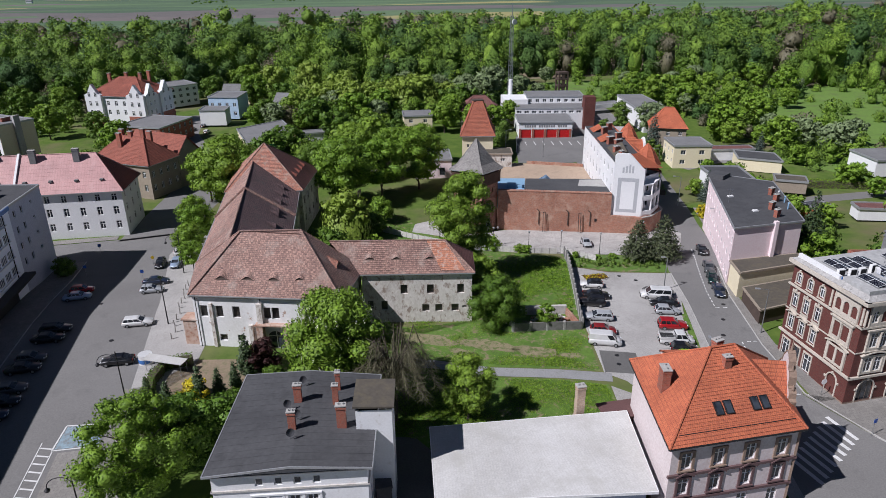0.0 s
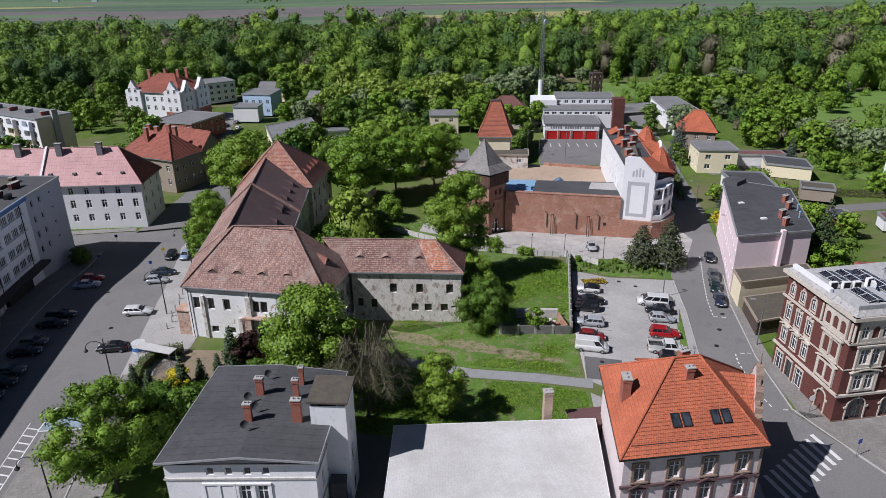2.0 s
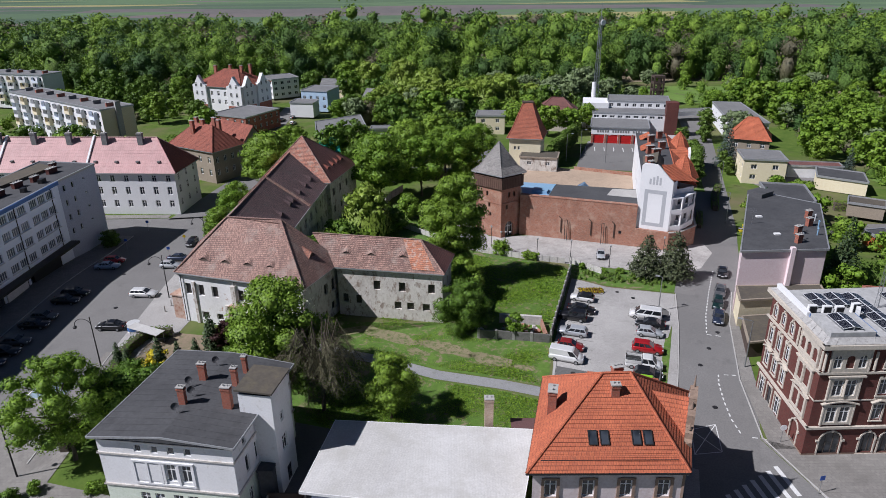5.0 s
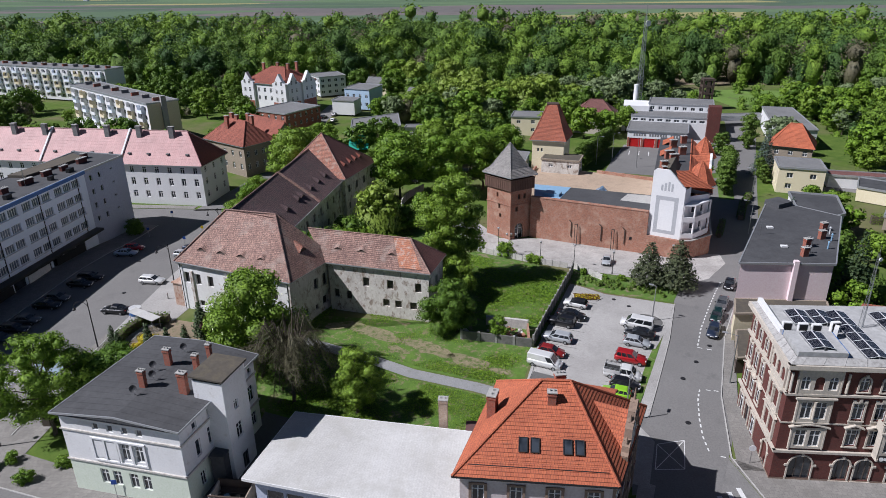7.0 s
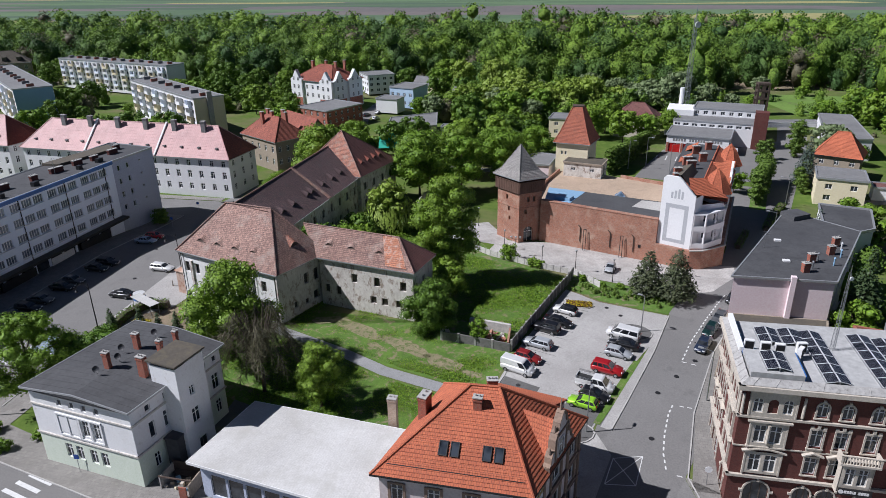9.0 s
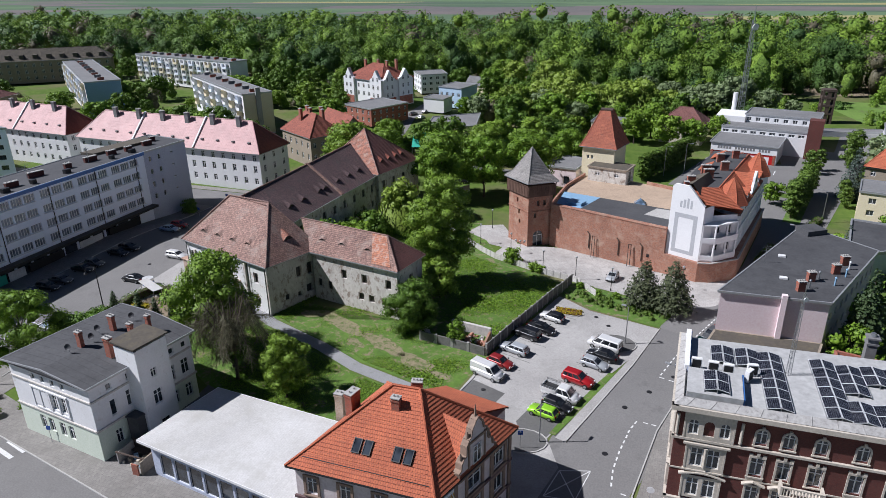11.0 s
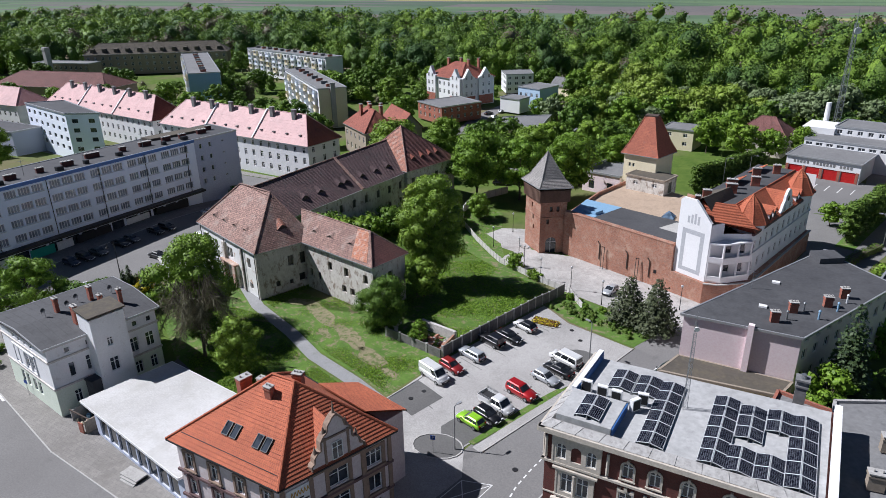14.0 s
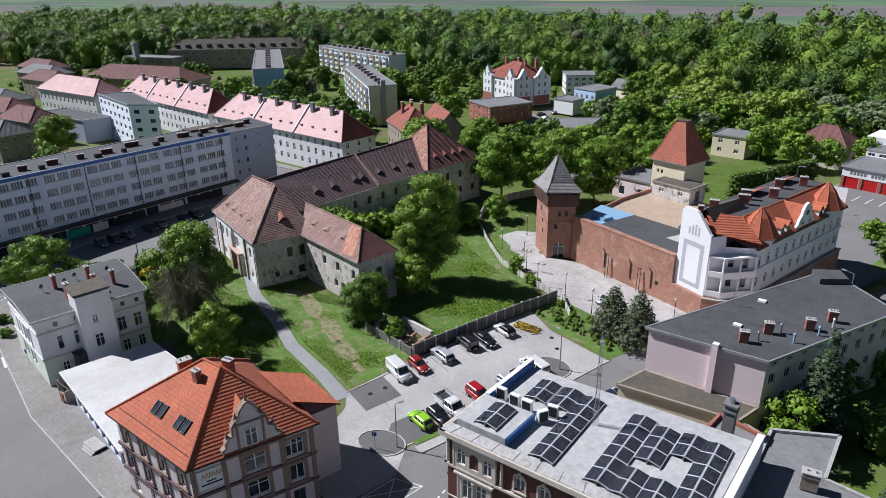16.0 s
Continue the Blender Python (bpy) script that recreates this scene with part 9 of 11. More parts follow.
def conifer(h, radius, mat, tiers=18, size=0.42, droop=0.12, bushy=1.0):
    q = []
    for k in range(tiers):
        f = k / tiers
        z = h * (0.08 + 0.92 * f)
        r = radius * (1 - f) ** 0.85 + 0.12
        arms = max(5, int(13 * (1 - f) + 4))
        for a in range(arms):
            ang = a * 6.283 / arms + k * 0.7 + rng.uniform(-0.2, 0.2)
            n = max(4, int(r * 7 * bushy))
            t = np.sqrt(rng.uniform(0.05, 1, n)) * r * rng.uniform(0.8, 1.1)
            c = np.stack([np.cos(ang) * t, np.sin(ang) * t, z - droop * t * 1.5 + rng.normal(0, 0.14, n)], 1)
            c[:, :2] += rng.normal(0, 0.16 * r ** 0.5, (n, 2))
            q.append(sprays(c, np.tile((math.cos(ang) * 0.4, math.sin(ang) * 0.4, 0.8), (n, 1)), size))
    mb = Mesh()
    mb.tube((0, 0, -0.3), (0, 0, h * 0.96), h * 0.014, 0.02, 8, False)
    return mb.make("trunk", M_BARK, True), leaf_mesh("crown", np.concatenate(q), mat)


SPRUCE = [conifer(14, 3.2, M_NEEDLE, 24, 0.45)]
FARSPRUCE = [conifer(14, 3.2, M_NEEDLE, 14, 0.8, 0.12, 0.5)]
BLUESPRUCE = [conifer(12, 3.0, M_SPRUCE, 20, 0.42)]
THUJA = [conifer(6, 1.15, M_NEEDLE, 16, 0.34, -0.3, 1.6)]
COLUMN = [broad(6, 1.3, M_HEDGE, h0=0.02, n=22, br=0.55, size=0.32, dens=14, shape="box")]


PINE = [conifer(8.6, 3.4, M_PINE, 12, 0.4, -0.12, 2.0), conifer(9.6, 3.6, M_PINE, 13, 0.4, -0.12, 2.0)]

# chestnut with upright blossom candles
tr, cr = broad(16.5, 6.0, M_LEAF, h0=0.2, n=42, br=0.32, size=0.38, dens=15)
d = rng.normal(size=(150, 3))
d[:, 2] = np.abs(d[:, 2]) - 0.3
d /= np.linalg.norm(d, axis=1, keepdims=True)
c = d * np.array((5.6, 5.6, 6.2)) * rng.uniform(0.85, 1.05, 150)[:, None] + np.array((0, 0, 10.2))
c = np.repeat(c, 5, axis=0) + rng.normal(0, 0.09, (750, 3)) + np.tile(np.linspace(-0.15, 0.3, 5)[:, None] * np.array((0, 0, 1.0)), (150, 1))
CHESTNUT = (tr, cr, leaf_mesh("blossom", sprays(c, rng.normal(size=(750, 3)), 0.22), M_BLOSSOM))
TALLCHEST = broad(20.5, 4.9, M_LEAF, h0=0.08, n=52, br=0.36, size=0.36, dens=15, shape="round")

plant("street_tree", broad(14, 6.0, M_LEAF, h0=0.16, n=62, br=0.22, size=0.27, dens=17), -20.6, 60.8, 0.98, 40, "large spreading green tree beside the street", "tree", tall=1.02)
plant("garden_tree", DARK[0], -14.2, 65.0, 0.68, 100, "dark green garden tree by the villa", "tree")
plant("garden_tree", DARK[1], -17.5, 70.5, 0.5, 10, "dark green garden tree by the villa", "tree")
plant("chestnut_tree", CHESTNUT, 1.4, 75.0, 0.98, 0, "flowering horse chestnut with pale blossom candles", "tree")
plant("convent_tree", TALLCHEST, 25.2, 107.5, 1.0, 70, "tall green tree beside the convent wing", "tree")
plant("convent_tree", SMALL[0], 26.8, 101.5, 1.0, 20, "young green tree against the convent wing", "tree")
plant("round_bush", broad(8.4, 4.4, M_LEAFDARK, h0=0.02, n=38, br=0.3, size=0.26, dens=24), 26.5, 89.9, 1.0, 0, "large rounded green bush on the rough lawn", "bush")
plant("young_tree", broad(9.6, 3.6, M_LEAF, h0=0.1, n=32, br=0.28, size=0.27, dens=22), 16.6, 68.2, 1.0, 0, "leafy young tree behind the white-roofed hall", "tree")
plant("courtyard_willow", willow_tree(11.0, 6.0, M_WILLOW), 5.6, 135.0, 1.0, 0, "pale green willow in the convent courtyard", "tree")
plant("courtyard_bush", BUSH[0], 1.5, 128.0, 1.5, 30, "dark bushes along the convent wall", "bush", "courtyard bushes")
plant("courtyard_bush", BUSH[1], 0.6, 121.0, 1.4, 80, "dark bushes along the convent wall", "bush", "courtyard bushes")
plant("courtyard_bush", BUSH[0], 11.5, 139.0, 1.3, 10, "dark bushes beside the lawn wall", "bush", "courtyard bushes")
plant("courtyard_bush", SMALL[0], 14.5, 146.0, 0.9, 10, "small tree beside the lawn wall", "tree", "courtyard bushes")
plant("ivy_bush", BUSH[1], 7.0, 105.2, 2.0, 0, "climbing green growth behind the convent wing", "bush", "courtyard bushes", tall=1.25)
plant("ivy_bush", BUSH[0], 1.8, 107.5, 1.7, 60, "climbing green growth in the convent corner", "bush", "courtyard bushes", tall=1.4)
for k, (x, y, s) in enumerate(((6.5, 160, 1.25), (16.8, 164, 1.14), (27.5, 170, 1.14), (1, 178, 0.9), (12, 182, 1.1), (23, 186, 1.0), (33, 196, 0.9))):
    plant("park_tree", (OAK + DARK)[k % 4], x, y, s, 47 * k, "big dense green tree behind the convent", "tree", "park trees")
for k, (x, y, s) in enumerate(((-21.5, 163, 1.25), (-26.5, 172, 1.0), (-25.5, 142, 0.62), (-26.0, 133, 0.55), (-24.6, 126, 0.45), (-27.5, 150, 0.6), (-19, 183, 0.85), (-24, 196, 0.9))):
    plant("street_tree", (OAK + SMALL[:0])[k % 3], x, y, s, 61 * k, "green street tree beside the convent", "tree", "convent street trees")
plant("pine_tree", PINE[0], 60.4, 109.2, 1.0, 0, "bushy dark pine in the planted bed", "tree", "bed pines")
plant("pine_tree", PINE[1], 65.0, 107.8, 1.0, 130, "bushy dark pine in the planted bed", "tree", "bed pines")
plant("spruce_tree", SPRUCE[0], 90.2, 99.6, 1.08, 0, "tall dark spruce beside the pink house", "tree")
plant("garden_tree", SMALL[1], 88.8, 95.4, 1.15, 0, "bright green tree at the foot of the spruce", "tree")
plant("spruce_tree", SPRUCE[0], 98.5, 88.6, 0.5, 0, "small spruce behind the tenement", "tree")
plant("blue_spruce", BLUESPRUCE[0], 106.0, 189.5, 1.15, 0, "silvery blue spruce beside the street", "tree")
plant("blue_spruce", BLUESPRUCE[0], 96.5, 143.0, 0.7, 0, "silvery blue spruce in a front garden", "tree")
plant("blue_spruce", BLUESPRUCE[0], 134.5, 176.0, 0.75, 0, "silvery blue spruce by the garages", "tree")
plant("golden_bush", broad(3.2, 1.7, M_GOLDLEAF, h0=0.0, n=16, br=0.42, size=0.3, dens=16), 88.6, 131.5, 1.0, 0, "bright yellow flowering bush", "bush")
plant("golden_bush", broad(3.0, 1.9, M_GOLDLEAF, h0=0.0, n=16, br=0.42, size=0.3, dens=16), -18.0, 78.6, 1.1, 0, "bright yellow flowering bush in the garden", "bush")
for x, y, s in ((-21.0, 77.0, 0.85), (-17.2, 78.4, 0.95), (-15.0, 79.6, 0.75), (-13.0, 81.2, 0.7), (-11.6, 84.0, 1.1), (-24, 80, 0.7)):
    plant("thuja", THUJA[0], x, y, s, 33 * x, "dark conical thuja in the garden", "tree", "garden thujas")
pl_bush = broad(4.5, 2.4, foliage("plum_leaves", (0.035, 0.014, 0.014), (0.055, 0.022, 0.02), (0.05, 0.02, 0.02)), h0=0.05, n=20, br=0.4, size=0.4, dens=9)
plant("plum_bush", pl_bush, -9.4, 85.2, 1.0, 0, "dark purple-leaved garden bush", "bush")
for k, (x, y, s) in enumerate(((-12.5, 76, 0.7), (-10, 79, 0.6), (-19.5, 74.5, 0.5), (-11, 71.5, 0.6), (-8, 82, 0.55), (-15.5, 55.5, 0.4), (-13.4, 58, 0.5), (-22.5, 55.5, 0.35), (-11, 88.4, 0.5), (-18.6, 52.5, 0.4), (-24.5, 54, 0.4))):
    plant("garden_bush", BUSH[k % 2], x, y, s, 50 * k, "rounded green garden bush", "bush", "garden bushes")
for k, (x, y, s) in enumerate(((34.6, 122.4, 0.75), (39.8, 119.0, 0.45), (41.2, 118.4, 0.4), (49.4, 113.2, 0.3), (53, 110.6, 0.28), (56, 110.6, 0.3), (58.5, 108.4, 0.25), (51.2, 112.8, 0.22))):
    plant("plaza_bush", BUSH[1], x, y, s, 40 * k, "green shrub beside the plaza fence", "bush", "plaza shrubs")
plant("wall_bush", SMALL[1], 34.4, 88.2, 0.55, 0, "scrawny green bush against the ruined wall", "bush")


def twig_tree(h, radius, n=900):
    """A leafless tree with thin arching, hanging twigs."""
    mb = Mesh()
    mb.tube((0, 0, -0.3), (0.2, 0.1, h * 0.45), 0.28, 0.18, 8, False)
    q = []
    for k in range(34):
        ang = k * 2.4 + rng.uniform(-0.3, 0.3)
        r = radius * rng.uniform(0.45, 1)
        z0 = h * rng.uniform(0.3, 0.5)
        p0, p1 = Vector((0.1, 0.05, z0)), Vector((math.cos(ang) * r * 0.5, math.sin(ang) * r * 0.5, h * rng.uniform(0.7, 1.0)))
        p2 = Vector((math.cos(ang) * r, math.sin(ang) * r, h * rng.uniform(0.25, 0.65)))
        mb.tube(p0, p1, 0.1, 0.05, 5, False)
        mb.tube(p1, p2, 0.05, 0.02, 4, False)
        for j in range(n // 34):
            f = rng.uniform(0.1, 1)
            b = p1.lerp(p2, f) if j % 3 else p0.lerp(p1, f)
            L = rng.uniform(0.8, 2.0)
            d = Vector((rng.normal(0, 0.45) + math.cos(ang) * 0.3, rng.normal(0, 0.45) + math.sin(ang) * 0.3, -0.55 + rng.normal(0, 0.4))).normalized() * L
            s = d.cross(Vector((rng.normal(), rng.normal(), rng.normal()))).normalized() * 0.028
            q.append((b - s, b + s, b + d + s * 0.3, b + d - s * 0.3))
    return mb.make("trunk", M_BARK, True), leaf_mesh("crown", np.array([[tuple(v) for v in x] for x in q]), M_TWIGS)


plant("bare_tree", twig_tree(13.5, 7.0, 5200), 7.6, 69.8, 1.0, 0, "leafless tree with drooping grey twigs", "tree")
plant("dark_tree", DARK[1], 5.2, 72.2, 0.62, 0, "dark shaded tree behind the villa", "tree")

# clipped hedges
for k in range(16):
    plant("hedge_plant", COLUMN[0], 55.0 + k * 0.76, 191.5 + k * 2.0, 1.25, 40 * k, "tall clipped green hedge plants", "hedge", "station hedge")
for k in range(11):
    plant("hedge_plant", COLUMN[0], 90.2 + k * 0.62, 169.5 + k * 2.1, 1.4, 40 * k, "tall clipped green hedge plants beside the street", "hedge", "street hedge")
for x, y, s in ((112, 224, 1.7), (114.5, 230, 1.8), (100, 214, 1.2), (103.5, 219, 1.1), (104, 186, 1.0), (103.5, 181, 0.9)):
    plant("hedge_plant", COLUMN[0], x, y, s, 70 * x, "tall clipped green hedge plants beside the lane", "hedge", "lane hedge")


def hedge(name, line, w, h, mat, label):
    q = []
    for a, b in zip(line, line[1:]):
        L = dist(a, b)
        n = int(L * (w + 2 * h) * 22)
        t = rng.uniform(0, 1, n)
        side = rng.integers(0, 3, n)
        u, v = rng.uniform(-1, 1, n), rng.uniform(0, 1, n)
        d = np.array(((b[0] - a[0]) / L, (b[1] - a[1]) / L))
        off = np.where(side == 0, u * w / 2, np.where(side == 1, -w / 2, w / 2)) + rng.normal(0, 0.06, n)
        z = np.where(side == 0, h, v * h) + rng.normal(0, 0.09, n)
        x = a[0] + (b[0] - a[0]) * t - d[1] * off
        y = a[1] + (b[1] - a[1]) * t + d[0] * off
        gz = np.array([ground_z(k) for k in y])
        c = np.stack([x, y, z + gz], 1)
        nr = np.where((side == 0)[:, None], np.array((0, 0, 1.0)), np.stack([-d[1] * np.sign(off), d[0] * np.sign(off), 0 * off], 1))
        q.append(sprays(c, nr, 0.26))
    m = Vector(line[0])
    t = thing(name, (m.x, m.y, ground_z(m.y)), label, "hedge")
    part("leaves", leaf_mesh("leaves", np.concatenate(q), mat), mat, t)
    cb = Mesh()
    for a, b in zip(line, line[1:]):
        k = max(1, int(dist(a, b) / 6))
        for j in range(k):
            p, r = Vector(a).lerp(Vector(b), j / k), Vector(a).lerp(Vector(b), (j + 1) / k)
            cb.bar((p.x, p.y, ground_z(p.y) + h * 0.42), (r.x, r.y, ground_z(r.y) + h * 0.42), w * 0.7, h * 0.84)
    part("twig_core", cb, M_BARK, t)


hedge("hedge", [(-22.6, 62), (-23.6, 74), (-24.6, 84), (-23.5, 88.2), (-19.6, 88.8)], 1.4, 1.5, M_HEDGE, "clipped green hedge round the garden")
hedge("hedge", [(117, 150), (128, 147.5), (142, 143), (172, 141)], 1.8, 2.2, M_LEAF, "bright green hedge along the lane")
hedge("hedge", [(88.5, 150), (92, 160), (96, 168)], 1.6, 1.4, M_HEDGE, "low green hedge beside the street")
hedge("hedge", [(80.5, 138), (84, 148)], 1.2, 1.0, M_HEDGE, "low green hedge below the mansion")


# loose trees between the town and the woods
BOXES = [(-60, 172, -30, 208), (-70, 236, -40, 266), (-90, 268, -50, 306), (-72, 314, -46, 344), (-46, 268, -22, 306), (-28, 212, -2, 256), (-145, 205, -75, 262), (-240, 290, -150, 335), (-176, 214, -158, 234), (-200, 228, -180, 252), (-222, 242, -198, 268), (-252, 258, -218, 296), (-345, 262, -255, 342), (-352, 240, -300, 270), (-304, 192, -224, 237),
         (28, 164, 58, 200), (32, 236, 48, 254), (54, 238, 76, 260), (70, 184, 116, 268), (98, 165, 122, 186), (106, 190, 130, 212), (116, 218, 144, 268), (116, 155, 138, 186), (112, 112, 136, 152), (-56, 205, -28, 310), (147, 144, 168, 162), (-190, 130, -40, 178), (-246, 146, -188, 170), (-180, 108, -150, 124), (-210, 112, -184, 128), (-160, 108, -56, 134), (116, 294, 126, 306), (-30, 160, 34, 192), (-5, 230, 8, 240), (36, 186, 70, 236)]


def free(x, y, m=2.5):
    return not any(a - m < x < c + m and b - m < y < d + m for a, b, c, d in BOXES)


LANES = [(73.4, 111.5), (77.5, 121.5), (84.5, 140), (101.5, 196), (117, 246), (126, 285)]


def road_near(x, y, m=8.5):
    """Whether a place lies on or right beside the street to the fire station."""
    p = Vector((x, y))
    for a, b in zip(LANES, LANES[1:]):
        a, b = Vector(a), Vector(b)
        f = max(0, min(1, (p - a).dot(b - a) / (b - a).length_squared))
        if (a.lerp(b, f) - p).length < m:
            return True
    return False


def scatter(poly_box, n, gap):
    x0, y0, x1, y1 = poly_box
    pts = []
    tries = 0
    while len(pts) < n and tries < n * 40:
        tries += 1
        x, y = rng.uniform(x0, x1), rng.uniform(y0, y1)
        if free(x, y) and not road_near(x, y) and all((x - a) ** 2 + (y - b) ** 2 > gap * gap for a, b in pts):
            pts.append((x, y))
    return pts


KINDS = [("broad_tree", FAROAK[0], "spreading spring-green tree"), ("broad_tree", FAROAK[1], "spreading spring-green tree"), ("broad_tree", FARDARK[0], "dark green broad-leaved tree"), ("broad_tree", FARDARK[1], "dark green broad-leaved tree"),
         ("small_tree", FARSMALL[0], "small bright green tree"), ("pale_tree", PALE[0], "silvery green tree"), ("willow_tree", WILLOW[0], "yellow-green weeping willow"), ("spruce_tree", FARSPRUCE[0], "dark spruce")]
for x, y in ((-3, 282), (8, 288), (18, 280), (28, 286), (38, 290), (50, 284), (12, 272), (32, 274), (46, 298)):
    plant("willow_tree", WILLOW[0], x, y, rng.uniform(0.95, 1.25), rng.uniform(0, 360), "yellow-green weeping willow near the woods", "tree", "willows")
for x, y, s in ((60, 236, 0.8), (68, 238, 0.7), (54, 250, 0.9), (76, 246, 0.7), (49, 240, 0.8)):
    plant("garden_tree", FAROAK[0], x, y, s, 40 * x, "green tree in front of a house", "tree", "loose trees")
for x, y in ((78, 290), (84, 300), (95, 296), (70, 300), (58, 300), (66, 276)):
    plant("pale_tree", PALE[0], x, y, rng.uniform(0.9, 1.3), rng.uniform(0, 360), "silvery green tree behind the fire station", "tree", "silver trees")
for box, n, gap, kinds in (((-30, 195, 32, 275), 26, 8, (0, 1, 2, 3, 4, 4)), ((-25, 255, 75, 330), 40, 8, (0, 1, 3, 4, 6, 5)), ((-150, 180, -60, 300), 34, 9, (0, 1, 2, 3, 4)), ((-58, 300, -20, 400), 14, 9, (0, 4, 7, 2)),
                           ((-330, 180, -150, 300), 24, 11, (0, 2, 3, 4)), ((-260, 60, -140, 130), 14, 12, (0, 1, 4)), ((118, 165, 180, 290), 34, 8, (0, 1, 4, 4, 5)), ((128, 100, 210, 170), 26, 9, (0, 1, 4, 4)), ((85, 108, 140, 215), 16, 7, (4, 4, 4)),
                           ((150, 240, 230, 330), 22, 11, (0, 1, 4, 5)), ((92, 268, 200, 350), 20, 11, (4, 5, 4, 2, 7)), ((100, 60, 160, 110), 14, 9, (0, 4, 2)), ((-300, 300, -90, 400), 50, 11, (0, 1, 2, 3))):
    for x, y in scatter(box, n, gap):
        nm, me, lab = KINDS[kinds[rng.integers(len(kinds))]]
        plant(nm, me, x, y, rng.uniform(0.55, 1.0), rng.uniform(0, 360), lab + " among the houses", "tree", "loose trees")

# the woods: one mass of trees
EDGE = ((-900, 150), (-400, 225), (-352, 300), (-345, 345), (-240, 345), (-96, 340), (-62, 352), (-30, 400), (0, 335), (60, 322), (105, 330), (112, 362), (175, 362), (215, 311), (260, 290), (320, 262), (400, 190), (520, 150), (900, 120))


def edge_y(x):
    for (a, ya), (b, yb) in zip(EDGE, EDGE[1:]):
        if x <= b:
            return ya + (yb - ya) * (x - a) / (b - a)
    return 200


def wood_template(h, r, n, size, nb=5, skirt=True):
    """One woodland crown: a solid heart with leafy lobes, all covered in loose sprays that face every way."""
    mid = h - r * 0.9
    q = [heart((0, 0, mid), (r * 0.66, r * 0.66, r * 0.62), 1.0)]
    if skirt:
        q.append(heart((r * 0.12, -r * 0.1, mid * 0.5), (r * 0.7, r * 0.66, mid * 0.5), 1.0))
    blobs = crown_blobs(mid - r * 0.6, h - r * 0.1, r * 0.9, nb, r * 0.42)
    m = n * 2 // 3
    pick = rng.integers(len(blobs), size=m)
    c = np.array([b[0] for b in blobs])[pick]
    br = np.array([b[1] for b in blobs])[pick]
    d = rng.normal(size=(m, 3))
    d += (c - np.array((0, 0, mid - r * 0.2))) / r * 0.9
    d /= np.linalg.norm(d, axis=1, keepdims=True)
    q.append(sprays(c + d * br * rng.uniform(0.8, 1.22, m)[:, None], d, size, 0.0, 0.85))
    m = n - m
    d = rng.normal(size=(m, 3))
    d /= np.linalg.norm(d, axis=1, keepdims=True)
    d[:, 2] = np.where(d[:, 2] < -0.4, -d[:, 2], d[:, 2])
    q.append(sprays(np.array((0, 0, mid)) + d * r * rng.uniform(0.72, 1.0, m)[:, None], d, size, 0.0, 0.85))
    if skirt:
        m = n // 3
        a, f = rng.uniform(0, 6.283, m), rng.uniform(0.05, 1.0, m)
        d = np.stack([np.cos(a), np.sin(a), 0.25 + 0 * a], 1)
        c = np.stack([np.cos(a) * r * 0.82, np.sin(a) * r * 0.82, f * mid], 1) * rng.uniform(0.85, 1.1, m)[:, None]
        q.append(sprays(c, d, size, 0.0, 0.85))
    return np.concatenate(q)


SHAPES = ((20, 6.4, 14), (24, 7.2, 16), (17, 5.4, 12), (26, 6.6, 16), (20, 7.6, 15), (14, 4.8, 11))
NEARWOOD = [wood_template(h, r, 380, 1.05, 11) for h, r, k in SHAPES]
MIDWOOD = [wood_template(h, r, 170, 1.35, 8, False) for h, r, k in SHAPES]
FARWOOD = [wood_template(h, r, 100, 1.65, 6, False) for h, r, k in SHAPES]
OUTWOOD = [wood_template(h, r, 30, 2.6, 3, False) for h, r, k in SHAPES]
green, bare, tones = [], [], []
step = 9.4
for gx in np.arange(-900, 800, step):
    for gy in np.arange(120, 790, step):
        x, y = gx + rng.uniform(-4, 4), gy + rng.uniform(-4, 4)
        inside = y - edge_y(x)
        if inside < 0 or y > 665 + 25 * math.sin(x * 0.013) + 18 * math.sin(x * 0.05) or not free(x, y, 5):
            continue
        ang = math.atan2(y - 20, x - 40)
        if ang < 0.24 or ang > 2.95:
            continue
        patch = noise.noise(Vector((x * 0.018, y * 0.018, 3)))
        wide = inside > 130 or x > y * 1.06 + 30 or y < 0.33 * (90 - x)
        if wide and rng.uniform() < 0.45:
            continue
        s = rng.uniform(0.8, 1.2) * (0.95 + 0.3 * patch) * (0.75 if inside < 10 else 1.1 if wide else 1.0)
        a = rng.uniform(0, 6.283)
        pool = OUTWOOD if x > y * 1.06 + 30 or y < 0.33 * (90 - x) else NEARWOOD if inside < 42 else MIDWOOD if inside < 130 else FARWOOD
        t = pool[rng.integers(len(pool))]
        ca, sa = math.cos(a) * s, math.sin(a) * s
        q = np.stack([t[..., 0] * ca - t[..., 1] * sa + x, t[..., 0] * sa + t[..., 1] * ca + y, t[..., 2] * s * rng.uniform(0.9, 1.12) * (0.84 if wide else 1.0) - 1.6], -1)
        q[:, 4:] = np.stack([t[:, 4:, 0] * ca - t[:, 4:, 1] * sa, t[:, 4:, 0] * sa + t[:, 4:, 1] * ca, t[:, 4:, 2] * s], -1) / s
        if rng.uniform() < (0.2 if patch < -0.12 else 0.05):
            bare.append(q)
        else:
            green.append(q)
            tones.append(np.full(len(q), min(1, max(0, 0.5 - patch * 0.8 + rng.normal(0, 0.26)))))
w = new("woods", leaf_mesh("woods", np.concatenate(green), M_WOODS, np.concatenate(tones)))
tagged(w, "dense spring-green riverside woods behind the town", "woods", "", "stuff")
w = new("bare_woods", leaf_mesh("bare_woods", np.concatenate(bare), M_TWIGS))
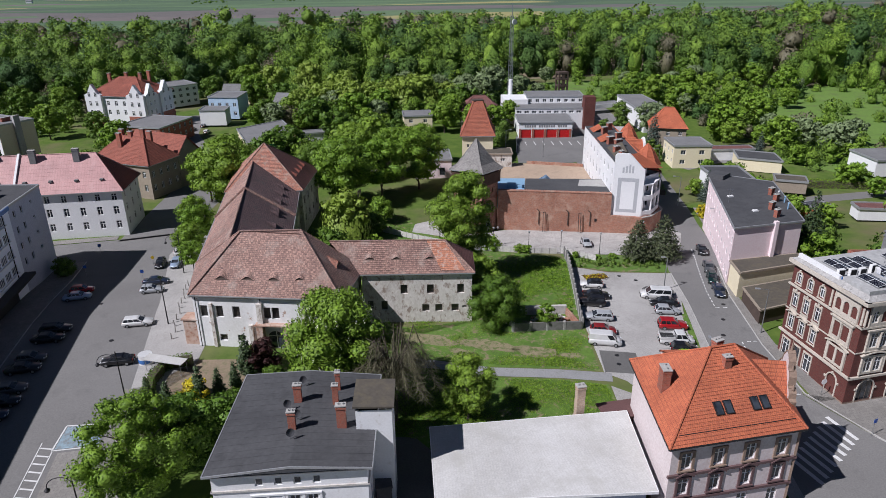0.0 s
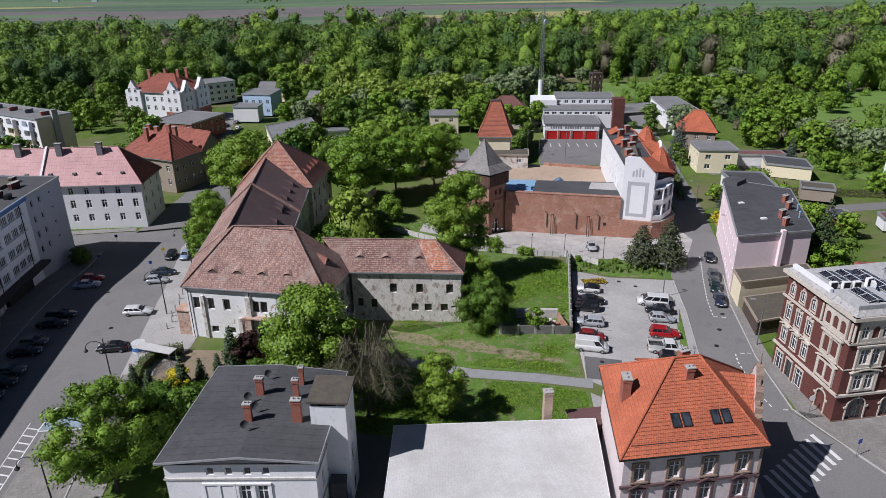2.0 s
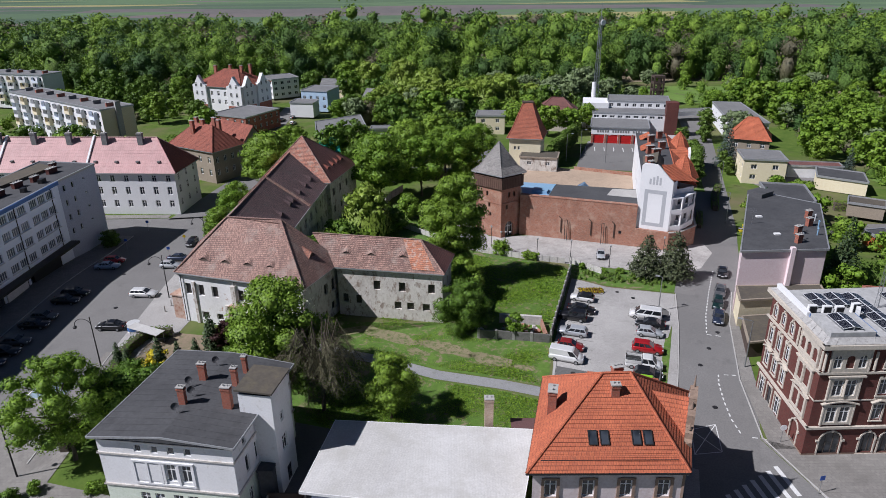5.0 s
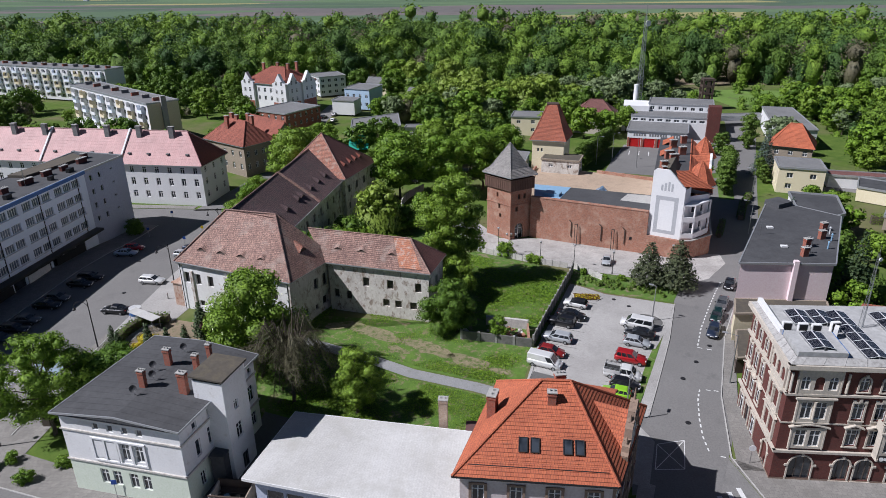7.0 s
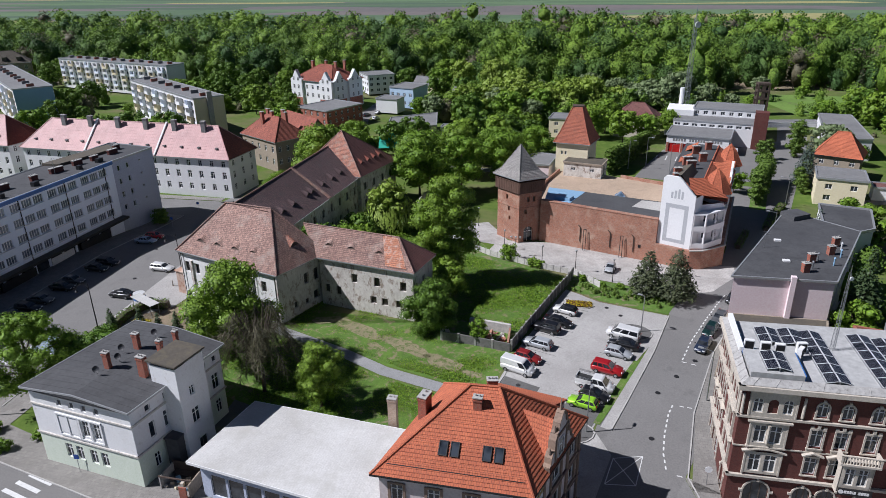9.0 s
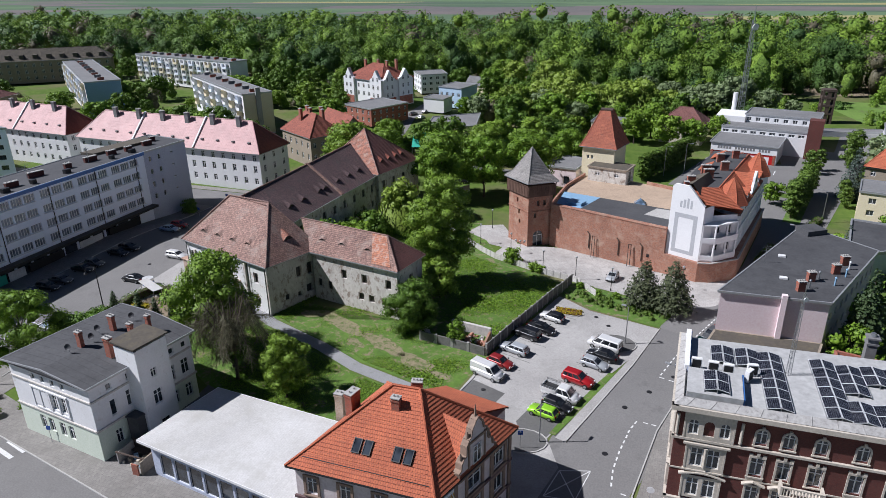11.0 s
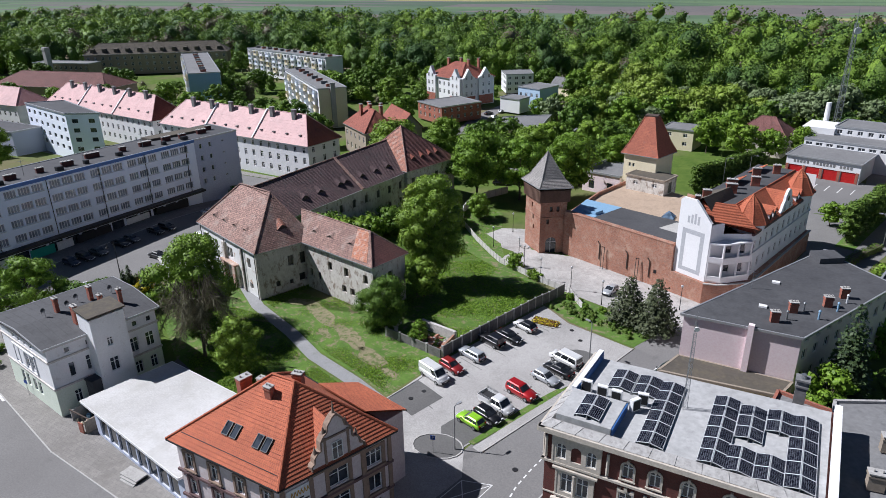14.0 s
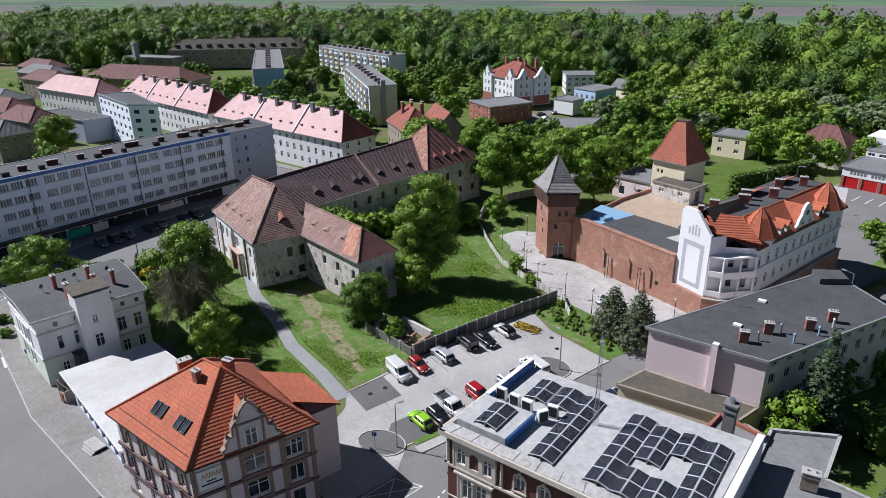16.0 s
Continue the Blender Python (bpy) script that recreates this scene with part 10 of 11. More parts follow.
tagged(w, "greyish brown trees not yet in leaf among the woods", "woods", "", "stuff")
# the undergrowth of gardens and thickets between the houses and the woods
SHRUB = [wood_template(h, r, n, z, k) for h, r, n, z, k in ((4.5, 2.6, 110, 0.6, 4), (3.4, 2.2, 90, 0.55, 4), (6.5, 3.0, 130, 0.7, 5), (9.0, 3.6, 170, 0.8, 6))]
mass, tones2, brown = [], [], []
for x0, y0, x1, y1, n in ((-30, 192, 36, 330, 230), (34, 255, 108, 330, 130), (118, 112, 215, 178, 150), (118, 185, 180, 300, 120), (180, 200, 300, 310, 90), (96, 268, 210, 352, 60), (84, 125, 122, 222, 60), (-150, 178, -60, 345, 190), (-62, 300, 0, 350, 70), (-340, 170, -150, 345, 220), (-260, 60, -62, 134, 90), (96, 62, 160, 112, 60)):
    for k in range(n):
        x, y = rng.uniform(x0, x1), rng.uniform(y0, y1)
        if not free(x, y, 2.0) or road_near(x, y) or noise.noise(Vector((x * 0.03, y * 0.03, 9))) < -0.18:
            continue
        t = SHRUB[rng.integers(4)]
        s, a = rng.uniform(0.6, 1.15), rng.uniform(0, 6.283)
        ca, sa = math.cos(a) * s, math.sin(a) * s
        q = np.stack([t[..., 0] * ca - t[..., 1] * sa + x, t[..., 0] * sa + t[..., 1] * ca + y, t[..., 2] * s + ground_z(y) - 0.5], -1)
        q[:, 4:] = np.stack([t[:, 4:, 0] * ca - t[:, 4:, 1] * sa, t[:, 4:, 0] * sa + t[:, 4:, 1] * ca, t[:, 4:, 2] * s], -1) / s
        if rng.uniform() < 0.1:
            brown.append(q)
        else:
            mass.append(q)
            tones2.append(np.full(len(q), rng.uniform(0, 1.0) ** 1.6 * 0.9))
w = new("thicket", leaf_mesh("thicket", np.concatenate(mass), M_WOODS, np.concatenate(tones2)))
tagged(w, "thick green garden shrubs and young growth", "shrubs", "", "stuff")
w = new("bare_thicket", leaf_mesh("bare_thicket", np.concatenate(brown), M_TWIGS))
tagged(w, "brownish shrubs hardly in leaf among gardens", "shrubs", "", "stuff")
far = []
for k in range(60):
    x, y = rng.uniform(-2200, 2200), 1500 + 2600 * rng.uniform(0, 1)
    for j in range(rng.integers(3, 16)):
        t = OUTWOOD[j % 5]
        g = rng.uniform(0.28, 0.55)
        q = np.stack([t[..., 0] * g * 1.6 + x + j * 10 * rng.uniform(0.7, 1.3), t[..., 1] * g + y + rng.normal(0, 4), t[..., 2] * g - 1.5], -1)
        q[:, 4:] = t[:, 4:]
        far.append(q)
w = new("far_copses", leaf_mesh("far_copses", np.concatenate(far), M_LEAFDARK))
tagged(w, "distant copses and hedgerows among the fields", "copses", "", "stuff")
paving("forest_floor", [[(-900, 700), (-900, 155), (-400, 230), (-352, 305), (-345, 350), (-240, 350), (-96, 345), (-30, 405), (0, 340), (60, 327), (112, 364), (175, 366), (215, 316), (260, 294), (400, 196), (900, 130), (900, 700)]], M_SOIL, 0.04, "shaded woodland floor", "ground")
# houses and sheds glimpsed far away in the fields
for k in range(18):
    x, y = rng.uniform(-1500, 700), rng.uniform(2000, 2900)
    hb = thing("far_house", (x, y, -1.2), "tiny far-off pale house in the fields", "house", "far houses")
    mb = Mesh()
    mb.box(x - 7, y - 5, -1.5, x + 7, y + 5, 4)
    part("wall", mb, M_WHITE, hb)
    mb = Mesh()
    mb.face((x - 7.5, y - 5.5, 3.8), (x + 7.5, y - 5.5, 3.8), (x + 7.5, y, 8), (x - 7.5, y, 8))
    mb.face((x + 7.5, y + 5.5, 3.8), (x - 7.5, y + 5.5, 3.8), (x - 7.5, y, 8), (x + 7.5, y, 8))
    part("roof", mb, M_FARROOF if k % 2 else M_GREYROOF, hb)

# ---- parked cars ----
def paint(name, c, metal=0.25):
    return plain("car_paint_" + name, c, 0.32, metal, 0.06, 1.5, 0.6)


PAINTS = {k: paint(k, c) for k, c in (("white", (0.72, 0.72, 0.71)), ("black", (0.012, 0.012, 0.014)), ("silver", (0.42, 0.44, 0.46)), ("red", (0.38, 0.012, 0.016)), ("darkred", (0.26, 0.02, 0.02)),
                                      ("lime", (0.30, 0.62, 0.03)), ("blue", (0.022, 0.032, 0.06)), ("grey", (0.09, 0.095, 0.1)), ("paleblue", (0.3, 0.38, 0.5)), ("green", (0.008, 0.028, 0.026)), ("cream", (0.6, 0.55, 0.42)))}
M_TYRE = plain("tyre_rubber", (0.018, 0.018, 0.018), 0.85)
M_RIM = plain("alloy_rim", (0.4, 0.41, 0.42), 0.35, 0.8)
M_LENS = plain("clear_lamp_lens", (0.6, 0.62, 0.64), 0.12)
M_TAIL = plain("red_lamp_lens", (0.3, 0.01, 0.01), 0.15)
M_CARGLASS = pane_glass("car_glass", (0.012, 0.014, 0.017), 0.05)
M_TRIM = plain("black_plastic", (0.02, 0.02, 0.021), 0.6)
# length, width, height, belt, bonnet height; rear glass foot, roof rear, roof front, windscreen foot as shares of the length
CAR_KIND = {"hatchback": (4.0, 1.72, 1.48, 0.92, 0.76, 0.02, 0.13, 0.50, 0.72), "saloon": (4.6, 1.8, 1.44, 0.92, 0.76, 0.13, 0.30, 0.56, 0.74), "estate": (4.65, 1.8, 1.48, 0.92, 0.76, 0.015, 0.09, 0.54, 0.73),
            "suv": (4.5, 1.86, 1.72, 1.06, 0.92, 0.012, 0.07, 0.52, 0.70), "minivan": (5.1, 1.95, 1.95, 1.08, 0.95, 0.006, 0.03, 0.66, 0.84), "van": (5.0, 1.95, 2.05, 1.12, 0.98, 0.004, 0.02, 0.68, 0.85), "pickup": (5.2, 1.9, 1.95, 1.1, 0.95, 0.44, 0.455, 0.70, 0.84)}
CAR_MESH = {}


def car_meshes(kind, colour, roof):
    key = (kind, colour, roof)
    if key in CAR_MESH:
        return CAR_MESH[key]
    L, W, H, zb, zh, u0, u1, u2, u3 = CAR_KIND[kind]
    hw = W / 2

    def X(u):
        return (u - 0.5) * L

    body = Mesh()
    rings = []
    boot = zb if u0 < 0.08 or kind == "pickup" else zb + 0.02
    for u, k, top, low in ((0.0, 0.80, boot - 0.22, 0.42), (0.012, 0.90, boot - 0.06, 0.32), (0.06, 0.97, boot, 0.24), (0.2, 1.0, boot, 0.22), (0.5, 1.0, zb, 0.22), (u3 - 0.03, 1.0, zb - 0.01, 0.22), (u3 + 0.06, 0.99, (zb + zh) / 2 + 0.05, 0.22), (0.93, 0.95, zh, 0.24), (0.985, 0.86, zh - 0.12, 0.3), (1.0, 0.74, zh - 0.26, 0.4)):
        w = hw * k
        rings.append([Vector((X(u), s * w * f, z)) for s, f, z in ((-1, 0.9, low), (-1, 1.0, low + (top - low) * 0.35), (-1, 0.99, low + (top - low) * 0.75), (-1, 0.9, top), (1, 0.9, top), (1, 0.99, low + (top - low) * 0.75), (1, 1.0, low + (top - low) * 0.35), (1, 0.9, low))])
    for a, b in zip(rings, rings[1:]):
        for k in range(8):
            j = (k + 1) % 8
            body.face(a[k], a[j], b[j], b[k])
    body.face(*reversed(rings[-1]))
    body.face(*rings[0])
    cab = Mesh()
    bw, rw = hw * 0.89, hw * 0.72
    if kind in ("van", "minivan", "pickup"):
        rw = hw * 0.8
    base = [Vector((X(u0), -bw, zb - 0.03)), Vector((X(u3), -bw, zb - 0.03)), Vector((X(u3), bw, zb - 0.03)), Vector((X(u0), bw, zb - 0.03))]
    mid = [Vector((X(u1) - 0.03, -rw - 0.03, H - 0.09)), Vector((X(u2) + 0.09, -rw - 0.03, H - 0.09)), Vector((X(u2) + 0.09, rw + 0.03, H - 0.09)), Vector((X(u1) - 0.03, rw + 0.03, H - 0.09))]
    top = [Vector((X(u1) + 0.12, -rw + 0.1, H - 0.01)), Vector((X(u2) - 0.12, -rw + 0.1, H - 0.01)), Vector((X(u2) - 0.12, rw - 0.1, H - 0.01)), Vector((X(u1) + 0.12, rw - 0.1, H - 0.01))]
    for lo, hi in ((base, mid), (mid, top)):
        for k in range(4):
            j = (k + 1) % 4
            cab.face(lo[k], lo[j], hi[j], hi[k])
    cab.face(*top)
    panes = []

    def pane(nm, a, b, c, d, m=0.1):
        """A pane on the sloping side a-b (foot) to d-c (head), shrunk by a margin and laid just proud."""
        g = Mesh()
        nrm = (b - a).cross(d - a).normalized() * 0.012
        f = [a.lerp(b, m).lerp(d.lerp(c, m), 0.12), a.lerp(b, 1 - m).lerp(d.lerp(c, 1 - m), 0.12), a.lerp(b, 1 - m).lerp(d.lerp(c, 1 - m), 0.92), a.lerp(b, m).lerp(d.lerp(c, m), 0.92)]
        o = [p + nrm for p in f]
        g.face(*o)
        for k in range(4):
            g.face(f[k], f[(k + 1) % 4], o[(k + 1) % 4], o[k])
        panes.append((nm, g.make(nm, M_CARGLASS)))

    pane("windscreen", base[1], base[2], mid[2], mid[1], 0.06)
    if kind != "van":
        pane("rear_window", base[3], base[0], mid[0], mid[3], 0.1)
    spans = {"van": ((0.74, 0.97),), "pickup": ((0.06, 0.46), (0.52, 0.94)), "minivan": ((0.03, 0.36), (0.39, 0.68), (0.72, 0.97))}.get(kind, ((0.06, 0.30), (0.33, 0.58), (0.62, 0.93)))
    for lo, hi in spans:
        for p, q, r, s in ((base[0], base[1], mid[1], mid[0]), (base[2], base[3], mid[3], mid[2])):
            f, g = (lo, hi) if p is base[0] else (1 - hi, 1 - lo)
            pane("side_window", p.lerp(q, f), p.lerp(q, g), s.lerp(r, g), s.lerp(r, f), 0.02)
    extra = []
    for s in (-1, 1):
        g = Mesh()
        g.box(X(0.955), s * hw * 0.62 - 0.16, zh - 0.2, X(0.99), s * hw * 0.62 + 0.16, zh - 0.06)
        extra.append(("headlight", g.make("headlight", M_LENS)))
        g = Mesh()
        g.box(X(-0.004), s * hw * 0.66 - 0.12, zb - 0.22, X(0.03), s * hw * 0.66 + 0.12, zb - 0.04)
        extra.append(("tail_light", g.make("tail_light", M_TAIL)))
        g = Mesh()
        g.box(X(u3 - 0.05), s * (hw + 0.1) - 0.08, zb, X(u3 - 0.05) + 0.14, s * (hw + 0.1) + 0.08, zb + 0.14)
        extra.append(("wing_mirror", g.make("wing_mirror", M_TRIM)))
    for x0, x1 in ((-0.006, 0.02), (0.975, 1.006)):
        g = Mesh()
        g.box(X(x0), -hw * 0.7, 0.3, X(x1), hw * 0.7, 0.48)
        extra.append(("bumper", g.make("bumper", M_TRIM)))
        g = Mesh()
        g.box(X(x0) - 0.01 if x0 < 0 else X(x1), -0.26, 0.46, X(x0) if x0 < 0 else X(x1) + 0.01, 0.26, 0.57)
        extra.append(("plate", g.make("plate", M_FRAMEW)))
    wr = 0.33 if kind in ("suv", "van", "minivan", "pickup") else 0.31
    ty, rim = Mesh(), Mesh()
    ty.tube((0, -0.1, 0), (0, 0.1, 0), wr, None, 16, True)
    rim.tube((0, -0.125, 0), (0, 0.125, 0), wr * 0.62, wr * 0.62, 12, True)
    wheels = [(X(u), s * (hw - 0.075), wr) for u in (0.19, 0.81) for s in (-1, 1)]
    CAR_MESH[key] = (body.make("body", PAINTS[colour], True), cab.make("roof", PAINTS[roof or colour], False), panes, extra, ty.make("tyre", M_TYRE), rim.make("rim", M_RIM), wheels)
    return CAR_MESH[key]


def car(kind, colour, x, y, yaw, label, roof="", group="parked cars"):
    bm, cm, panes, extra, ty, rim, wheels = car_meshes(kind, colour, roof)
    slope = math.degrees(math.atan((ground_z(y + 1) - ground_z(y - 1)) / 2))
    at = pose(x, y, ground_z(y) + 0.05, slope, 0, 0) @ pose(0, 0, 0, 0, 0, yaw)
    c = thing({"hatchback": "hatchback_car", "saloon": "saloon_car", "estate": "estate_car", "suv": "off_road_car", "minivan": "passenger_van", "van": "delivery_van", "pickup": "pickup_truck"}[kind], at, label, "van" if kind in ("van", "minivan") else "truck" if kind == "pickup" else "car", group)
    b = part("body", bm, None, c, at=at)
    part("roof", cm, None, c, "black roof" if roof else "", at=at)
    for nm, me in panes + extra:
        part(nm, me, None, c, at=at)
    for w in wheels:
        t = part("wheel", ty, None, c, at=at @ Matrix.Translation(w))
        part("rim", rim, None, t, at=at @ Matrix.Translation(w))
    if kind == "pickup":
        L, W = 5.2, 1.9
        for nm, b4 in (("tailboard", (-2.62, -0.9, 1.0, -2.56, 0.9, 1.45)), ("bed_side", (-2.56, -0.95, 1.0, -0.4, -0.89, 1.45)), ("bed_side", (-2.56, 0.89, 1.0, -0.4, 0.95, 1.45)), ("bed_front", (-0.4, -0.95, 1.0, -0.34, 0.95, 1.6))):
            g = Mesh()
            g.box(*b4)
            part(nm, g, PAINTS["white"], c, at=at)
        g = Mesh()
        g.box(-2.5, -0.84, 1.12, -0.45, 0.84, 1.18)
        part("load_bed", g, M_TRIM, c, "dark load bed", at=at)
        for sy in (-0.9, 0.9):
            for z in (1.6, 1.78):
                g = Mesh()
                g.bar((-2.5, sy, z), (-0.4, sy, z), 0.04, 0.05)
                part("rail", g, M_STEEL, c, at=at)
            for k in range(4):
                g = Mesh()
                g.box(-2.5 + 0.68 * k, sy - 0.02, 1.44, -2.46 + 0.68 * k, sy + 0.02, 1.8)
                part("stake", g, M_STEEL, c, at=at)
    return c


# the car park, west row
car("van", "white", 41.2, 81.2, -20, "white delivery van parked in a marked bay")
car("hatchback", "darkred", 42.3, 84.2, -18, "dark red small hatchback beside the white van")
car("estate", "silver", 43.3, 88.4, 162, "silver estate car parked in a marked bay")
car("suv", "black", 44.2, 93.2, 161, "black estate car parked by the concrete wall")
car("saloon", "black", 46.0, 95.5, -18, "glossy black saloon parked by the concrete wall")
car("hatchback", "white", 46.9, 99.6, 161, "white hatchback with a black roof near the flower bed", "black")
# east row
car("minivan", "white", 56.0, 93.4, 161, "white passenger van parked beside the dark island")
car("saloon", "black", 56.0, 90.6, 163, "black saloon beside the white passenger van")
car("hatchback", "silver", 55.2, 87.9, -17, "silver blue hatchback with dark windows")
car("suv", "red", 53.6, 83.3, -17, "bright red off-road car in a marked bay")
car("pickup", "white", 51.9, 79.2, -16, "white pickup truck with a caged load bed")
car("hatchback", "black", 51.9, 76.8, -17, "black hatchback between pickup and lime car")
car("hatchback", "lime", 50.4, 74.9, 165, "lime green small hatchback by the verge")
# streets
car("saloon", "black", 74.6, 109.4, -112, "dark saloon parked along the street", group="street cars")
car("saloon", "grey", 71.2, 101.6, -114, "dark grey saloon parked along the street", group="street cars")
car("hatchback", "green", 69.2, 97.2, -113, "dark green hatchback parked along the street", group="street cars")
car("saloon", "blue", 67.6, 92.6, -112, "dark blue saloon parked along the street", group="street cars")
car("hatchback", "silver", 54.4, 119.7, -100, "silver hatchback standing on the plaza", group="street cars")
car("saloon", "black", -30.4, 91.0, 178, "black coupe parked across the wide street", group="west street cars")
car("estate", "white", -29.9, 102.3, -2, "white estate car parked across the street", group="west street cars")
car("hatchback", "silver", -30.3, 115.4, -3, "silver hatchback parked by the lamp post", group="west street cars")
car("saloon", "blue", -30.4, 119.9, -4, "dark blue saloon beside the silver hatchback", group="west street cars")
car("hatchback", "black", -31.6, 130.2, -92, "black hatchback under the street tree", group="west street cars")
car("hatchback", "paleblue", -28.6, 129.6, -93, "pale blue hatchback under the street tree", group="west street cars")
car("hatchback", "white", -28.0, 135.6, 10, "white hatchback parked behind the tree", group="west street cars")
car("estate", "grey", -28.2, 151.2, 0, "grey estate car parked under trees", group="west street cars")
for kd, co, x, y, yw in (("saloon", "paleblue", -42.6, 115.2, 4), ("hatchback", "red", -42.8, 118.6, 3), ("saloon", "black", -42.5, 99.9, -2), ("estate", "black", -42.2, 102.7, 0), ("saloon", "black", -43.2, 91.6, 2), ("hatchback", "grey", -43.0, 94.3, -1), ("saloon", "grey", -43.3, 86.5, 3), ("estate", "black", -43.2, 83.6, 0), ("hatchback", "blue", -43.3, 80.6, 1), ("saloon", "black", -43.6, 71.5, 0)):
    car(kd, co, x, y, yw, ("pale blue saloon" if co == "paleblue" else "red hatchback" if co == "red" else "dark car") + " parked in the shade of the office block", group="office car row")
for kd, co, x, y, yw in (("hatchback", "silver", 98.0, 198.5, 72), ("estate", "black", 6.8, 174.0, 20), ("hatchback", "white", -38.5, 262, 80), ("saloon", "black", -44.5, 268, 75), ("hatchback", "grey", -41.0, 274, 75), ("saloon", "silver", -44, 256, 78)):
    car(kd, co, x, y, yw, "car parked along a lane among houses", group="lane cars")
for k in range(9):
    car(("hatchback", "saloon", "estate")[k % 3], ("silver", "white", "black", "grey", "blue", "red")[(k * 5) % 6], -190 - 2.0 * k * 0.66 - (k % 2) * 6, 219 + 1.2 * k + (k % 2) * 5, 40, "car in the far car park by the slab", group="far car park")


# ---- lamps, posts and signs ----
def post(mb, x, y, z0, z1, r, r2=None):
    mb.tube((x, y, z0), (x, y, z1), r, r2, 8)


def street_lamp(x, y, h, arm, turn, label="grey steel street lamp with a flat head", group="street lamps"):
    z = ground_z(y)
    t = thing("street_lamp", pose(x, y, z, 0, 0, turn), label, "street lamp", group)
    at = pose(x, y, z, 0, 0, turn)
    m = Mesh()
    m.tube((0, 0, -0.2), (0, 0, h), 0.1, 0.06, 8)
    part("pole", m, M_STEEL, t, at=at)
    m = Mesh()
    m.tube((0, 0, h), (arm, 0, h + 0.15), 0.04, None, 6)
    part("arm", m, M_STEEL, t, at=at)
    m = Mesh()
    m.box(arm - 0.1, -0.16, h + 0.08, arm + 0.6, 0.16, h + 0.22)
    part("lamp_head", m, M_ZINC, t, at=at)


def crook_lamp(x, y, h, r, turn):
    z = ground_z(y)
    at = pose(x, y, z, 0, 0, turn)
    t = thing("crook_lamp", at, "black street lamp with a curved hanging arm", "street lamp", "crook lamps")
    m = Mesh()
    m.tube((0, 0, -0.2), (0, 0, h), 0.11, 0.06, 8)
    part("pole", m, M_BLACKMETAL, t, at=at)
    m = Mesh()
    pts = [Vector((r - r * math.cos(a), 0, h - 1.4 + r * 0.9 * math.sin(a))) for a in (math.pi * k / 8 for k in range(9))]
    for a, b in zip(pts, pts[1:]):
        m.tube(a, b, 0.045, None, 6, False)
    part("arm", m, M_BLACKMETAL, t, at=at)
    m = Mesh()
    m.tube(pts[-1], pts[-1] - UP * 0.25, 0.08, 0.3, 10)
    m.tube(pts[-1] - UP * 0.25, pts[-1] - UP * 0.45, 0.3, 0.2, 10)
    part("lantern", m, M_BLACKMETAL, t, at=at)


def park_lamp(x, y, h=4.2, heads=1, label="slim black park lamp with a round lantern"):
    z = ground_z(y)
    t = thing("park_lamp", (x, y, z), label, "lamp", "park lamps")
    m = Mesh()
    m.tube((x, y, z - 0.2), (x, y, z + h), 0.07, 0.045, 8)
    m.tube((x, y, z - 0.1), (x, y, z + 0.5), 0.12, 0.1, 8)
    part("pole", m, M_BLACKMETAL, t)
    for k in range(heads):
        dx = 0.0 if heads == 1 else (k - (heads - 1) / 2) * 0.9
        if heads > 1:
            m = Mesh()
            m.bar((x, y, z + h - 0.3), (x + dx, y, z + h - 0.05), 0.05, 0.05)
            part("arm", m, M_BLACKMETAL, t)
        m = Mesh()
        m.tube((x + dx, y, z + h), (x + dx, y, z + h + 0.32), 0.12, 0.24, 10)
        m.tube((x + dx, y, z + h + 0.32), (x + dx, y, z + h + 0.45), 0.26, 0.06, 10)
        part("lantern", m, M_ZINC, t)


street_lamp(51.0, 69.7, 6.2, 0.5, 70, "grey steel street lamp on the traffic island")
street_lamp(58.8, 95.6, 6.2, 0.5, 160, "grey steel lamp at the end of the car row")
for x, y, tn in ((-25.2, 101.6, 180), (-26.9, 80.2, 180), (-26, 58, 180), (-26.4, 125, 180)):
    crook_lamp(x, y, 8.2, 1.2, tn)
for x, y in ((25.5, 131.5), (25.2, 142.0), (33.0, 128.0), (41.5, 118.8), (47.9, 117.4), (54.7, 113.8), (31.0, 148.0), (66.5, 119.0)):
    park_lamp(x, y)
park_lamp(35.7, 124.5, 4.0, 3, "black park lamp with three round lanterns")
for x, y, tn in ((66.0, 205, 0), (72.0, 196, 20), (60.5, 199, 0)):
    street_lamp(x, y, 8.5, 1.2, tn, "tall grey lamp of the fire station yard")
for x, y, tn in ((80.3, 113.6, 160), (87.6, 141, 160), (96.5, 168, 160), (66.3, 79, 160)):
    street_lamp(x, y, 7.5, 1.4, tn)


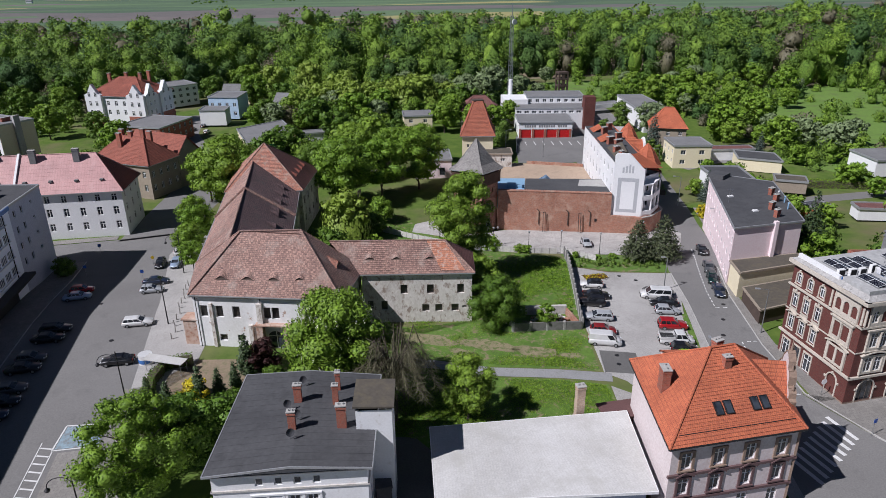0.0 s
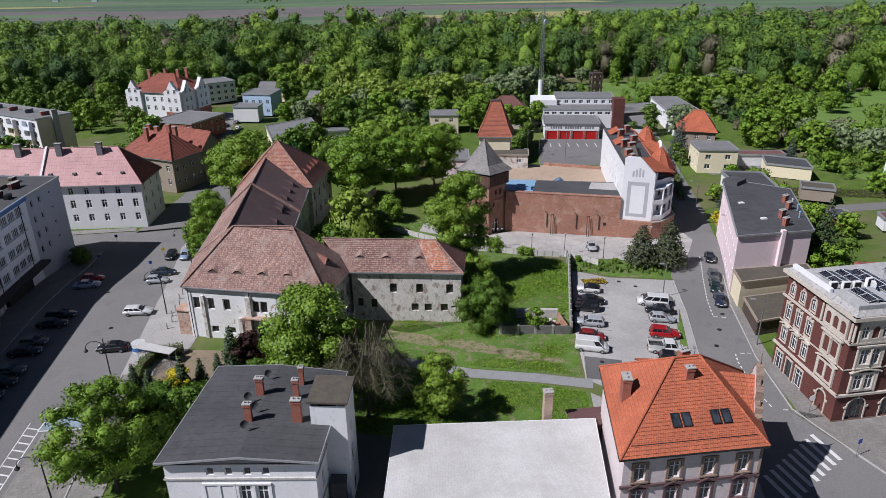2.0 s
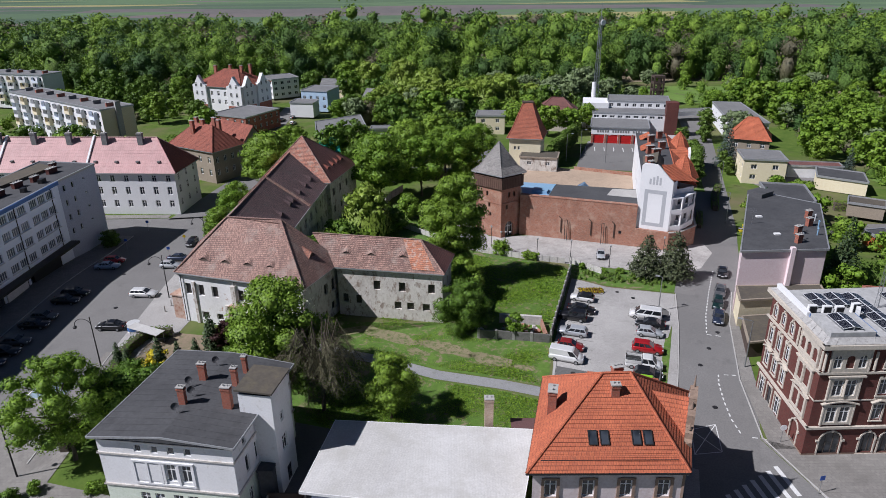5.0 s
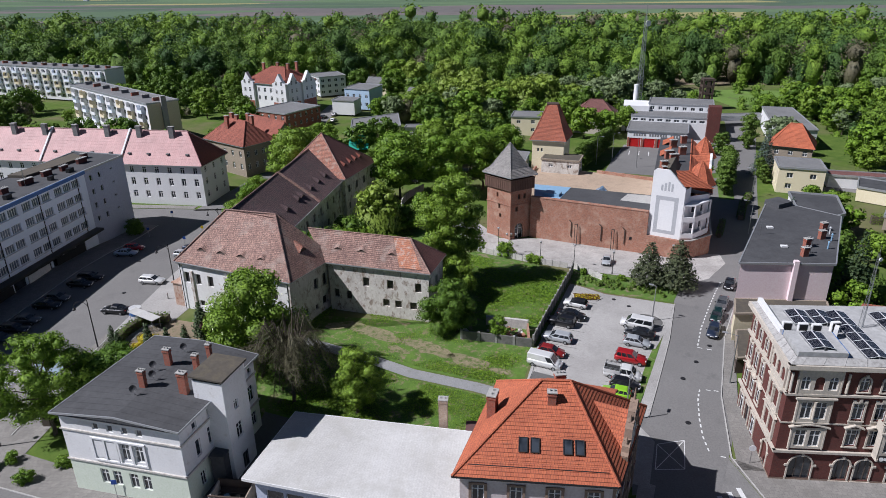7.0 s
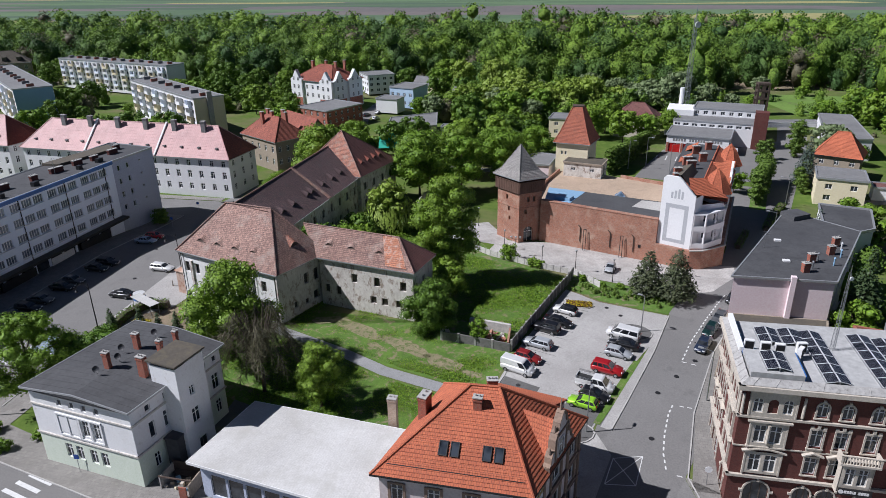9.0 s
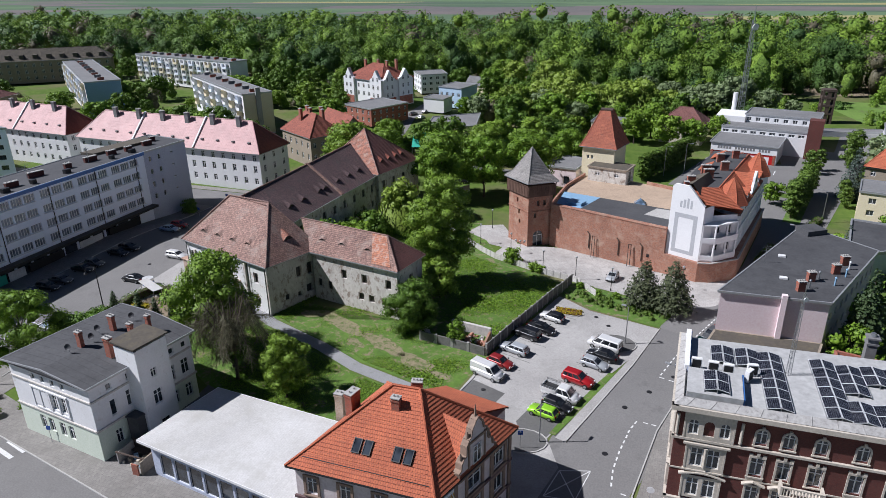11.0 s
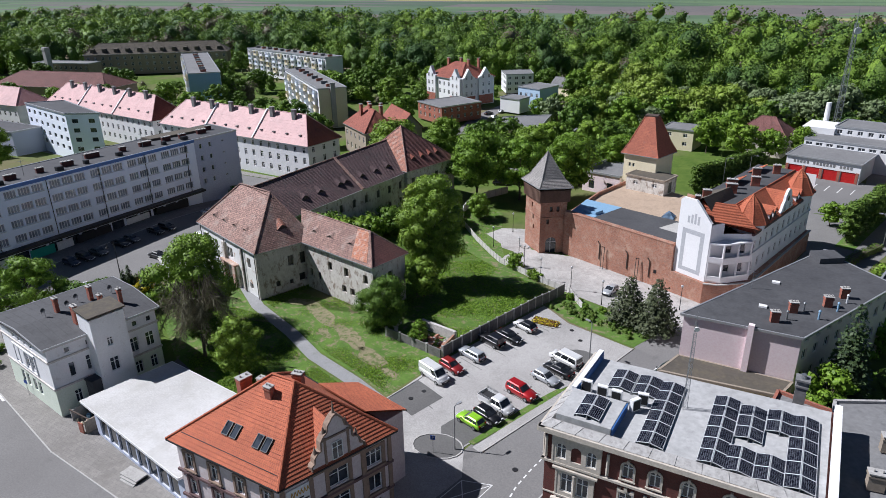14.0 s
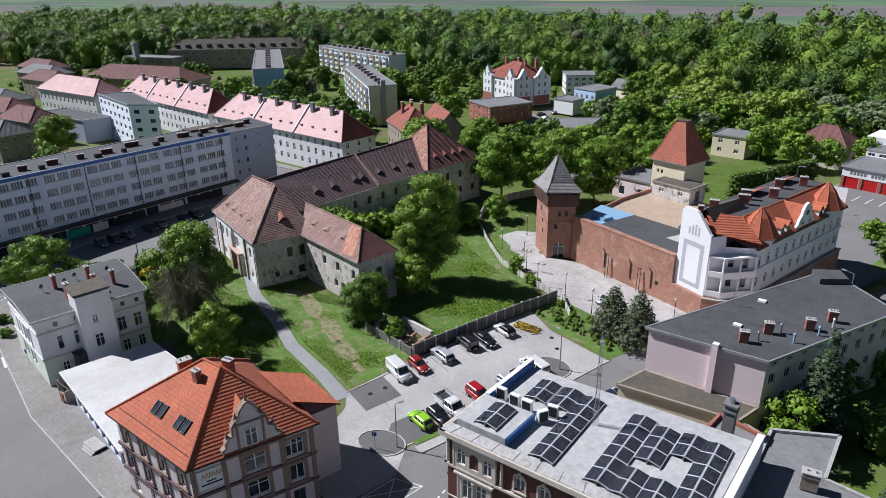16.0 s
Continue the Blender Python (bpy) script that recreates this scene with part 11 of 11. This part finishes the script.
def road_sign(x, y, h, shape, mat, label, turn=0, z=None):
    z = ground_z(y)
    at = pose(x, y, z, 0, 0, turn)
    t = thing("road_sign", at, label, "road sign", "road signs")
    m = Mesh()
    m.tube((0, 0, -0.1), (0, 0, h), 0.035, None, 6)
    part("post", m, M_STEEL, t, at=at)
    m = Mesh()
    n = {"disc": 14, "square": 4, "triangle": 3, "diamond": 4}[shape]
    off = {"disc": 0, "square": math.pi / 4, "triangle": math.pi / 2, "diamond": 0}[shape]
    ring = [(0.42 * math.cos(off + 6.28319 * k / n), 0.42 * math.sin(off + 6.28319 * k / n)) for k in range(n)]
    m.face(*((a, -0.05, h - 0.35 + b) for a, b in ring))
    m.face(*((a, -0.03, h - 0.35 + b) for a, b in reversed(ring)))
    for k in range(n):
        a, b = ring[k], ring[(k + 1) % n]
        m.face((a[0], -0.03, h - 0.35 + a[1]), (b[0], -0.03, h - 0.35 + b[1]), (b[0], -0.05, h - 0.35 + b[1]), (a[0], -0.05, h - 0.35 + a[1]))
    part("plate", m, mat, t, at=at)
    return t, at


M_SIGNBLUE = plain("sign_blue", (0.02, 0.09, 0.4), 0.4)
M_SIGNYELLOW = plain("sign_yellow", (0.65, 0.45, 0.02), 0.4)
M_SIGNWHITE = plain("sign_white", (0.75, 0.75, 0.75), 0.4)
t, at = road_sign(49.0, 68.0, 2.6, "square", M_SIGNBLUE, "square blue parking sign with a white letter", 20)
fc = bpy.data.curves.new("letter", "FONT")
fc.body, fc.size, fc.align_x, fc.align_y, fc.extrude = "P", 0.5, "CENTER", "CENTER", 0.004
fc.materials.append(M_SIGNWHITE)
tx = new("letter", fc)
tx.matrix_basis = at @ pose(0, -0.058, 2.25, 90, 0, 0)
under(tx, t)
for x, y, h, sh, m, lb, tn in ((-33.0, 121.5, 2.6, "square", M_SIGNBLUE, "square blue parking sign beside parked cars", 10), (-32.6, 129.0, 2.8, "diamond", M_SIGNYELLOW, "yellow priority road sign on a post", 10), (-45.1, 139.5, 2.6, "square", M_SIGNBLUE, "blue crossing sign at the junction", 20),
                              (78.6, 110.5, 2.7, "square", M_SIGNBLUE, "blue street sign on the pavement", 20), (79.6, 112.8, 2.5, "triangle", M_SIGNYELLOW, "yellow warning sign on the pavement", 20), (64.2, 63.2, 2.6, "disc", M_SIGNWHITE, "round white-faced traffic sign by the tenement", 0), (47.6, 48.6, 2.6, "square", M_SIGNBLUE, "blue crossing sign by the corner house", 0), (-44.8, 128.0, 2.4, "square", M_SIGNBLUE, "blue bay sign in the shade", 0)):
    road_sign(x, y, h, sh, m, lb, tn)
# bollards along the convent's west front
for k in range(11):
    x, y = -23.9 - 0.07 * k + (0.3 if k % 3 == 1 else 0), 96.5 + 2.05 * k
    t = thing("bollard", (x, y, ground_z(y)), "leaning weathered concrete bollard", "bollard", "convent bollards")
    m = Mesh()
    tilt = 0.12 * math.sin(k * 2.3)
    m.tube((x, y, ground_z(y) - 0.1), (x + tilt, y + 0.05, ground_z(y) + 1.15), 0.13, 0.1, 8)
    part("shaft", m, M_CONCRETE, t)


# ---- walls and fences ----
def panel_fence(name, line, h, mat, label, gap=2.1, thick=0.12):
    """A run of concrete panels between posts."""
    a = Vector(line[0])
    t = thing(name, (a.x, a.y, ground_z(a.y)), label, "fence" if h < 1.6 else "wall")
    for p, q in zip(line, line[1:]):
        p, q = Vector(p), Vector(q)
        n = max(1, round((q - p).length / gap))
        for k in range(n):
            u, v = p.lerp(q, k / n), p.lerp(q, (k + 1) / n)
            zu, zv = ground_z(u.y), ground_z(v.y)
            m = Mesh()
            m.bar((u.x, u.y, zu + h / 2 - 0.03), (v.x, v.y, zv + h / 2 - 0.03), thick, h - 0.06)
            part("panel", m, mat, t)
            m = Mesh()
            m.box(u.x - thick * 0.9, u.y - thick * 0.9, zu - 0.1, u.x + thick * 0.9, u.y + thick * 0.9, zu + h + 0.06)
            part("post", m, M_CONCRETE, t)


M_DARKCONC = surface("dark_mossy_concrete", (0.17, 0.165, 0.155), (0.12, 0.118, 0.112), (0.08, 0.085, 0.065), 0.92, 3.0, 0.35, (0.5, 0.75), 0.2)
M_PALECONC = surface("pale_weathered_concrete", (0.52, 0.5, 0.47), (0.44, 0.425, 0.4), (0.3, 0.29, 0.27), 0.9, 3.0, 0.35, (0.52, 0.75), 0.15)
panel_fence("car_park_wall", [(39.6, 86.2), (41.2, 92.0), (44.0, 101.4), (46.6, 110.2), (47.6, 114.9)], 2.0, M_DARKCONC, "dark mossy concrete wall of panels beside the car park", 2.0, 0.16)
panel_fence("ruin_wall", [(28.6, 87.6), (34.0, 86.9), (39.4, 86.0)], 1.5, M_DARKCONC, "grey concrete wall of the ruined shed", 2.6, 0.2)
panel_fence("plaza_fence", [(10.9, 144.4), (13.0, 140.9), (21.1, 132.6), (30.8, 123.7), (41.0, 118.3), (46.6, 116.2)], 1.25, M_PALECONC, "pale concrete panel fence between lawn and plaza", 1.6, 0.1)
panel_fence("plaza_fence", [(47.6, 116.5), (50.2, 113.2), (52.5, 110.4)], 1.25, M_PALECONC, "short pale concrete fence beside the pines", 1.6, 0.1)
panel_fence("curved_wall", [(10.8, 144.8), (9.0, 148.4), (8.1, 152.6), (8.0, 157.0), (9.0, 162.0), (11.6, 168.0)], 1.9, M_PALECONC, "curved grey concrete wall round the mown lawn", 1.9, 0.18)
# ruined shed with fallen debris
t = thing("ruined_shed", (35, 89.5, ground_z(89)), "ruined brick shed full of reddish rubble", "ruin")
m = Mesh()
m.bar((38.9, 91.4, 1.9), (32.2, 92.4, 1.9), 0.5, 1.6)
part("ridge_wall", m, M_PALECONC, t)
m = Mesh()
m.bar((39.0, 86.6, 1.7), (38.8, 91.0, 1.7), 0.3, 1.3)
part("side_wall", m, M_BRICKWALL, t)
for k in range(34):
    x, y = rng.uniform(32.5, 38.4), rng.uniform(87.4, 91.0)
    m = Mesh()
    s = rng.uniform(0.15, 0.5)
    m.box(-s, -s * 0.6, -0.1, s, s * 0.6, s * 0.7, pose(x, y, ground_z(y) + 0.05, rng.uniform(-30, 30), rng.uniform(-30, 30), rng.uniform(0, 180)))
    part("rubble", m, M_BRICKWALL if k % 3 else M_PALECONC, t)
for k in range(5):
    x, y = 26 + 1.1 * k, 93.6 - 1.4 * k + rng.uniform(-0.4, 0.4)
    t = thing("rubble_block", (x, y, ground_z(y)), "broken pale concrete block in tall grass", "rubble", "rubble blocks")
    m = Mesh()
    m.box(-0.9, -0.3, -0.2, 0.9, 0.3, 0.5, pose(x, y, ground_z(y), 8, -6, 40 * k))
    part("block", m, M_PALECONC, t)
# flower bed
fb = [(46.6, 104.2), (47.4, 101.6), (50.6, 101.6), (51.6, 102.6), (50.4, 103.9)]
paving("flower_bed", [fb], M_SOIL, 0.1, "small bed of yellow and rust flowers", "flower bed")
kerb("kerb_flower_bed", fb + fb[:1], "pale kerb round the flower bed", 0.12, 0.16)
n = 900
c = np.stack([rng.uniform(46.9, 51.2, n), rng.uniform(101.8, 103.8, n), np.zeros(n)], 1)
c = c[(c[:, 0] - 46.6) * 0.15 + 101.3 < c[:, 1]]
c[:, 2] = [ground_z(v) + 0.2 + rng.uniform(0, 0.15) for v in c[:, 1]]
half = len(c) // 2
for nm, mat, cc in (("yellow_flowers", M_GOLDLEAF, c[:half]), ("rust_flowers", foliage("rust_petals", (0.2, 0.05, 0.02), (0.1, 0.09, 0.03), (0.16, 0.06, 0.03)), c[half:])):
    w = new(nm, leaf_mesh(nm, sprays(cc, np.tile((0, 0, 1.0), (len(cc), 1)), 0.24), mat))
    tagged(w, "bedding flowers in the small bed", "flowers", "", "stuff")


# ---- garden by the convent's corner ----
t = thing("garden_canopy", (-22.5, 88.3, ground_z(88)), "pale flat garden canopy on thin posts", "canopy")
m = Mesh()
m.face((-25.6, 89.6, 3.1), (-19.9, 87.0, 3.0), (-20.6, 85.4, 3.0), (-26.2, 87.9, 3.1))
m.face((-26.2, 87.9, 3.05), (-20.6, 85.4, 2.95), (-19.9, 87.0, 2.95), (-25.6, 89.6, 3.05))
part("sheet", m, M_WHITESHEET, t)
for x, y in ((-25.5, 89.3), (-20.2, 86.9), (-20.8, 85.6), (-25.9, 88.1)):
    m = Mesh()
    m.tube((x, y, ground_z(y) - 0.1), (x, y, 3.0), 0.05, None, 6)
    part("post", m, M_STEEL, t)
t = thing("pool_tub", (-26.4, 90.4, ground_z(90)), "round blue and white garden tub", "tub")
m = Mesh()
m.tube((-26.4, 90.4, ground_z(90) - 0.05), (-26.4, 90.4, ground_z(90) + 1.5), 1.0, 1.0, 18)
part("shell", m, PAINTS["white"], t)
m = Mesh()
m.tube((-26.4, 90.4, ground_z(90) + 0.3), (-26.4, 90.4, ground_z(90) + 0.9), 1.03, 1.03, 18)
part("band", m, M_BLUE, t)
plant("shade_bush", BUSH[0], -49.0, 130.0, 0.85, 20, "dark low-branched bush in the shade of the offices", "bush")
plant("backyard_tree", OAK[0], -126, 109, 1.0, 20, "big bright tree in the backyards", "tree")
t = thing("market_canopy", (-11.5, 194, 0), "bright green canopy roof behind trees", "canopy")
m = Mesh()
m.face((-14.5, 191.5, 4.6), (-8.6, 193.0, 4.6), (-9.6, 197.6, 8.2), (-15.4, 196.1, 8.2))
m.face((-15.4, 196.1, 8.1), (-9.6, 197.6, 8.1), (-8.6, 193.0, 4.5), (-14.5, 191.5, 4.5))
part("sheet", m, M_GREENNET, t)
for x, y, zt in ((-14.4, 191.7, 4.6), (-8.7, 193.2, 4.6), (-15.2, 195.9, 8.1), (-9.7, 197.4, 8.1)):
    m = Mesh()
    m.tube((x, y, ground_z(y) - 0.2), (x, y, zt), 0.08, None, 6)
    part("post", m, M_STEEL, t)
for x, y in ((49.2, 131.5), (56.5, 128.9)):
    t = thing("wall_bracket", (x, y, ground_z(y)), "tall black iron bracket frame against the town wall", "bracket")
    for dx in (-0.25, 0.25):
        m = Mesh()
        m.tube((x + dx, y - 0.5, ground_z(y) - 0.1), (x + dx, y - 0.2, ground_z(y) + 4.6), 0.06, None, 6)
        part("upright", m, M_BLACKMETAL, t)
    m = Mesh()
    m.bar((x - 0.3, y - 0.2, ground_z(y) + 4.6), (x + 0.3, y - 0.2, ground_z(y) + 4.6), 0.1, 0.1)
    part("crossbar", m, M_BLACKMETAL, t)
# manhole covers and drains
for x, y in ((40.9, 75.6), (41.6, 77.8), (53.6, 102.5), (55.8, 100.2), (63.0, 84.0), (64.6, 73), (60.2, 79.6), (58.8, 70), (30, 44), (-33, 98), (-38, 112), (66, 88.6)):
    t = thing("manhole_cover", (x, y, ground_z(y) + 0.06), "round dark iron manhole cover", "manhole", "manhole covers")
    m = Mesh()
    m.tube((x, y, ground_z(y) + 0.0), (x, y, ground_z(y) + 0.085), 0.34, None, 14)
    part("lid", m, M_BLACKMETAL, t)

# ---- grass: loose tufts over the rough lawns ----
def tufts(name, poly, n, size, label, bare=0.0):
    """Leaning blades in clumps over a polygon, thinner where the ground is worn."""
    xs, ys = [p[0] for p in poly], [p[1] for p in poly]
    x, y = rng.uniform(min(xs), max(xs), n * 2), rng.uniform(min(ys), max(ys), n * 2)
    ok = np.zeros(len(x), bool)
    for k in range(len(poly)):
        (x1, y1), (x2, y2) = poly[k], poly[k - 1]
        hit = ((y1 > y) != (y2 > y)) & (x < (x2 - x1) * (y - y1) / (y2 - y1 + 1e-9) + x1)
        ok ^= hit
    x, y = x[ok][:n], y[ok][:n]
    dens = np.array([noise.noise(Vector((a * 0.16, b * 0.16, 1))) for a, b in zip(x, y)])
    keep = dens + rng.normal(0, 0.16, len(dens)) > bare
    for wx, wy, r, ry, turn in WORN:
        c, sn = math.cos(radians(turn)), math.sin(radians(turn))
        u, v = (x - wx) * c + (y - wy) * sn, (y - wy) * c - (x - wx) * sn
        keep &= (u / r) ** 2 + (v / ry) ** 2 > rng.uniform(0.3, 1.1, len(x))
    x, y, dens = x[keep], y[keep], dens[keep]
    z = np.array([ground_z(v) for v in y]) + 0.1
    c = np.stack([x, y, z], 1)
    s = size * (0.7 + 0.9 * np.clip(dens + 0.4, 0, 1))
    q = sprays(c, np.tile((0, 0, 1.0), (len(c), 1)) + rng.normal(0, 0.5, (len(c), 3)), s)
    w = new(name, leaf_mesh(name, q, M_GRASS))
    tagged(w, label, "grass", "", "stuff")


M_GRASS = foliage("grass_blades", (0.1, 0.2, 0.017), (0.225, 0.35, 0.035), (0.18, 0.27, 0.034), 0.3)
tufts("court_grass", [(-6, 93), (3.2, 87), (14.9, 82.8), (22.3, 79.4), (31.5, 77), (37.4, 75), (39.6, 86), (28, 87), (24, 92), (20, 101), (-4, 104)], 40000, 0.17, "rough uneven grass with worn patches", 0.02)
tufts("meadow_grass", [(26, 95), (38, 92), (41, 93), (46.5, 111), (46, 114.2), (31, 120.6), (19, 128), (14, 135), (5, 146), (-1, 139), (3, 112), (22, 104)], 56000, 0.22, "tall rough meadow grass behind the convent", -0.45)
tufts("verge_grass", [(6, 83.4), (14.5, 79.4), (22, 76), (31, 73.7), (37, 71.2), (36, 63.2), (12, 64), (6, 68), (-3, 73), (-8, 82)], 40000, 0.18, "rough uneven grass below the footpath", -0.25)
tufts("mound_grass", [(12, 148), (17.5, 134.5), (21.5, 129.5), (29, 125.5), (24.5, 132.5), (20, 138), (21.5, 143), (18, 151), (12, 156)], 2500, 0.2, "short mown grass on the low rise", -0.6)

# low shrubs of the planted bed beside the pines
n = 90
q = []
for k in range(n):
    f = rng.uniform(0, 1)
    x, y = 47.6 + 17 * f + rng.uniform(-0.8, 0.8), 109.6 - 4.6 * f + rng.uniform(-1.6, 2.4)
    t = SHRUB[k % 2]
    s = rng.uniform(0.11, 0.21)
    u = t.copy()
    u[:, :4] = t[:, :4] * s + np.array((x, y, ground_z(y)))
    q.append(u)
w = new("bed_shrubs", leaf_mesh("bed_shrubs", np.concatenate(q), M_HEDGE))
tagged(w, "low green shrubs in the planted bed", "shrubs", "", "stuff")
# white bay lines of the fire station forecourt
m = Mesh()
for k in range(8):
    drape(m, ccw(strip([(70.5 + k * 3.0, 219.5 - k * 0.6), (69.3 + k * 3.0, 213.5 - k * 0.6)], 0.25)), 0.06)
structure("forecourt_lines", m, M_PAINT, "white bay lines on the fire station forecourt", "road marking")

# junk stall in the gap between villa and hall
t = thing("junk_stall", (6.3, 51.6, 0), "cluttered wooden stall with boxes and a red board", "stall")
for nm, b6, m in (("back_wall", (4.4, 53.2, 0, 8.6, 53.35, 1.9), M_DARKWOOD), ("side_wall", (4.4, 50.6, 0, 4.55, 53.2, 1.7), M_CONCRETE), ("red_board", (7.4, 49.7, 0, 8.3, 49.85, 1.6), M_CHIMNEY), ("side_wall", (8.5, 49.9, 0, 8.65, 53.2, 1.9), M_BROWNWALL), ("beam", (4.4, 50.5, 1.8, 8.6, 50.65, 1.95), M_DARKWOOD), ("shelf", (4.8, 52.4, 0.8, 8.4, 53.1, 0.86), M_DARKWOOD)):
    m2 = Mesh()
    m2.box(*b6)
    part(nm, m2, m, t)
for k in range(9):
    x, y, w = 4.9 + 0.42 * k, 50.9 + (k % 3) * 0.6, 0.25 + 0.12 * ((k * 7) % 3)
    b = thing("storage_box", (x, y, 0.1), "old box or crate stored in the stall", "box", "stall boxes")
    m2 = Mesh()
    m2.box(-w / 2, -w / 2, 0, w / 2, w / 2, w * 1.3, pose(x, y, 0.08, 0, 0, 23 * k))
    part("carton", m2, (M_STONE, M_BROWNWALL, M_SKYBLUE, M_CREAM)[k % 4], b)
for x, y, h, sh, m, lb, tn in ((-12.4, 53.6, 2.7, "triangle", M_SIGNYELLOW, "yellow warning sign on the pavement by the villa", 10), (-6.6, 51.2, 2.6, "square", M_SIGNBLUE, "blue crossing sign before the villa", 10)):
    road_sign(x, y, h, sh, m, lb, tn)
# rain pipes down the convent's flaking fronts
for x, y, z1 in ((-18.9, 93.6, 9.6), (-9.4, 90.7, 9.6), (-2.6, 88.6, 9.6), (1.7, 87.3, 9.6)):
    t = thing("rain_pipe", (x, y, 0.9), "rusty dark rain pipe on the convent wall", "rain pipe", "convent rain pipes")
    m2 = Mesh()
    m2.tube((x, y - 0.2, 0.8), (x, y - 0.2, z1), 0.07, None, 6)
    part("pipe", m2, M_BLACKMETAL, t)

road_sign(64.6, 54.9, 2.6, "square", M_SIGNBLUE, "square blue parking sign before the tenement", 10)
